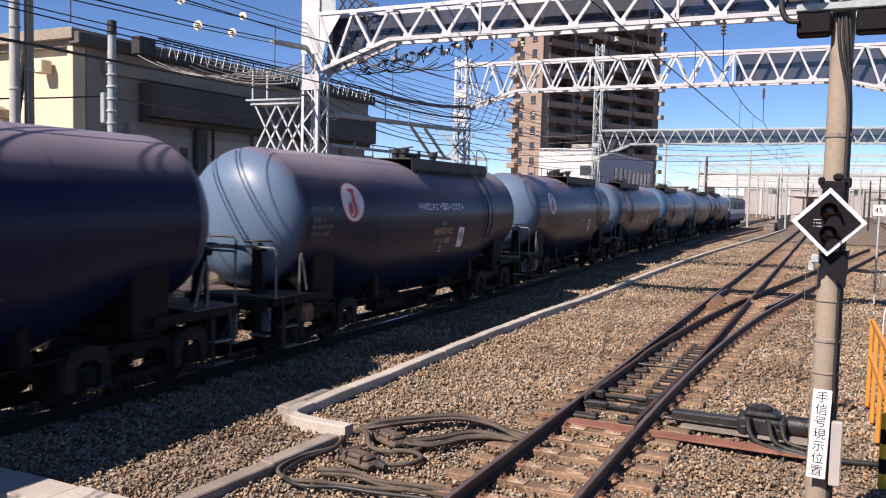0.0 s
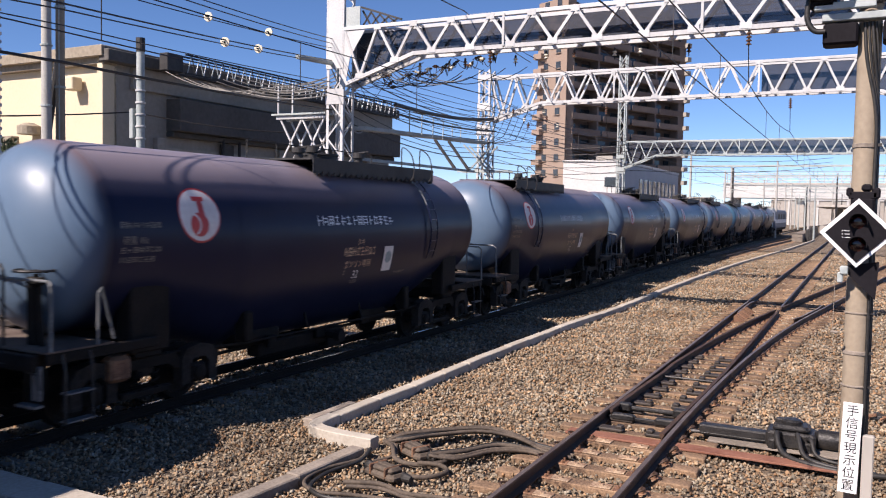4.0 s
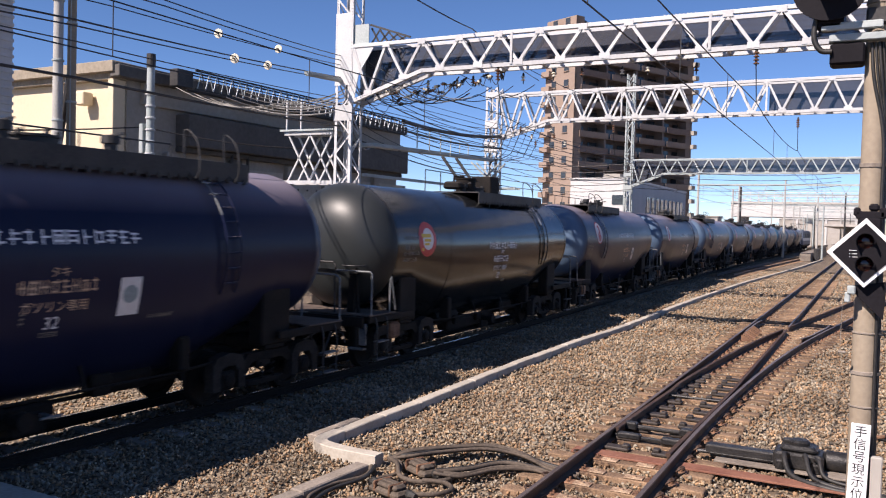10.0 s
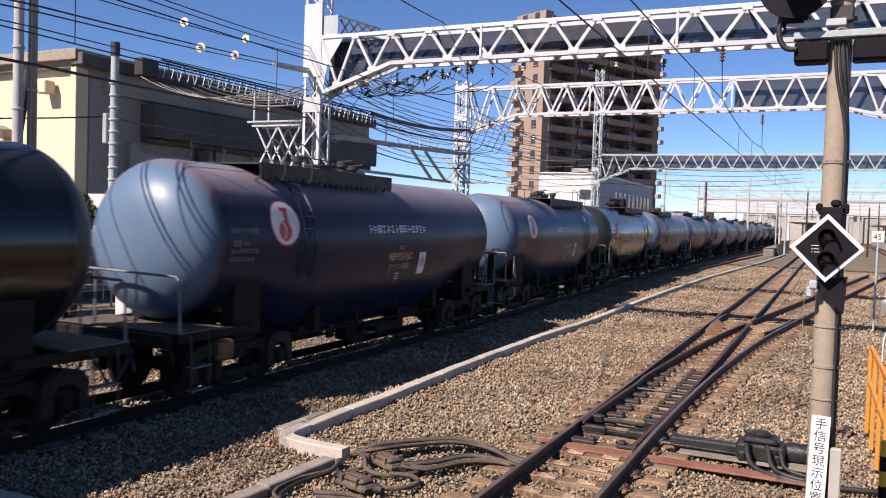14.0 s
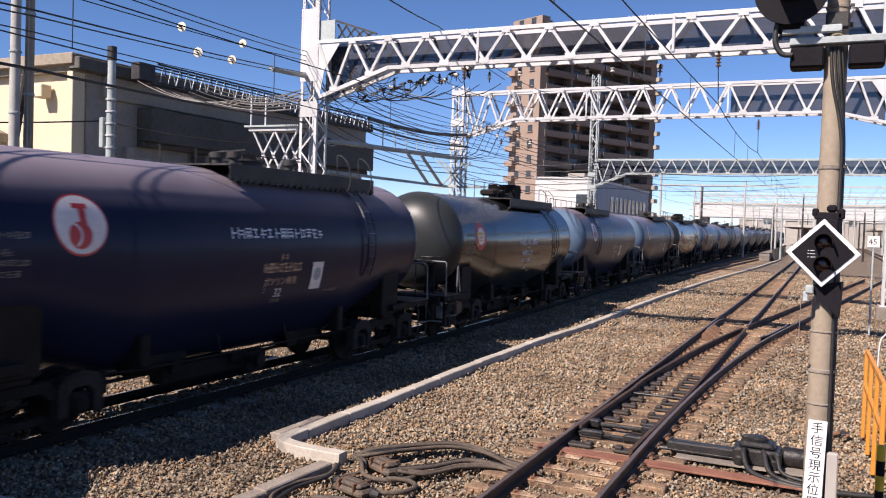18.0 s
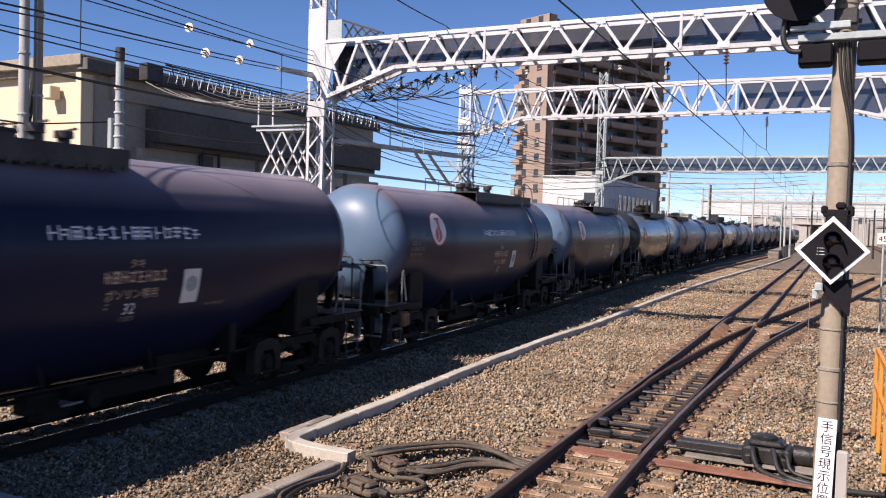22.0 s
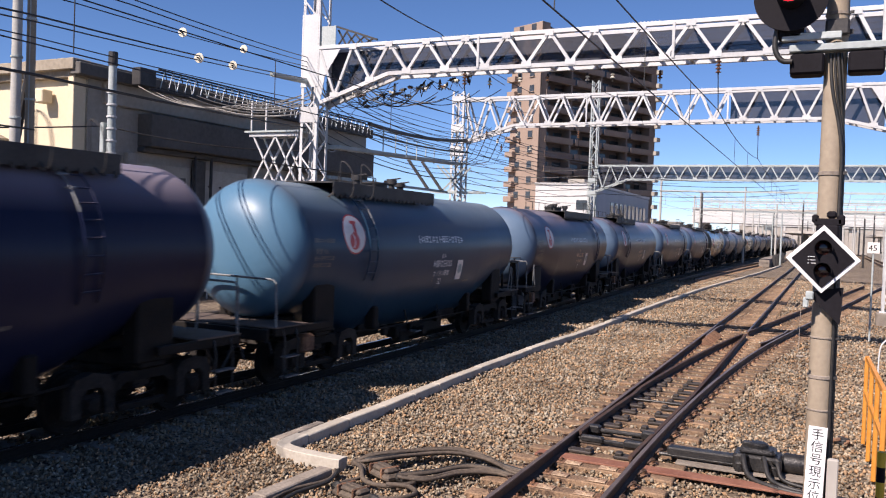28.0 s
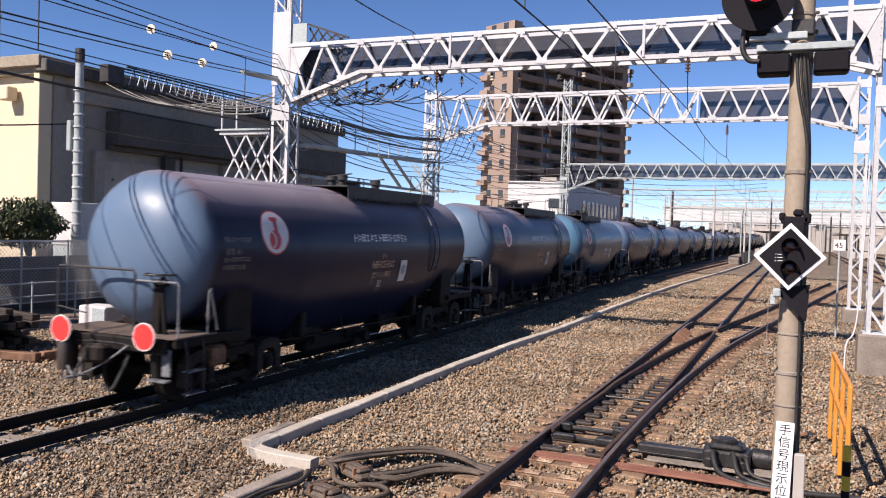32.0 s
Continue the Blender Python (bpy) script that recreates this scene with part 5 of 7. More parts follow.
def shell_ring(y):
    """Radius, centre height and drop of the belly below the centre at y."""
    k = max(0.0, min(1.0, (4.5 - abs(y)) / 1.7))
    r = SHELL_R + 0.05 * k
    return r, SHELL_TOP - r, r + 0.52 * k


def on_shell(y, z, out=0.004, s=1):
    """A point on the tank's side at y; heights run along its curve above the middle."""
    r, zc, low = shell_ring(y)
    if z < zc:
        w = math.asin(max(-1, (z - zc) / low))
        return Vector((s * (r + out) * math.cos(w), y, zc + (low + out) * math.sin(w)))
    w = math.asin(max(-1, min(1, (2.75 - zc) / r))) + (z - 2.75) / r
    return Vector((s * (r + out) * math.cos(w), y, zc + (r + out) * math.sin(w)))


def shell_loop(y, out, seg=56):
    r, zc, low = shell_ring(y)
    return [((r + out) * math.cos(w), y, zc + ((r if math.sin(w) > 0 else low) + out) * math.sin(w)) for w in (2 * math.pi * j / seg for j in range(seg))]


def shell_patch(outline, out, s=1):
    """A flat outline in (y, z) wrapped on the tank's side, cut into strips so that it follows the curve."""
    return [on_shell(y, z, out, s) for y, z in outline]


def tank_shell():
    g = Geo()
    ys = [-5.42, -5.38, -4.55, -4.45, -3.6, -2.85, -2.75, -1.2, 0.0, 1.2, 2.75, 2.85, 3.6, 4.45, 4.55, 5.38, 5.42]
    seg = 56
    vs, fs = [p for y in ys for p in shell_loop(y, 0.0, seg)], []
    for i in range(len(ys) - 1):
        fs += [(i * seg + j, i * seg + (j + 1) % seg, (i + 1) * seg + (j + 1) % seg, (i + 1) * seg + j) for j in range(seg)]
    return g.add(vs, fs)


def tank_end(s):
    g = Geo()
    r0, zc, low = shell_ring(5.42)
    prof = []
    for k in range(13):
        u = k / 12
        w = u * math.pi / 2
        r = r0 * math.cos(w) ** 0.72 if k < 12 else 0.0
        prof.append((r, s * (5.42 + 0.74 * math.sin(w) ** 1.25)))
    return g.lathe(prof, 56, "y", (0, 0, zc))


def arc_bar(y, w0, w1, out, r, mat_seg=6):
    """Points hugging the tank from angle w0 to w1."""
    rr, zc, low = shell_ring(y)
    return [((rr + out) * math.cos(math.radians(w)), y, zc + (rr + out) * math.sin(math.radians(w))) for w in np.linspace(w0, w1, 14)]


def decal_bars(rows, s, seed):
    """Rows of short bars for small writing that cannot be read or is a name or number."""
    g = Geo()
    rng = random.Random(seed)
    for y0, y1, z, h, n in rows:
        w = (y1 - y0) / n
        for k in range(n):
            a, b = y0 + k * w + w * 0.08, y0 + (k + 1) * w - w * 0.08
            bars = rng.choice(((0.9, 0.45, 0.0), (0.75, 0.35), (0.95, 0.6, 0.2), (0.5,), (0.85, 0.1)))
            for u in bars:
                c, d = a + rng.choice((0, 0, 0.18)) * w, b - rng.choice((0, 0, 0.2)) * w
                g.face(shell_patch([(c, z + h * u * 0.87), (d, z + h * u * 0.87), (d, z + h * (u * 0.87 + 0.13)), (c, z + h * (u * 0.87 + 0.13))], 0.006, s))
            for m in rng.choice(((0.42,), (0.0, 0.84), (0.12, 0.7), (0.3,), (0.05, 0.45, 0.84))):
                c = a + (b - a) * m
                lo, hi = rng.choice(((0, 1), (0, 1), (0.1, 0.9), (0, 0.7)))
                g.face(shell_patch([(c, z + h * lo), (c + w * 0.12, z + h * lo), (c + w * 0.12, z + h * hi), (c, z + h * hi)], 0.0055, s))
    return g


def wrapped_letters(body, size, y0, z0, s):
    vs, fs = line_letters(body, size)
    return Geo().add([on_shell(y0 + x * s, z0 + y, 0.007, s) for x, y, z in vs], fs)


def ring_patch(y, z, r0, r1, out, s, n=40, squash=1.0):
    """A disc or ring wrapped on the side."""
    g = Geo()
    steps = max(2, int((r1 - r0) / 0.06))
    for k in range(n):
        a, b = 2 * math.pi * k / n, 2 * math.pi * (k + 1) / n
        for i in range(steps):
            p, q = r0 + (r1 - r0) * i / steps, r0 + (r1 - r0) * (i + 1) / steps
            g.face([on_shell(y + p * math.cos(a) * squash, z + p * math.sin(a), out, s), on_shell(y + q * math.cos(a) * squash, z + q * math.sin(a), out, s), on_shell(y + q * math.cos(b) * squash, z + q * math.sin(b), out, s), on_shell(y + p * math.cos(b) * squash, z + p * math.sin(b), out, s)])
    return g


def bogie(parent, y, wheel_mesh):
    b = part("bogie", Geo().box((0, 0, 0.62), (1.9, 0.34, 0.2), bevel=0.03).lathe([(0.32, 0.70), (0.32, 0.80)], 20).box((0, 0, 0.5), (1.2, 0.5, 0.1), bevel=0.02), BOGIE, parent, at=pose(0, y, 0))
    arch = [(-0.36, 0.30), (-0.36, 0.68), (-0.27, 0.82), (0.0, 0.88), (0.27, 0.82), (0.36, 0.68), (0.36, 0.30), (0.2, 0.30), (0.2, 0.58), (0.12, 0.67), (-0.12, 0.67), (-0.2, 0.58), (-0.2, 0.30)]
    beam = [(-0.68, 0.56), (-0.5, 0.80), (0.5, 0.80), (0.68, 0.56), (0.5, 0.56), (0.36, 0.66), (-0.36, 0.66), (-0.5, 0.56)]

    def plate(out, y, x0, x1):
        n = len(out)
        return Geo().add([(x, y + a, z) for x in (x0, x1) for a, z in out], [tuple(range(n)), tuple(range(2 * n - 1, n - 1, -1))] + [(i, (i + 1) % n, n + (i + 1) % n, n + i) for i in range(n)])

    for s in (-1, 1):
        part("side_frame", plate(beam, 0, s * 0.86, s * 1.02).box((s * 0.93, 0, 0.30), (0.12, 0.9, 0.1), bevel=0.02), GRIME, b)
        for dy in (-0.15, 0.15):
            coil = [(s * 0.94 + 0.06 * math.cos(w), dy + 0.06 * math.sin(w), 0.36 + 0.0165 * w) for w in np.linspace(0, 18, 37)]
            part("spring", Geo().tube(coil, 0.017, 5), GRIME, b)
        for a in (-0.95, 0.95):
            part("pedestal", plate(arch, a, s * 0.88, s * 1.06), BOGIE, b)
            part("axle_box", Geo().box((s * 0.99, a, 0.44), (0.12, 0.34, 0.30), bevel=0.05).lathe([(0.11, 0.0), (0.11, 0.03), (0.06, 0.05)] if s > 0 else [(0.06, -0.05), (0.11, -0.03), (0.11, 0.0)], 14, "x", (s * 1.05, a, 0.44)), GRIME, b)
    for a in (-0.95, 0.95):
        part("wheelset", wheel_mesh, BOGIE, b, at=pose(0, a, 0.43))
    return b


def wheel_mesh():
    g = Geo().tube([(-1.0, 0, 0), (1.0, 0, 0)], 0.07, 12)
    for s in (-1, 1):
        prof = [(0.07, -0.09), (0.12, -0.09), (0.14, -0.03), (0.34, -0.02), (0.36, -0.065), (0.425, -0.065), (0.43, 0.03), (0.455, 0.045), (0.455, 0.065), (0.36, 0.065), (0.34, 0.03), (0.14, 0.02), (0.12, 0.08), (0.07, 0.08)]
        g.lathe([(r, s * -h + s * 0.0) for r, h in prof][::s], 28, "x", (s * 0.566, 0, 0))
        for k in range(3):
            w = 2 * math.pi * k / 3
            g.lathe([(0.03, -0.03), (0.03, 0.03)], 8, "x", (s * 0.566, 0.25 * math.cos(w), 0.25 * math.sin(w)))
    return g.mesh("wheelset", GRIME, 40)


def tank_wagon(label, body, end, flip, livery, wheels):
    """A frameless bogie tank wagon; flip sets the ladder end towards the rear."""
    t = thing("tank_wagon", pose(0, 0, 0), label, "tank wagon", "tank train")
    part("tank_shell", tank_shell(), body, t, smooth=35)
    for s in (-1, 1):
        part("tank_end", tank_end(s), end, t, "dished tank end with sunlight painted in", smooth=60)
    for y in (-5.36, -3.0, 0.0, 3.0, 5.36):
        g = Geo()
        loops = [shell_loop(y - 0.016, 0.006), shell_loop(y + 0.016, 0.006)]
        g.add(loops[0] + loops[1], [(j, (j + 1) % 56, 56 + (j + 1) % 56, 56 + j) for j in range(56)])
        part("weld_band", g, body, t, smooth=40)
    f = -1 if flip else 1
    # walkway on top with skirts, toe boards, folded rails, dome and valves
    wy0, wy1 = (-0.6, 4.1)
    Y = lambda a: f * a
    deck = Geo().box((0, Y((wy0 + wy1) / 2), 3.82), (1.82, wy1 - wy0, 0.03))
    for s in (-1, 1):
        deck.box((s * 0.905, Y((wy0 + wy1) / 2), 3.69), (0.02, wy1 - wy0, 0.27))
    part("walkway", deck, DARKSTEEL, t, "dark steel chequer-plate walkway")
    for s in (-1, 1):
        for k in range(7):
            y = wy0 + 0.2 + k * 0.75
            part("walkway_bracket", Geo().bar((s * 0.89, Y(y), 3.6), (s * 0.78, Y(y), 3.50), 0.03, 0.03), DARKSTEEL, t)
        slats = Geo()
        for k in range(24):
            y = wy0 + 0.1 + k * (wy1 - wy0 - 0.2) / 23
            slats.box((s * 0.925, Y(y), 3.56), (0.02, 0.06, 0.08))
        part("toe_board", slats, DARKSTEEL, t, kind="stuff")
    high = 4.42 if livery == "k" else 4.2
    rail_bars = Geo().tube([(-0.72, Y(wy0 + 0.1), high), (-0.72, Y(wy1 - 0.1), high)], 0.014, 5)
    for k in range(6):
        y = wy0 + 0.1 + k * (wy1 - wy0 - 0.2) / 5
        rail_bars.tube([(-0.72, Y(y), 3.84), (-0.72, Y(y), high)], 0.014, 5)
    part("walkway_rail", rail_bars, DARKSTEEL, t)
    if livery == "k":
        part("relief_housing", Geo().box((0.1, Y(1.62), 4.1), (0.62, 0.62, 0.5), bevel=0.03), GRIME, t, "black box housing on the walkway")
        part("vent_drum", Geo().lathe([(0.0, 3.82), (0.27, 3.82), (0.27, 4.18), (0.29, 4.19), (0.29, 4.23), (0.0, 4.25)], 18, "z", (0.15, Y(0.2), 0)), GRIME, t, smooth=40)
        part("valve_body", Geo().box((0.1, Y(-0.42), 4.0), (0.5, 0.34, 0.2), bevel=0.05).tube([(0.1, Y(-0.42), 4.0), (0.1, Y(-0.42), 4.24), (0.3, Y(-0.2), 4.24)], 0.035, 6), GRIME, t)
    part("manhole", Geo().lathe([(0.34, 3.74), (0.34, 3.96), (0.37, 3.97), (0.37, 4.0), (0.0, 4.03)], 24, "z", (0, Y(0.9), 0)), DARKSTEEL, t, smooth=40)
    for k in range(6):
        w = 2 * math.pi * k / 6
        part("manhole_bolt", Geo().lathe([(0.03, 3.95), (0.03, 4.06)], 8, "z", (0.33 * math.cos(w), Y(0.9) + 0.33 * math.sin(w), 0)), DARKSTEEL, t)
    for y, h in ((-0.1, 0.16), (0.35, 0.22), (2.0, 0.2)):
        part("valve", Geo().lathe([(0.09, 3.8), (0.09, 3.86 + h * 0.6), (0.13, 3.87 + h * 0.6), (0.13, 3.9 + h), (0.0, 3.92 + h)], 14, "z", (0.2, Y(y), 0)), DARKSTEEL, t)
        part("valve_lever", Geo().bar((0.2, Y(y), 3.9 + h), (0.45, Y(y), 3.93 + h), 0.03, 0.03), DARKSTEEL, t)
    # ladder down one side; sunlight on its upper part is painted in pale
    for y, mat, low in ((3.1, RAILPIPE, 24), (3.1, body, -25), (3.42, body, -25)):
        part("ladder_rail", Geo().tube(arc_bar(Y(y), 50 if low > 0 or y > 3.2 else 24, low, 0.075, 0.02), 0.017, 6), mat, t)
    for w in np.linspace(48, -18, 8):
        a = arc_bar(Y(3.1), w, w, 0.075, 0)[0]
        b = arc_bar(Y(3.42), w, w, 0.075, 0)[0]
        if w > 30:
            a2 = Vector(a).lerp(Vector(b), -0.25)
            part("ladder_rung", Geo().tube([a2, Vector(a).lerp(Vector(b), 0.3)], 0.016, 6), RAILPIPE, t)
        part("ladder_rung", Geo().tube([a, b], 0.012, 6), body, t)
    for y in (2.83, 3.66):
        loop = smooth_line([(0.80, Y(y), 3.80), (0.79, Y(y), 4.0), (0.80, Y(y), 4.26), (0.94, Y(y), 4.21), (1.06, Y(y), 4.06), (1.11, Y(y), 3.80), (1.09, Y(y), 3.62), (1.01, Y(y), 3.54), (0.93, Y(y), 3.6)], 3)
        part("ladder_hoop", Geo().tube(loop, 0.014, 6, closed=True), DARKSTEEL, t)
    # saddles, end frames, decks
    for s in (-1, 1):
        y = s * 4.62
        for q in (-1, 1):
            part("saddle", Geo().box((q * 0.98, y, 1.40), (0.30, 0.72, 1.0), bevel=0.03), GRIME, t)
        part("bolster", Geo().box((0, y, 0.92), (2.2, 0.5, 0.2), bevel=0.03), GRIME, t)
        part("centre_sill", Geo().box((0, s * 5.35, 0.98), (0.5, 2.0, 0.3), bevel=0.02), GRIME, t)
        for q in (-1, 1):
            part("side_sill", Geo().box((q * 1.2, s * 5.45, 1.06), (0.08, 1.75, 0.14), bevel=0.015), GRIME, t)
            for a in (6.12, 5.72):
                part("step_rail", Geo().tube([(q * 1.24, s * a, 1.1), (q * 1.29, s * a, 0.9), (q * 1.29, s * a, 0.24)], 0.016, 6), DARKSTEEL, t)
            for z in (0.27, 0.62):
                part("step_tread", Geo().box((q * 1.27, s * 5.92, z), (0.14, 0.40, 0.02)), RAILPIPE, t)
            part("air_hose", Geo().tube(smooth_line([(q * 0.42, s * 6.42, 0.85), (q * 0.44, s * 6.6, 0.6), (q * 0.40, s * 6.75, 0.36), (q * 0.3, s * 6.8, 0.45)], 4), 0.025, 6), RUBBER, t)
        part("deck", Geo().box((0, s * 5.85, 1.145), (2.5, 1.0, 0.025)), DECK, t)
        part("end_beam", Geo().box((0, s * 6.42, 1.02), (2.3, 0.09, 0.2), bevel=0.012), GRIME, t)
        part("coupler", Geo().box((0, s * 6.45, 0.88), (0.24, 0.32, 0.22), bevel=0.04).box((0.06, s * 6.68, 0.88), (0.26, 0.2, 0.30), bevel=0.06).box((-0.1, s * 6.66, 0.88), (0.12, 0.22, 0.26), bevel=0.04), GRIME, t)
        part("uncoupling_lever", Geo().tube([(-1.2, s * 6.44, 0.95), (-0.3, s * 6.46, 1.02), (0.3, s * 6.46, 1.02), (1.2, s * 6.44, 0.9), (1.25, s * 6.44, 0.72)], 0.014, 6), DARKSTEEL, t)
        bogie(t, s * 4.55, wheels)
        # end rails
        big = s * f < 0
        far = [(-1.22, s * 6.3, 1.15), (-1.22, s * 6.3, 2.1), (-1.18, s * 6.3, 2.16), (0.34, s * 6.3, 2.16), (0.39, s * 6.3, 2.1), (0.39, s * 6.3, 1.15)]
        if not big:
            part("end_rail", Geo().tube([(-1.22, s * 6.3, 1.15), (-1.22, s * 6.3, 1.98), (-1.17, s * 6.3, 2.03), (1.12, s * 6.3, 1.98), (1.2, s * 6.3, 1.92), (1.22, s * 6.3, 1.15)], 0.02, 8), RAILPIPE, t)
            for x in (-0.5, 0.35):
                part("rail_post", Geo().tube([(x, s * 6.3, 1.15), (x, s * 6.3, 2.0)], 0.018, 6), RAILPIPE, t)
            continue
        part("end_rail", Geo().tube(far, 0.02, 8), DARKSTEEL, t)
        part("rail_post", Geo().tube([(-0.59, s * 6.3, 1.15), (-0.59, s * 6.3, 2.16)], 0.018, 8), DARKSTEEL, t)
        part("end_rail", Geo().tube([(-0.59, s * 6.3, 1.42), (-1.22, s * 6.3, 1.5)], 0.014, 6), DARKSTEEL, t)
        near = [(1.24, s * 6.28, 1.15), (1.24, s * 6.28, 1.95), (1.2, s * 6.28, 2.0), (0.39, s * 6.28, 2.0)]
        part("end_rail", Geo().tube(near, 0.02, 8), RAILPIPE, t)
        part("grab_rail", Geo().tube([(1.26, s * 5.62, 1.15), (1.27, s * 5.62, 1.82), (1.26, s * 5.56, 1.88), (1.25, s * 5.36, 1.2)], 0.017, 6), RAILPIPE, t)
        if big:
            part("hose_case", Geo().lathe([(0.0, 0.52), (0.1, 0.54), (0.115, 0.62), (0.115, 0.96), (0.08, 1.04), (0.0, 1.05)], 14, "z", (-0.78, s * 6.55, 0)), BROWNBOX, t, "brown drum beside the coupler", smooth=40)
            part("step_plate", Geo().box((1.12, s * 6.38, 0.78), (0.16, 0.04, 0.42), bevel=0.01).box((1.0, s * 6.4, 0.5), (0.36, 0.12, 0.03)), RAILPIPE, t)
            part("brake_hose", Geo().tube(smooth_line([(0.45, s * 6.5, 1.0), (0.2, s * 6.62, 0.78), (-0.2, s * 6.66, 0.56), (-0.55, s * 6.62, 0.5), (-0.75, s * 6.55, 0.7)], 5), 0.016, 8), RAILPIPE, t)
            part("draft_gear", Geo().box((-0.35, s * 6.3, 0.82), (0.5, 0.3, 0.34), bevel=0.04).box((-0.9, s * 6.32, 0.7), (0.22, 0.2, 0.4), bevel=0.03), BOGIE, t)
            part("brake_stand", Geo().bar((0.84, s * 6.05, 0.6), (0.76, s * 6.12, 2.06), 0.05, 0.05).bar((0.56, s * 6.0, 0.6), (0.70, s * 6.1, 2.0), 0.14, 0.10).box((0.75, s * 6.12, 1.97), (0.26, 0.12, 0.1), bevel=0.02), GRIME, t)
            ring = [(0.72 + 0.23 * math.cos(w), s * 6.12 + 0.23 * math.sin(w), 2.10) for w in np.linspace(0, 2 * math.pi, 25)[:-1]]
            wheel = Geo().tube(ring, 0.018, 6, closed=True)
            for k in range(4):
                w = k * math.pi / 2 + 0.4
                wheel.bar((0.72, s * 6.12, 2.1), (0.72 + 0.22 * math.cos(w), s * 6.12 + 0.22 * math.sin(w), 2.1), 0.025, 0.015)
            part("brake_wheel", wheel, DARKSTEEL, t, "hand brake wheel on a stand")
            part("brake_chain_case", Geo().box((0.8, s * 6.2, 0.75), (0.16, 0.2, 0.7), bevel=0.03), GRIME, t)
    # gear under the middle
    part("brake_cylinder", Geo().lathe([(0.0, -0.55), (0.2, -0.55), (0.21, 0.35), (0.1, 0.45), (0.05, 0.75)], 18, "y", (0.5, Y(2.0), 0.7)), GRIME, t, smooth=40)
    part("air_reservoir", Geo().lathe([(0.0, -0.62), (0.15, -0.58), (0.17, -0.5), (0.17, 0.5), (0.15, 0.58), (0.0, 0.62)], 18, "y", (0.6, Y(-1.9), 0.72)), GRIME, t, smooth=40)
    part("discharge_pipe", Geo().tube([(0, Y(0.1), 0.8), (0, Y(0.1), 0.5), (1.05, Y(0.1), 0.5)], 0.07, 10).lathe([(0.12, 1.0), (0.12, 1.12)], 12, "x", (0, Y(0.1), 0.5)), GRIME, t)
    part("hand_valve", Geo().tube([(0.9, Y(0.45), 0.5), (1.1, Y(0.45), 0.5)], 0.03, 6).tube([(1.1, Y(0.3), 0.5), (1.1, Y(0.6), 0.5)], 0.018, 6), RAILPIPE, t)
    part("brake_pipe", Geo().tube([(0.95, -4.2, 0.8), (1.0, -2.5, 0.72), (1.0, 2.5, 0.72), (0.95, 4.2, 0.8)], 0.02, 6), GRIME, t)
    for y in (-2.6, -0.8, 1.0, 2.8):
        part("hanger", Geo().bar((1.0, y, 0.72), (0.8, y, 1.35), 0.04, 0.02), GRIME, t)
    for y in (-2.55, 2.6):
        part("tank_bracket", Geo().box((1.0, y, 1.0), (0.25, 0.2, 0.5), bevel=0.03), GRIME, t)
    # dark boxes added below the belly to block the sunlit ballast behind
    for q in (-1, 1):
        part("valve_tray", Geo().box((q * 0.55, Y(-0.5), 0.46), (0.3, 2.6, 0.26), bevel=0.03).box((q * 0.62, Y(0.4), 0.36), (0.24, 0.5, 0.3), bevel=0.04), GRIME, t)
    # brake rigging slung low along both sides
    rng = random.Random(21)
    for q in (-1, 1):
        part("rigging_rod", Geo().bar((q * 0.55, -3.4, 0.52), (q * 0.5, 3.3, 0.54), 0.04, 0.05), GRIME, t)
        for k in range(5):
            y = -2.9 + 1.4 * k + rng.uniform(-0.25, 0.25)
            part("rigging_bracket", Geo().box((q * (0.72 + 0.15 * rng.random()), y, 0.62 + rng.uniform(-0.06, 0.08)), (0.1, rng.uniform(0.08, 0.34), rng.uniform(0.16, 0.34)), bevel=0.02), GRIME, t)
    # side gear box by the bogie, its rust colour standing in for a sunlit spot
    part("load_valve", Geo().box((1.05, -5.15, 0.75), (0.25, 0.35, 0.35), bevel=0.05), PLATE, t)
    # livery on both sides
    for s in (1, -1):
        o = (lambda y: y - 0.16) if s > 0 else (lambda y: 0.16 - y)
        if livery == "j":
            part("emblem_ring", ring_patch(o(-3.7), 2.81, 0.0, 0.415, 0.004, s, squash=0.98), RED, t)
            em = part("emblem_disc", ring_patch(o(-3.7), 2.81, 0.0, 0.385, 0.007, s), CREAM_DISC, t, "white disc with a red emblem")
            g = Geo()
            for a, b, c, d in ((-0.10, 0.13, 0.20, 0.27), (-0.02, 0.085, -0.06, 0.2)):
                for k in range(4):
                    z0, z1 = 2.81 + c + (d - c) * k / 4, 2.81 + c + (d - c) * (k + 1) / 4
                    g.face(shell_patch([(o(-3.7 + a), z0), (o(-3.7 + b), z0), (o(-3.7 + b), z1), (o(-3.7 + a), z1)], 0.010, s))
            part("emblem_stroke", g, RED, em)
            part("emblem_ball", ring_patch(o(-3.73), 2.66, 0.0, 0.175, 0.011, s, 28), RED, em)
            arc = Geo()
            for k in range(8):
                w0, w1 = math.radians(-60 + 17 * k), math.radians(-60 + 17 * (k + 1))
                q = [(-3.87 + r * math.cos(w), 2.66 + r * math.sin(w)) for r, w in ((0.14, w0), (0.17, w0), (0.17, w1), (0.14, w1))]
                arc.face(shell_patch([(o(a), z) for a, z in q], 0.014, s))
            part("emblem_gap", arc, CREAM_DISC, em)
        else:
            part("emblem_ring", ring_patch(o(-3.97), 2.64, 0.0, 0.385, 0.004, s), RED, t)
            em = part("emblem_disc", ring_patch(o(-3.95), 2.64, 0.0, 0.24, 0.007, s), CREAM_DISC, t, "white disc in a red ring with a yellow emblem")
            g = Geo()
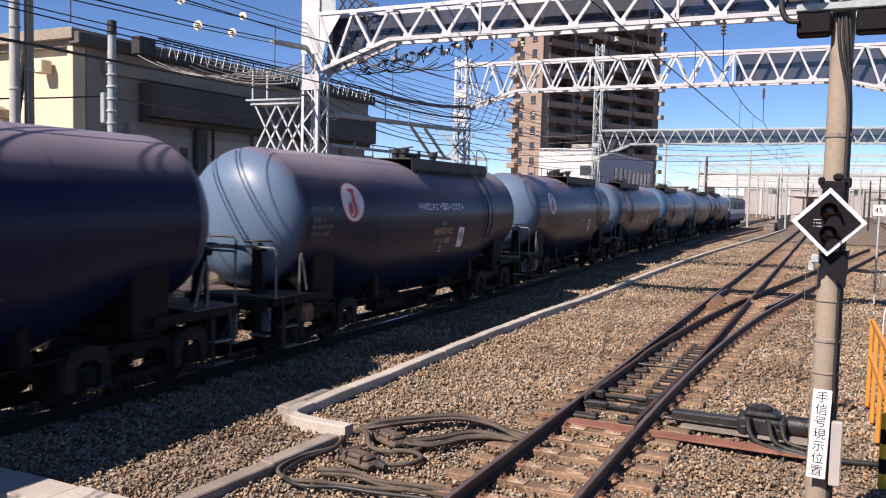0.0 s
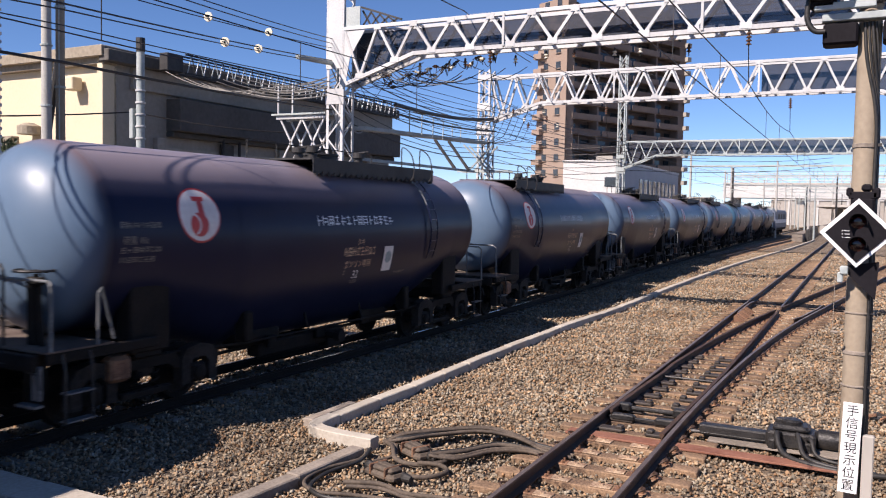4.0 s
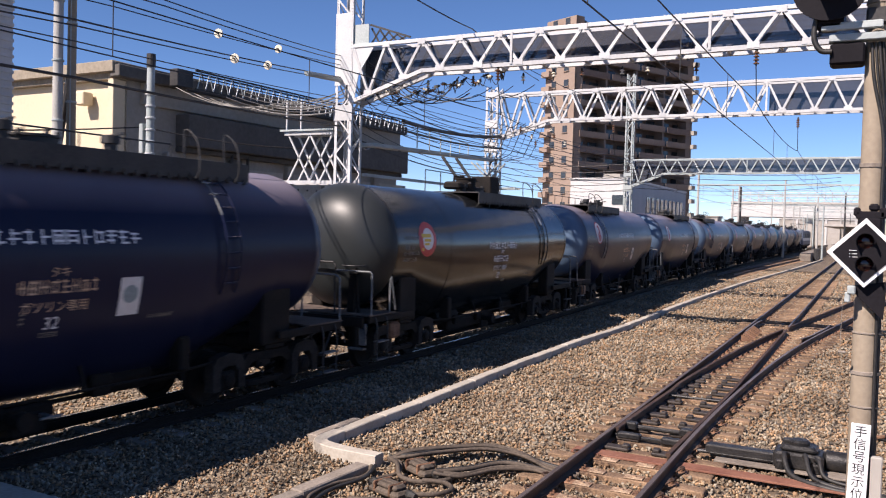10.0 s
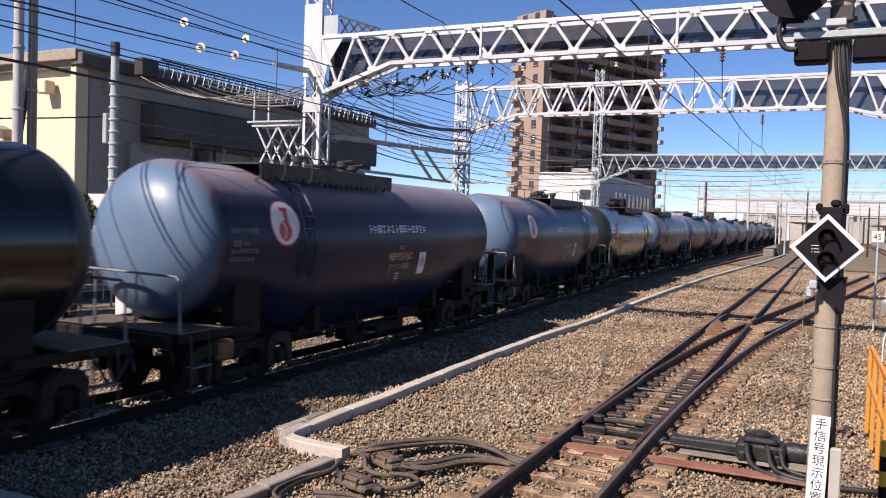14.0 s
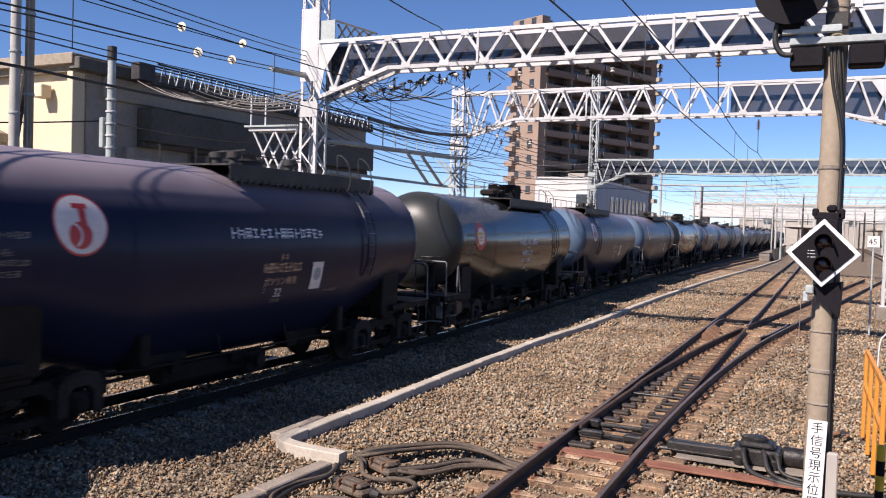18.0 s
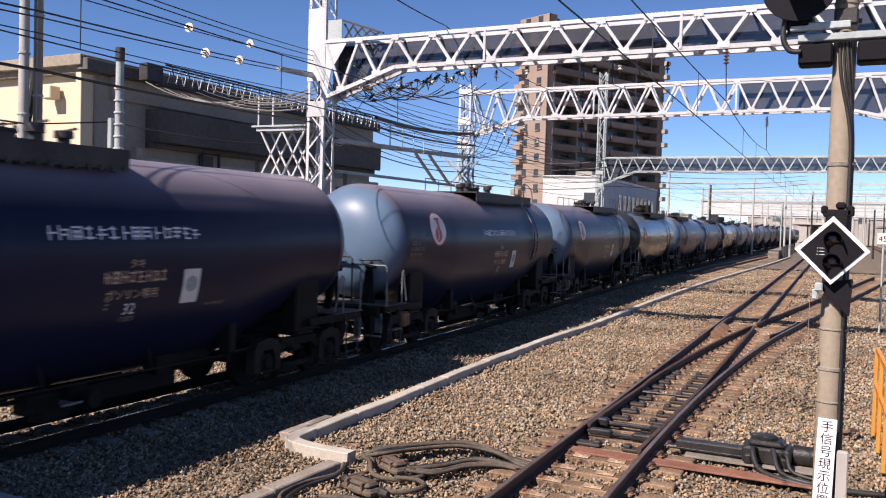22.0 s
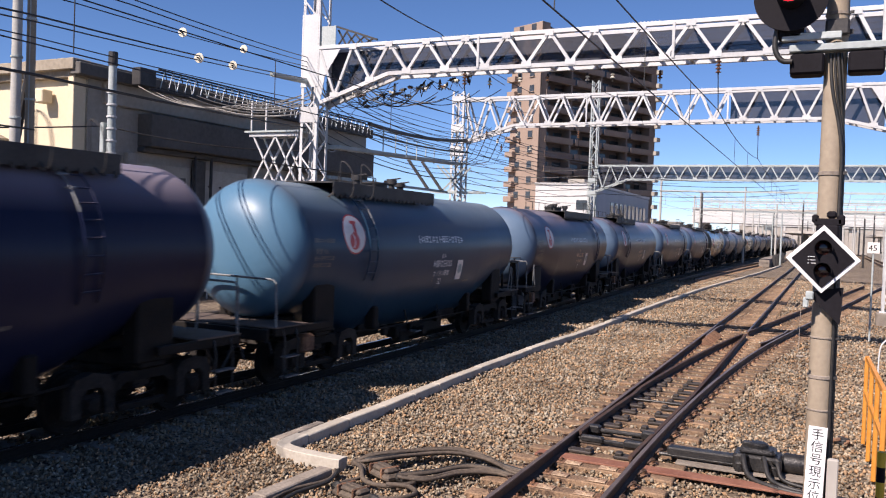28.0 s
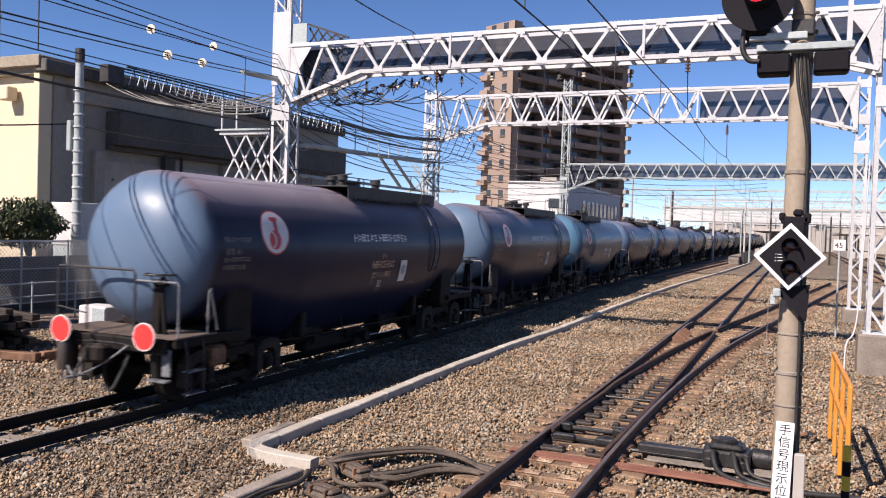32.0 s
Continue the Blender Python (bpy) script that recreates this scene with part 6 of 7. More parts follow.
            for a, b, c, d in ((-0.28, 0.20, 0.03, 0.11), (-0.14, 0.18, -0.06, 0.0), (-0.14, 0.12, -0.14, -0.09), (-0.26, -0.16, -0.26, 0.1)):
                g.face(shell_patch([(o(-4.0 + a * 0.85), 2.64 + c), (o(-4.0 + b * 0.85), 2.64 + c), (o(-4.0 + b * 0.85), 2.64 + d), (o(-4.0 + a * 0.85), 2.64 + d)], 0.011, s))
            part("emblem_stroke", g, YELLOW_DECAL, em)
        sh = 0.22 if livery == "j" else 0.08
        m = lambda a, b: (a - sh, b - sh) if s > 0 else (sh - b, sh - a)
        j = livery == "j"
        tone = ORANGE_LETTER if j and body is not BLUE else LETTER
        part("name_line", decal_bars([(*m(-0.86, 1.79), 2.61, 0.18, 14) if j else (*m(-0.79, 1.17), 2.36, 0.19, 10)], s, 11), LETTER, t, "white line of small lettering", kind="stuff")
        k0 = 0.0 if j else -0.46
        part("number_line", decal_bars([(*m(0.02 + k0, 1.15 + k0 * 1.2), 2.03, 0.17, 8 if j else 5)], s, 12), tone, t, kind="stuff")
        if s > 0:
            part("class_lettering", wrapped_letters("タキ", 0.14, 0.44 + k0 - sh, 2.24, 1), tone, t)
            part("cargo_lettering", wrapped_letters("ガソリン専用", 0.155, 0.08 + k0 - sh, 1.82, 1), tone, t)
            part("load_lettering", wrapped_letters("32", 0.22, 0.42 + k0 - sh, 1.60, 1), LETTER, t)
            part("load_lettering", wrapped_letters("荷重 45t" if j else "荷重 43t", 0.12, -5.05 - sh, 2.42, 1), DIM, t)
        for k, (a, b, z, h, n) in enumerate(((-5.08, -4.38, 2.62, 0.09, 7), (-5.08, -4.38, 2.30, 0.08, 7), (-5.08, -4.48, 2.17, 0.08, 6), (0.1, 0.17, 1.66, 0.16, 1), (0.4, 0.65, 1.50, 0.07, 3), (2.0, 2.45, 1.6, 0.06, 5))):
            part("small_line", decal_bars([(*m(a, b), z, h, n)], s, 13 + k), DIM, t, kind="stuff")
        if livery == "j":
            a, b = m(1.46, 1.8)
            card = Geo()
            for k in range(4):
                z0, z1 = 1.68 + 0.125 * k, 1.68 + 0.125 * (k + 1)
                card.face(shell_patch([(a, z0), (b, z0), (b, z1), (a, z1)], 0.012, s))
            c = part("card_plate", card, CREAM_DISC, t, "pale card plate")
            part("card_mark", ring_patch((a + b) / 2, 1.96, 0.0, 0.12, 0.016, s, 16), DULL, c)
            part("card_mark", decal_bars([(a + 0.05, b - 0.05, 1.73, 0.06, 3)], s, 15), DULL, c)
    return t


def locomotive(wheels):
    t = thing("electric_locomotive", pose(0, 0, 0), "grey and blue electric locomotive at the head of the train", "locomotive", "tank train")
    part("body", Geo().box((0, 0, 2.2), (2.85, 17.2, 2.3), bevel=0.12).box((0, 0, 3.42), (2.5, 16.2, 0.2), bevel=0.08), surf("blue_grey_paint", (0.08, 0.10, 0.14), (0.12, 0.14, 0.19), 0.5), t)
    part("stripe", Geo().box((0, 0, 2.0), (2.87, 17.0, 0.5), bevel=0.02), WHITE, t)
    part("frame", Geo().box((0, 0, 0.95), (2.7, 17.0, 0.3), bevel=0.04), GRIME, t)
    for s in (-1, 1):
        part("end_panel", Geo().box((0, s * 8.61, 1.75), (2.3, 0.05, 1.0), bevel=0.02), WHITE, t)
        for x in (-0.65, 0.65):
            part("windscreen", Geo().box((x, s * 8.61, 2.8), (1.05, 0.05, 0.7), bevel=0.02), GLASS, t)
            part("lamp", Geo().lathe([(0.11, 0.0), (0.11, 0.04)], 14, "y", (x * 1.4, s * 8.62 - (0.04 if s < 0 else 0), 1.5)), RAILPIPE, t)
        for k in range(3):
            part("side_grille", Geo().box((s * 1.43, -4 + k * 4, 2.6), (0.03, 2.2, 0.7)), DARKSTEEL, t)
        part("coupler", Geo().box((0, s * 8.8, 0.88), (0.3, 0.4, 0.28), bevel=0.05), GRIME, t)
        for a in (-0.75, 0.75):
            part("pantograph", Geo().tube([(a, s * 5.6, 3.5), (a, s * 4.7, 4.1), (a, s * 5.6, 4.6)], 0.03, 6), DARKSTEEL, t)
        part("pan_head", Geo().box((0, s * 5.6, 4.62), (1.8, 0.3, 0.05)), DARKSTEEL, t)
        for k in range(2):
            part("roof_equipment", Geo().box((0, s * (1.2 + 1.6 * k), 3.62), (1.2, 0.8, 0.3), bevel=0.05), DULL, t)
    for y in (-5.8, 0.0, 5.8):
        bogie(t, y, wheels)
    return t


WHEELS = wheel_mesh()
NAVY_LABEL = "navy-blue bogie tank wagon with a red emblem disc"
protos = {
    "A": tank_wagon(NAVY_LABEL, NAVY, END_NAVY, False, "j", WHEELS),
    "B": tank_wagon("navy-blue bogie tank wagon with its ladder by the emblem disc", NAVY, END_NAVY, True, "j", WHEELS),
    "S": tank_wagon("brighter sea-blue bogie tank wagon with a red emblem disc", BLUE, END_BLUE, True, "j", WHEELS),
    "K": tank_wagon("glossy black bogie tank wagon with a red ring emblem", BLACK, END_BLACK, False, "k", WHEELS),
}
# from the last wagon forward
ORDER = "AASABAAKBAKBABAABSAB"
train = []
seen_kind = set()
for kind in ORDER:
    w = protos[kind]
    if kind in seen_kind:
        w = copy_thing(w, pose(0, 0, 0))
    seen_kind.add(kind)
    train.append(w)
tail = train[0]
tagged(tail, "navy-blue tank wagon at the tail with two red discs")
for x in (-0.78, 0.9):
    part("disc_bracket", Geo().box((x, -6.53, 1.14), (0.05, 0.2, 0.12)), DARKSTEEL, tail)
    d = part("tail_disc", Geo().lathe([(0.0, -0.025), (0.195, -0.025), (0.205, -0.015), (0.205, 0.0), (0.0, 0.002)], 32, "y", (x, -6.62, 1.19)), [REDDISC], tail, "red tail disc with a pale rim", smooth=40)
    part("disc_rim", Geo().tube([(x + 0.205 * math.cos(w), -6.635, 1.19 + 0.205 * math.sin(w)) for w in np.linspace(0, 2 * math.pi, 33)[:-1]], 0.012, 6, closed=True), CREAM_DISC, d)
loco = locomotive(WHEELS)


TAIL = (-176.2, -165.15, -153.94, -142.67, -131.25, -119.89, -108.46, -96.98, -85.59, -74.04, -62.31, -50.37, -38.08, -25.68, -13.18, -0.51, 12.22)


def tail_place(t):
    """How far the middle of the last wagon has come along the line at t seconds."""
    i = min(max(int(t / 2), 0), len(TAIL) - 2)
    u = t / 2 - i
    b, c = TAIL[i], TAIL[i + 1]
    a = TAIL[i - 1] if i > 0 else 2 * b - c
    d = TAIL[i + 2] if i + 2 < len(TAIL) else 2 * c - b
    return 0.5 * (2 * b + (c - a) * u + (2 * a - 5 * b + 4 * c - d) * u * u + (3 * b - a - 3 * c + d) * u ** 3) + 3.86


def motions():
    times = [k * 0.5 for k in range(65)]
    spins = [k * 0.1 for k in range(321)]
    for i, w in enumerate(train + [loco]):
        rows = []
        for t in times:
            s = tail_place(t) + 13.57 * i + (2.1 if w is loco else 0.0)
            slope = (train_x(s + 4.5) - train_x(s - 4.5)) / 9.0
            rows.append((t, pose(train_x(s), s, 0, 0, 0, -math.degrees(math.atan(slope)))))
        walk(w, rows)
        wheels = [o for o in w.children_recursive if o.name.startswith("wheelset")]
        for o in wheels:
            y = o.location.y
            walk(o, [(t, pose(0, y, 0.43, -math.degrees((tail_place(t) - tail_place(0)) / 0.43))) for t in spins])


# ---- what stands beyond the train ----
def yard_building():
    """Concrete hall beside the line: cream gable, grey long side with overhanging bands."""
    b = thing("concrete_hall", pose(-28, 24, 0, 0, 0, -1.5), "large concrete railway hall with a cream gable and grey long side", "building")
    part("gable_wall", Geo().box((-12, 0.2, 4.45), (24, 0.4, 8.9)), CREAM, b, "cream rendered gable wall")
    part("corner_pier", Geo().box((-0.16, -0.05, 4.45), (0.34, 0.5, 8.9), bevel=0.02), CREAM, b)
    part("gable_cornice", Geo().box((-12, -0.1, 9.1), (24.5, 0.9, 0.45), bevel=0.02).box((-12, 0.0, 8.75), (24.2, 0.6, 0.3), bevel=0.02), ROOFCONC, b)
    part("side_wall", Geo().box((-0.2, 11.0, 4.45), (0.4, 21.4, 8.9)), GREYWALL, b, "grey concrete long wall")
    part("roof", Geo().box((-12, 10.8, 9.2), (24.6, 22.5, 0.2), bevel=0.03), DARKCONC, b)
    part("parapet", Geo().box((0.25, 10.8, 8.92), (0.6, 22.5, 0.5), bevel=0.03), DARKCONC, b)
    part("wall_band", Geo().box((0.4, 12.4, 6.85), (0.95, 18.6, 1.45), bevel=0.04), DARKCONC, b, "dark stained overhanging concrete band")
    part("wall_band", Geo().box((0.1, 11.4, 8.2), (0.3, 20.6, 0.95), bevel=0.04), GREYWALL, b)
    for k in range(9):
        part("conduit_clip", Geo().tube([(0.3, 5 + k * 2.0, 7.6), (0.45, 5.2 + k * 2.0, 7.4), (0.45, 5.9 + k * 2.0, 7.35), (0.3, 6.1 + k * 2.0, 7.55)], 0.04, 6), RUBBER, b)
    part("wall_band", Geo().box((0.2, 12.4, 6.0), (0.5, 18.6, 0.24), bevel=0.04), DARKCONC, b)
    for k in range(5):
        part("pier", Geo().box((0.12, 2.6 + k * 4.1, 2.9), (0.35, 0.5, 5.8), bevel=0.03), DARKCONC if k == 1 else GREYWALL, b)
    for k in range(5):
        y = 4.6 + k * 4.1
        d = part("door_panel", Geo().box((0.06, y, 2.75), (0.14, 3.3, 5.3)), CONCRETE, b, "grey sliding door panel")
        for j in range(4):
            part("stud", Geo().lathe([(0.05, 0), (0.05, 0.05)], 8, "x", (0.13, y - 1.2 + j * 0.8, 4.6)), DARKSTEEL, d)
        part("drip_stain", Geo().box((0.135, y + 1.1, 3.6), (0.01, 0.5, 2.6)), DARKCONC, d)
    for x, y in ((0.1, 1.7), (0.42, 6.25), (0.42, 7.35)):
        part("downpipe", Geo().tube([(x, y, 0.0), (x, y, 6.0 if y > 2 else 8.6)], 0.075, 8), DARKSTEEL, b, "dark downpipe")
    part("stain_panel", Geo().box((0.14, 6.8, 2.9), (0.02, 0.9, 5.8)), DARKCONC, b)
    part("wall_lamp", Geo().box((-1.75, -0.35, 7.85), (0.55, 0.5, 0.55), bevel=0.04), CREAM, b, "boxed wall lamp")
    part("vent_hood", Geo().lathe([(0.5, 0), (0.5, 0.35), (0.2, 0.5), (0, 0.52)], 16, "z", (-4.6, -0.4, 5.8)), ROOFCONC, b)
    part("air_conditioner", Geo().box((-5.9, -0.45, 5.4), (0.8, 0.4, 0.7), bevel=0.03), ROOFCONC, b)
    # lattice walkway along the long side near the roof
    w = thing("lattice_walkway", pose(-27.0, 22.2, 0.62, 0, 0, -1.5), "dark lattice cable bridge along the hall", "cable bridge")
    for z in (7.95, 8.75):
        for x in (0, 0.5):
            part("chord", Geo().box((x, 13.2, z), (0.07, 17.4, 0.07)), DARKSTEEL, w)
    for k in range(36):
        y = 4.6 + k * 0.48
        part("lacing", Geo().bar((0.52, y, 7.95), (0.52, y + 0.24, 8.75), 0.03, 0.04), FENCE if k % 3 else DULL, w)
        part("lacing", Geo().bar((0.52, y + 0.24, 8.75), (0.52, y + 0.48, 7.95), 0.03, 0.035), DULL if k % 2 else DARKSTEEL, w)
    part("end_box", Geo().box((0.3, 3.9, 8.3), (0.5, 0.9, 0.75), bevel=0.03), DARKSTEEL, w)
    for k in range(6):
        wire([(-26.3, 25.5 + 0.9 * k, 8.45 - 0.06 * k), (-21.4, 24.6 + 0.4 * k, 7.25 + 0.1 * k), (-15.8, 23.0, 6.75 + 0.15 * k)], 0.02, PALEWIRE, "pale slack cable from the hall to the tower", 0.22, 8)
    wire([(-30, 6, 5.2), (-26.5, 24, 6.6), (-20, 31, 6.3), (-15.6, 22.9, 6.2)], 0.03, WIRE, "thick black looping cable", 0.35, 8)


def round_pole(name, label, x, y, h, r0, r1, mat, bands=0):
    t = thing(name, pose(x, y, -0.25), label, "pole", "poles by the yard fence")
    part("shaft", Geo().lathe([(r0, 0), (r1, h), (0, h + 0.02)], 16), mat, t, smooth=40)
    for k in range(bands):
        z = h * (0.35 + 0.6 * k / max(bands, 1))
        part("band", Geo().lathe([(r0 * 0.9, z), (r0 * 0.9 + 0.02, z + 0.01), (r0 * 0.9 + 0.02, z + 0.06), (r0 * 0.9, z + 0.07)], 14), DULL, t)
    return t


def poles():
    a = round_pole("concrete_pole", "tall pale concrete pole by the yard fence", -21.9, 16.5, 12, 0.17, 0.13, GREYPOLE, 4)
    b = round_pole("steel_pole", "tall dark pole wrapped in cables by the yard fence", -21.8, 16.9, 12, 0.15, 0.12, POLECONC, 3)
    part("cable", Geo().tube([(0.14, -0.14, 0.5), (0.12, -0.14, 11.5)], 0.018, 6), DULL, b)
    part("brace", Geo().tube([(-1.1, 0.2, 4.0), (-0.1, 0, 7.4)], 0.1, 8), DARKSTEEL, b)
    c = round_pole("steel_mast", "grey steel mast with rings in front of the hall", -23.98, 22.0, 9.19, 0.175, 0.14, DULL, 0)
    for k in range(14):
        part("band", Geo().lathe([(0.165, 2.0 + k * 0.44), (0.19, 2.01 + k * 0.44), (0.19, 2.06 + k * 0.44), (0.165, 2.07 + k * 0.44)], 14), GALV, c)
    part("junction_box", Geo().box((-0.25, -0.1, 6.1), (0.2, 0.25, 1.1), bevel=0.02), DULL, c)
    part("cap", Geo().lathe([(0.165, 8.75), (0.165, 9.25)], 14), DARKSTEEL, c)
    col = thing("ribbed_tower", pose(-22.3, 13.75, -0.25), "tall white ribbed cladding slab beside the yard", "tower")
    part("core", Geo().box((0.5, -1.05, 6.7), (0.45, 4.2, 13.4)), OFFWHITE, col)
    for k in range(56):
        part("rib", Geo().box((0.5, -1.05, 1.0 + k * 0.22), (0.52, 4.26, 0.09), bevel=0.01), OFFWHITE, col)


def yard_edge():
    f = thing("mesh_fence", pose(0, 0, 0), "grey chain-link fence along the yard edge", "fence")
    ys = [6 + 1.8 * k for k in range(15)]
    for k, y in enumerate(ys):
        part("post", Geo().tube([(-22.6, y, -0.3), (-22.6, y, 2.15)], 0.035, 8), FENCE, f)
    for z in (2.1, 1.2, 0.1):
        part("rail", Geo().tube([(-22.6, ys[0], z), (-22.6, ys[-1], z)], 0.025, 6), FENCE, f)
    links = Geo()
    y = ys[0]
    while y < ys[-1] - 2:
        links.bar((-22.6, y, 0.1), (-22.6, y + 2.0, 2.1), 0.01, 0.012)
        links.bar((-22.58, y + 2.0, 0.1), (-22.58, y, 2.1), 0.01, 0.012)
        y += 0.13
    part("chain_link", links, FENCE, f, kind="stuff")
    r = thing("pipe_railing", pose(0, 0, 0), "low pipe railing in front of the fence", "railing")
    for k in range(9):
        part("post", Geo().tube([(-20.9, 8 + k * 1.6, -0.3), (-20.9, 8 + k * 1.6, 0.95)], 0.03, 8), FENCE, r)
    for z in (0.9, 0.5):
        part("rail", Geo().tube([(-20.9, 8, z), (-20.9, 20.8, z)], 0.025, 6), FENCE, r)
    s = thing("white_cabinet", pose(-25.1, 22.95, -0.25), "white equipment cabinet behind the fence", "cabinet")
    part("body", Geo().box((0, 0, 2.9), (1.5, 0.9, 1.6), bevel=0.02), OFFWHITE, s)
    part("door", Geo().box((0.0, -0.46, 2.9), (1.3, 0.02, 1.4)), OFFWHITE, s)
    part("stand", Geo().box((0, 0, 1.05), (1.3, 0.8, 2.1), bevel=0.02), DULL, s)
    # stacked old sleepers
    rng = random.Random(3)
    w = thing("yard_wall", pose(-23.4, 14, 0), "low dark stained wall behind the chain-link fence", "wall", kind="structure")
    part("wall_face", Geo().box((0, 3, 0.65), (0.3, 26, 1.8)), DARKCONC, w)
    for k in range(44):
        layer, i = divmod(k, 8)
        ob = part("old_sleeper", Geo().box((0, 0, 0), (2.3, 0.22, 0.15), bevel=0.012), BROWNBOX, at=pose(-17.6 - 2.35 * (i % 2) + rng.uniform(-0.2, 0.2), 12.4 + (i // 2) * 0.42 + layer * 0.1, -0.13 + layer * 0.17, rng.uniform(-3, 3), rng.uniform(-3, 3), rng.uniform(-8, 8)))
        tagged(ob, "dark weathered old sleeper in a stack on the ballast", "sleeper", "stack of old sleepers")
    for x, y, a in ((-15.6, 12.6, 12), (-14.9, 13.6, 80), (-16.3, 11.7, -20)):
        ob = part("loose_beam", Geo().box((0, 0, 0), (1.4, 0.2, 0.18), bevel=0.012), PLATE, at=pose(x, y, -0.12, 0, 0, a))
        tagged(ob, "rusty loose beam lying on the ballast", "beam", "loose beams")
    p = thing("signal_box_small", pose(-13.3, 12.9, -0.25), "small white trackside box on a stand", "cabinet")
    part("body", Geo().box((0, 0, 1.1), (0.75, 0.5, 0.52), bevel=0.02), OFFWHITE, p)
    part("door", Geo().box((0.19, -0.255, 1.1), (0.34, 0.015, 0.44)), DULL, p)
    part("stand", Geo().box((0, 0, 0.42), (0.3, 0.3, 0.86), bevel=0.02), OLDCONC, p)
    q = thing("track_frame", pose(-12.9, 11.9, -0.25), "small concrete frame beside the track", "frame")
    part("post", Geo().box((-0.2, 0, 0.18), (0.12, 0.2, 0.4), bevel=0.02), OLDCONC, q)
    part("post", Geo().box((0.2, 0, 0.18), (0.12, 0.2, 0.4), bevel=0.02), OLDCONC, q)
    part("lintel", Geo().box((0, 0, 0.42), (0.55, 0.22, 0.1), bevel=0.02), OLDCONC, q)


def bush(name, label, x, y, z, rx, rz, n, seed, trunk=1.2):
    t = thing(name, pose(x, y, -0.25), label, "tree", "yard shrubs")
    rng = random.Random(seed)
    g = Geo().tube(smooth_line([(0, 0, 0), (0.1, 0.05, z * 0.5), (-0.05, 0, z)], 4), [0.12 - 0.008 * k for k in range(9)], 8)
    part("trunk", g, BARK, t)
    for k in range(6):
        a = k * 1.1
        part("limb", Geo().tube([(0, 0, z * 0.55 + 0.1 * k), (rx * 0.4 * math.cos(a), rx * 0.4 * math.sin(a), z + 0.2 * k * rz * 0.3), (rx * 0.7 * math.cos(a), rx * 0.7 * math.sin(a), z + rz * 0.4)], [0.05, 0.035, 0.015], 6), BARK, t)
    vs, fs = [], []
    for k in range(n):
        a, b = rng.uniform(0, 2 * math.pi), rng.uniform(-1, 1)
        u = rng.uniform(0.45, 1.0) ** 0.5 * (0.8 + 0.25 * math.sin(3 * a) * math.cos(4 * b))
        c = Vector((rx * u * math.cos(a) * math.sqrt(1 - b * b), rx * u * math.sin(a) * math.sqrt(1 - b * b), z + rz * u * b))
        m = Euler((rng.uniform(0, 6), rng.uniform(0, 6), rng.uniform(0, 6))).to_matrix()
        w = rng.uniform(0.05, 0.1)
        i = len(vs)
        vs += [c + m @ Vector(p) for p in ((-w, 0, 0), (0, -w * 0.55, 0.02), (w, 0, 0), (0, w * 0.55, 0.02))]
        fs.append((i, i + 1, i + 2, i + 3))
    me = bpy.data.meshes.new("crown")
    me.from_pydata([tuple(v) for v in vs], [], fs)
    me.materials.append(LEAF)
    part("crown", me, LEAF, t)


def apartment_tower():
    """Brown tower block: long shaded side with balconies, narrow lit side."""
    t = thing("apartment_tower", pose(-51.0, 150, 0, 0, 0, -26), "tall brown tiled apartment tower with balconies on every floor", "tower block")
    W, D, H, F = 8.0, 36.0, 43.4, 14
    fh = 2.95
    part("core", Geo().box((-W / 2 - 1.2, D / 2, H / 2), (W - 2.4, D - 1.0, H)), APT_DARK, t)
    part("lit_wall", Geo().box((-W / 2, 0.3, H / 2), (W, 0.6, H), bevel=0.05), APT_SUNLIT, t, "narrow end wall with sunlight painted into its beige")
    part("far_wall", Geo().box((-W / 2, D - 0.3, H / 2), (W, 0.6, H)), APT, t)
    part("roof_block", Geo().box((-W / 2, D * 0.72, H + 0.9), (W * 0.8, D * 0.36, 2.0), bevel=0.05), APT, t)
    for y in (1.2, 9.0, 17.8, 26.6, 35.2):
        part("fin_wall", Geo().box((-1.2, y, H / 2), (2.4, 0.45 if y not in (1.2, 35.2) else 2.0, H)), APT, t)
    for k in range(F):
        z = 2.9 + k * fh
        for j in range(4):
            y0 = 1.6 + j * 8.7
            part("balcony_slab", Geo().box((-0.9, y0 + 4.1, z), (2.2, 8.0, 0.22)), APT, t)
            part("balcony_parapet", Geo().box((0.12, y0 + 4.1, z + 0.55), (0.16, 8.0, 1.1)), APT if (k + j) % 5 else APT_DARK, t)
            for q in range(2):
                part("window", Geo().box((-2.2, y0 + 2.1 + 4.0 * q, z + 1.25), (0.1, 2.6, 2.0)), GLASS, t)
        for x in (-2.2, -5.6):
            w = part("window", Geo().box((x, -0.02, z + 1.3), (1.2, 0.12, 1.3)), GLASS, t)
            part("sill", Geo().box((x, -0.1, z + 0.6), (1.4, 0.3, 0.12)), APT_SUNLIT, w)
        part("end_balcony", Geo().box((-W + 1.0, -0.55, z + 0.45), (2.2, 1.2, 1.1), bevel=0.04), APT_SUNLIT, t)
        part("side_rail", Geo().box((0.3, D + 0.2, z + 0.5), (1.4, 1.2, 0.9)), GREYWALL, t)


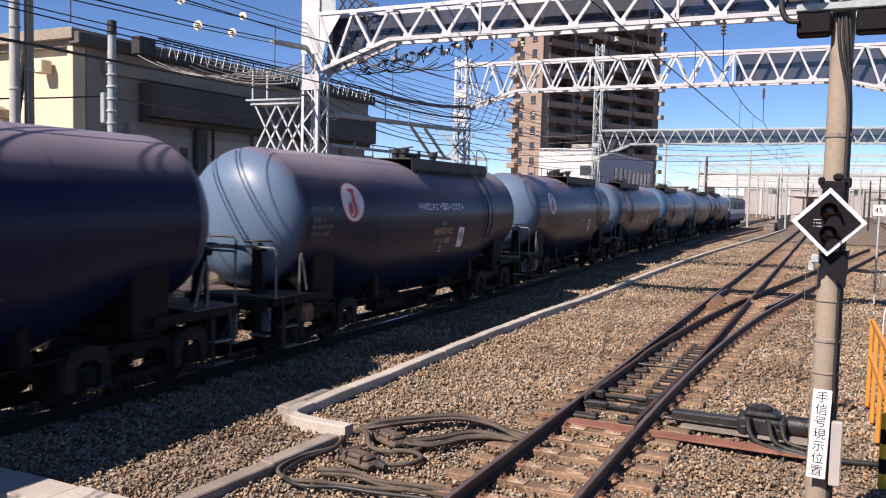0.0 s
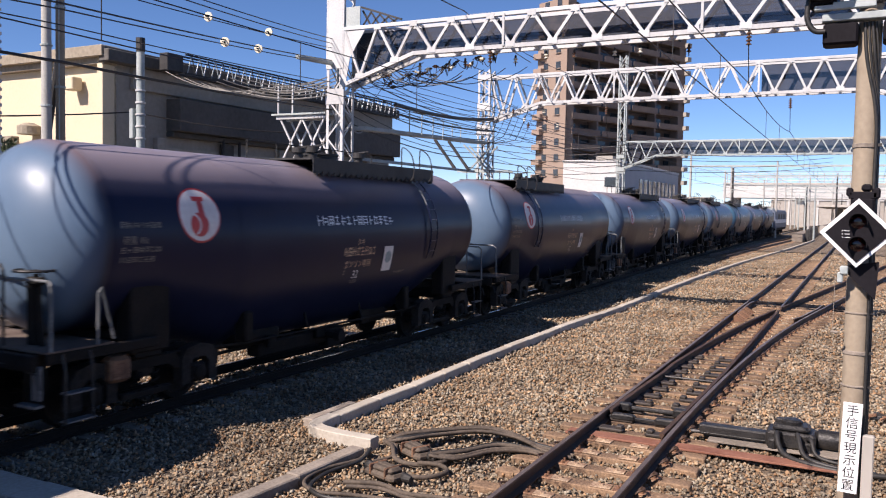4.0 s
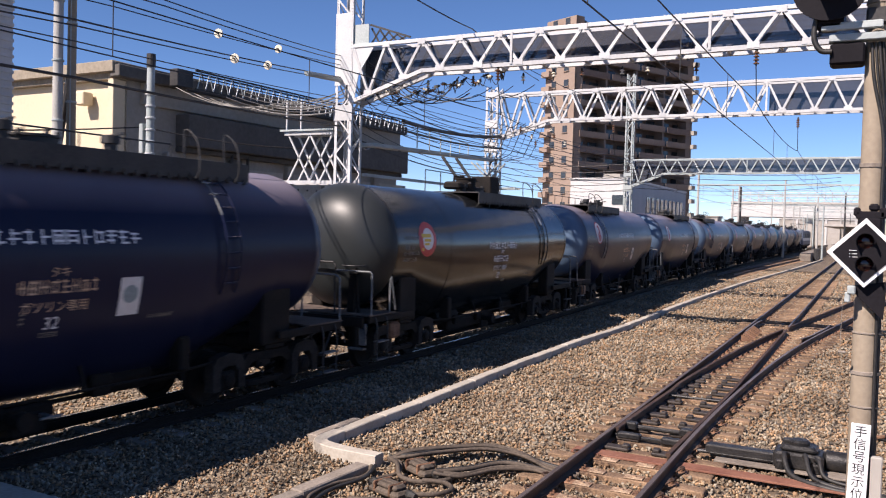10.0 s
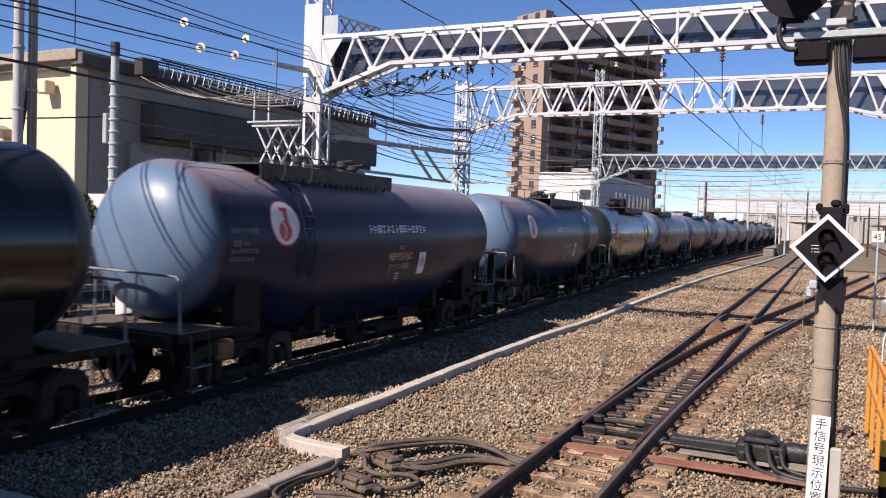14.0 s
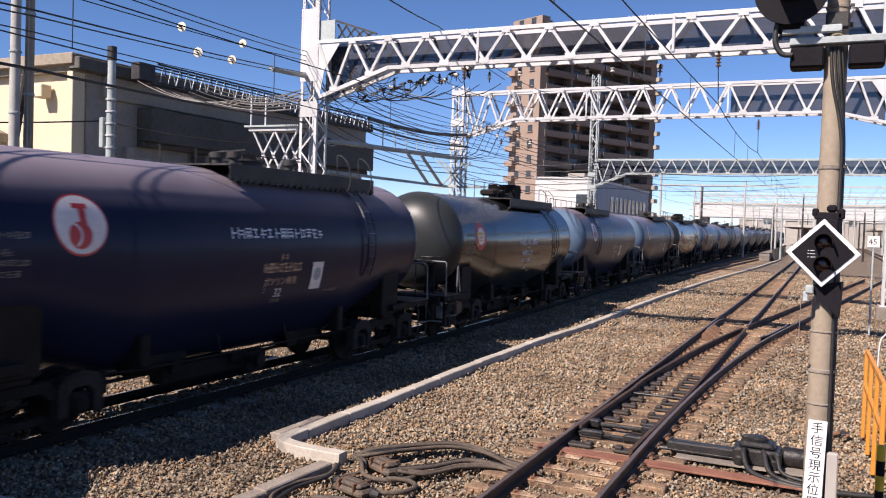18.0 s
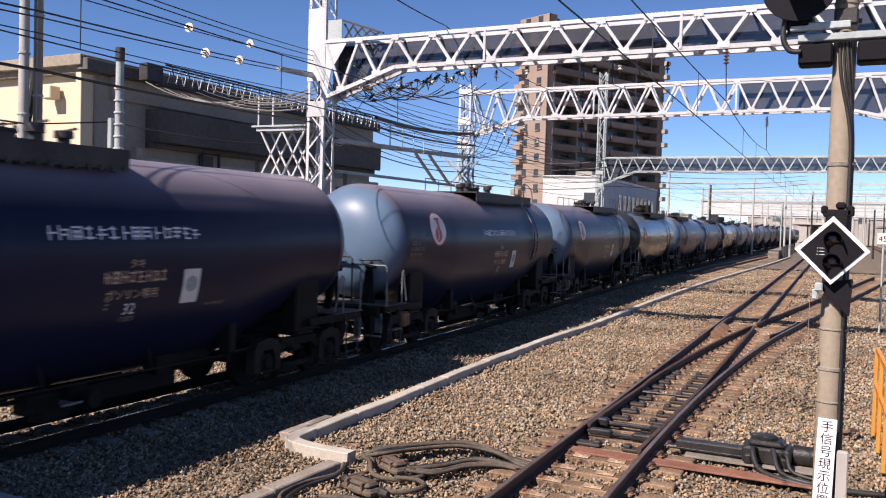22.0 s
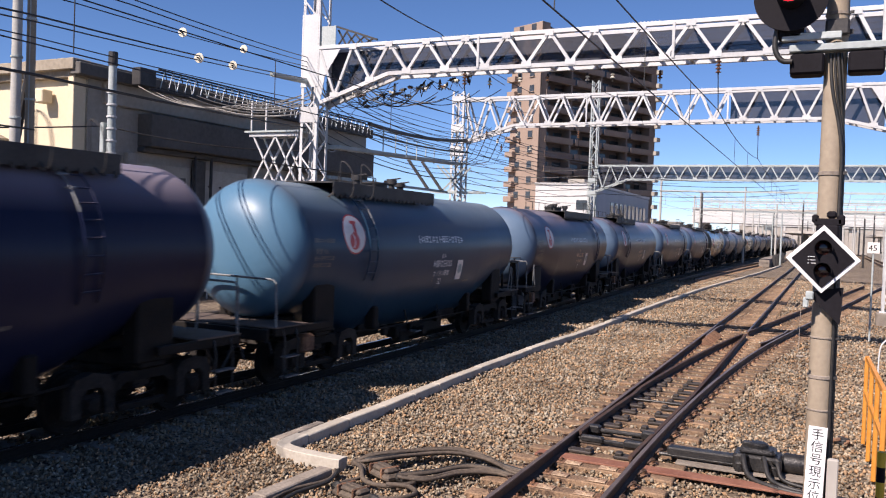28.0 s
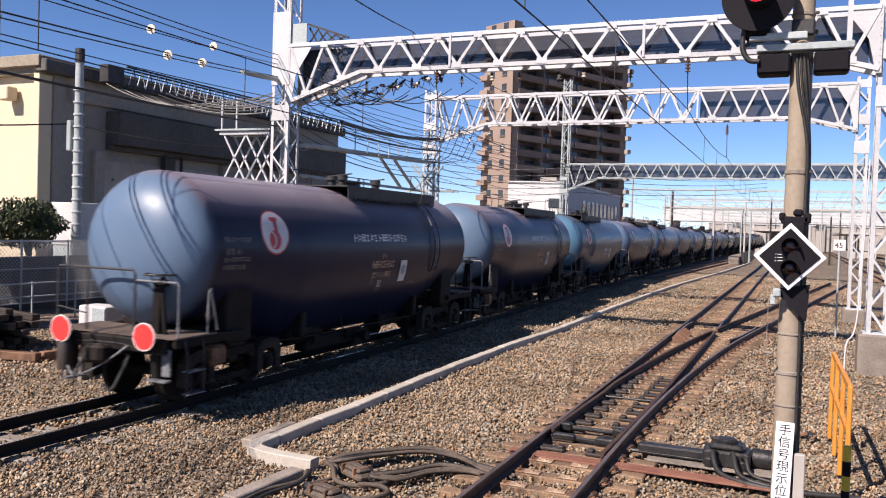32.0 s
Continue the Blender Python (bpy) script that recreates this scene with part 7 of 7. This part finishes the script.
def white_block():
    t = thing("white_office_block", pose(-29.5, 110, 0), "low white flat-roofed building with a row of dark windows", "building")
    part("body", Geo().box((-4, 20, 4.7), (8, 40, 9.9)), OFFWHITE, t)
    # panel over the white long side: its shade is painted on in grey-blue
    part("long_side", Geo().box((-0.05, 20.3, 4.7), (0.16, 39.3, 9.8)), SHADED_SIDE, t, "long side with windows, its shade painted grey-blue")
    part("parapet", Geo().box((-4, 20, 9.75), (8.3, 40.3, 0.3), bevel=0.03), OFFWHITE, t)
    for k in range(9):
        w = part("window", Geo().box((0.05, 12 + k * 3.0, 6.6), (0.12, 1.6, 2.3)), GLASS, t)
        part("window_frame", Geo().box((0.1, 12 + k * 3.0, 6.6), (0.06, 0.1, 2.3)), GREYWALL, w)
    part("window", Geo().box((-1.2, -0.02, 6.9), (1.6, 0.12, 1.3)), GLASS, t)
    part("roof_unit", Geo().box((-4, 8, 10.3), (2.5, 3, 1.2), bevel=0.05), GREYWALL, t)


def distance():
    """Road bridge, platform roofs, walls and low houses far along the line."""
    b = thing("road_bridge", pose(0, 232, -1.6), "white concrete road bridge over the far tracks", "bridge")
    part("girder", Geo().box((10, 0, 10.4), (86, 8, 3.6), bevel=0.1), OFFWHITE, b)
    part("deck_edge", Geo().box((10, -4.1, 12.4), (86, 0.4, 0.5)), BEIGE_FAR, b)
    for k in range(44):
        x = -32 + k * 1.95
        part("railing_post", Geo().box((x, -4.1, 13.8), (0.14, 0.14, 2.6)), OFFWHITE if k % 3 else BEIGE_FAR, b)
        if k % 2:
            part("railing_brace", Geo().bar((x, -4.1, 12.6), (x + 1.95, -4.1, 15.0), 0.08, 0.1), BEIGE_FAR, b)
    for z in (13.2, 14.1, 15.1):
        part("railing", Geo().box((10, -4.1, z), (86, 0.12, 0.14)), OFFWHITE, b)
    for x in (-30, -14, 6, 26, 48):
        part("pier", Geo().box((x, 0, 4.2), (1.8, 5, 9.0), bevel=0.1), BEIGE_FAR, b)
    wl = thing("station_wall", pose(18, 262, 0), "pale concrete station wall with pilasters beyond the bridge", "wall")
    part("wall_face", Geo().box((0, 0, 3.4), (84, 0.6, 7.4)), BEIGE_FAR, wl)
    for k in range(22):
        part("pilaster", Geo().box((-41 + 3.9 * k, -0.45, 3.6), (0.5, 0.4, 7.8)), OFFWHITE if k % 2 else GREYWALL, wl)
    part("coping", Geo().box((0, -0.1, 7.3), (84.4, 1.0, 0.4)), OFFWHITE, wl)
    rng = random.Random(8)
    for k in range(34):
        x = -80 + k * 7.5 + rng.uniform(-2, 2)
        y = 300 + rng.uniform(0, 160)
        h = rng.uniform(4, 9) if abs(x) < 60 else rng.uniform(6, 13)
        w = rng.uniform(8, 16)
        t = thing("far_house", pose(x, y, 0), "pale low building in the far distance", "building", "far buildings")
        part("body", Geo().box((0, 0, h / 2), (w, 10, h)), BEIGE_FAR, t)
        part("roof", Geo().box((0, 0, h + 0.2), (w + 0.8, 10.8, 0.5)), GREYWALL, t)
        # windows in wall grey: the distance haze is put into their colour
        for q in range(int(w // 2.5)):
            for r in range(int(h // 3)):
                part("window", Geo().box((-w / 2 + 1.3 + q * 2.5, -5.02, 1.7 + 3 * r), (1.3, 0.1, 1.3)), GREYWALL, t)
    # platform roofs and their posts at the far station
    for x, y in ((-4, 190), (12, 205), (24, 190)):
        s = thing("far_canopy", pose(x, y, 0), "pale station canopy on posts in the distance", "canopy", "far canopies")
        part("roof", Geo().box((0, 0, 4.6), (7, 60, 0.4)), BEIGE_FAR, s)
        part("platform_edge", Geo().box((0, 0, 0.4), (5, 60, 1.3)), BEIGE_FAR, s)
        for k in range(8):
            part("post", Geo().box((0, -28 + 8 * k, 2.6), (0.3, 0.3, 4.0)), GREYWALL, s)
    for k in range(16):
        x, y = -14 + (k % 8) * 3.6 + rng.uniform(-0.8, 0.8), 105 + 11 * k
        m = thing("far_mast", pose(x, y, -0.3), "slim catenary mast beside the far tracks", "mast", "far masts")
        part("post", Geo().lathe([(0.16, 0), (0.11, rng.uniform(8.5, 11))], 10), GREYPOLE if k % 3 else DARKSTEEL, m)
        part("arm", Geo().bar((0, 0, 6.6), (1.8, 0, 6.3), 0.06, 0.06), DULL, m)
    for k in range(14):
        wire([(-16 + 2.6 * k, 96, 8.4), (-15 + 2.6 * k, 195, 8.6)], 0.02, PALEWIRE, "pale far line wire beyond the gantries", 0.6, 5)
    for k in range(16):
        x, y = -15 + (k * 5 % 16) * 1.9 + rng.uniform(-0.6, 0.6), 104 + 7.5 * k
        m = thing("far_mast", pose(x, y, -0.3), "slim catenary mast beside the far tracks", "mast", "far masts")
        part("post", Geo().lathe([(0.13, 0), (0.09, rng.uniform(6.0, 8.5))], 10), (GREYPOLE, DULL, DARKSTEEL)[k % 3], m)
        part("arm", Geo().bar((-0.9, 0, 5.9), (1.3, 0, 6.15), 0.06, 0.06).bar((0, 0, 5.2), (1.2, 0, 6.1), 0.05, 0.05), DULL, m)
    for y, x0, x1 in ((96, -17.5, 12), (125, -17, 15), (160, -16, 18), (195, -15, 22)):
        for z in (6.3, 7.1, 7.8):
            wire([(x0, y, z), (x1, y, z)], 0.03, DULL, "pale span wire across the far tracks", 0.2, 6)
    l = thing("loading_ramp", pose(-6.5, 118, -0.25), "low pale concrete retaining ramp between the far tracks", "ramp")
    part("wall", Geo().box((0, 0, 0.5), (1.2, 30, 1.0), bevel=0.05), OLDCONC, l)
    for k in range(8):
        part("stop_block", Geo().box((0.9, -12 + 3.2 * k, 0.75), (0.4, 0.5, 1.4), bevel=0.04), DARKSTEEL, l)
    r = thing("bank_wall", pose(24, 150, 0), "brown retaining wall of the far embankment", "wall", kind="structure")
    part("bank_face", Geo().box((0, 0, 1.6), (1.0, 190, 3.6)), DIRT, r)


yard_building()
poles()
yard_edge()
bush("yard_tree", "small dark evergreen tree by the yard fence", -24.0, 16.5, 3.9, 1.05, 1.3, 5000, 4)
bush("yard_shrub", "dense green shrub behind the fence", -24.3, 20.2, 2.9, 1.35, 0.95, 4200, 9)
apartment_tower()
white_block()
distance()
ballast()
motions()
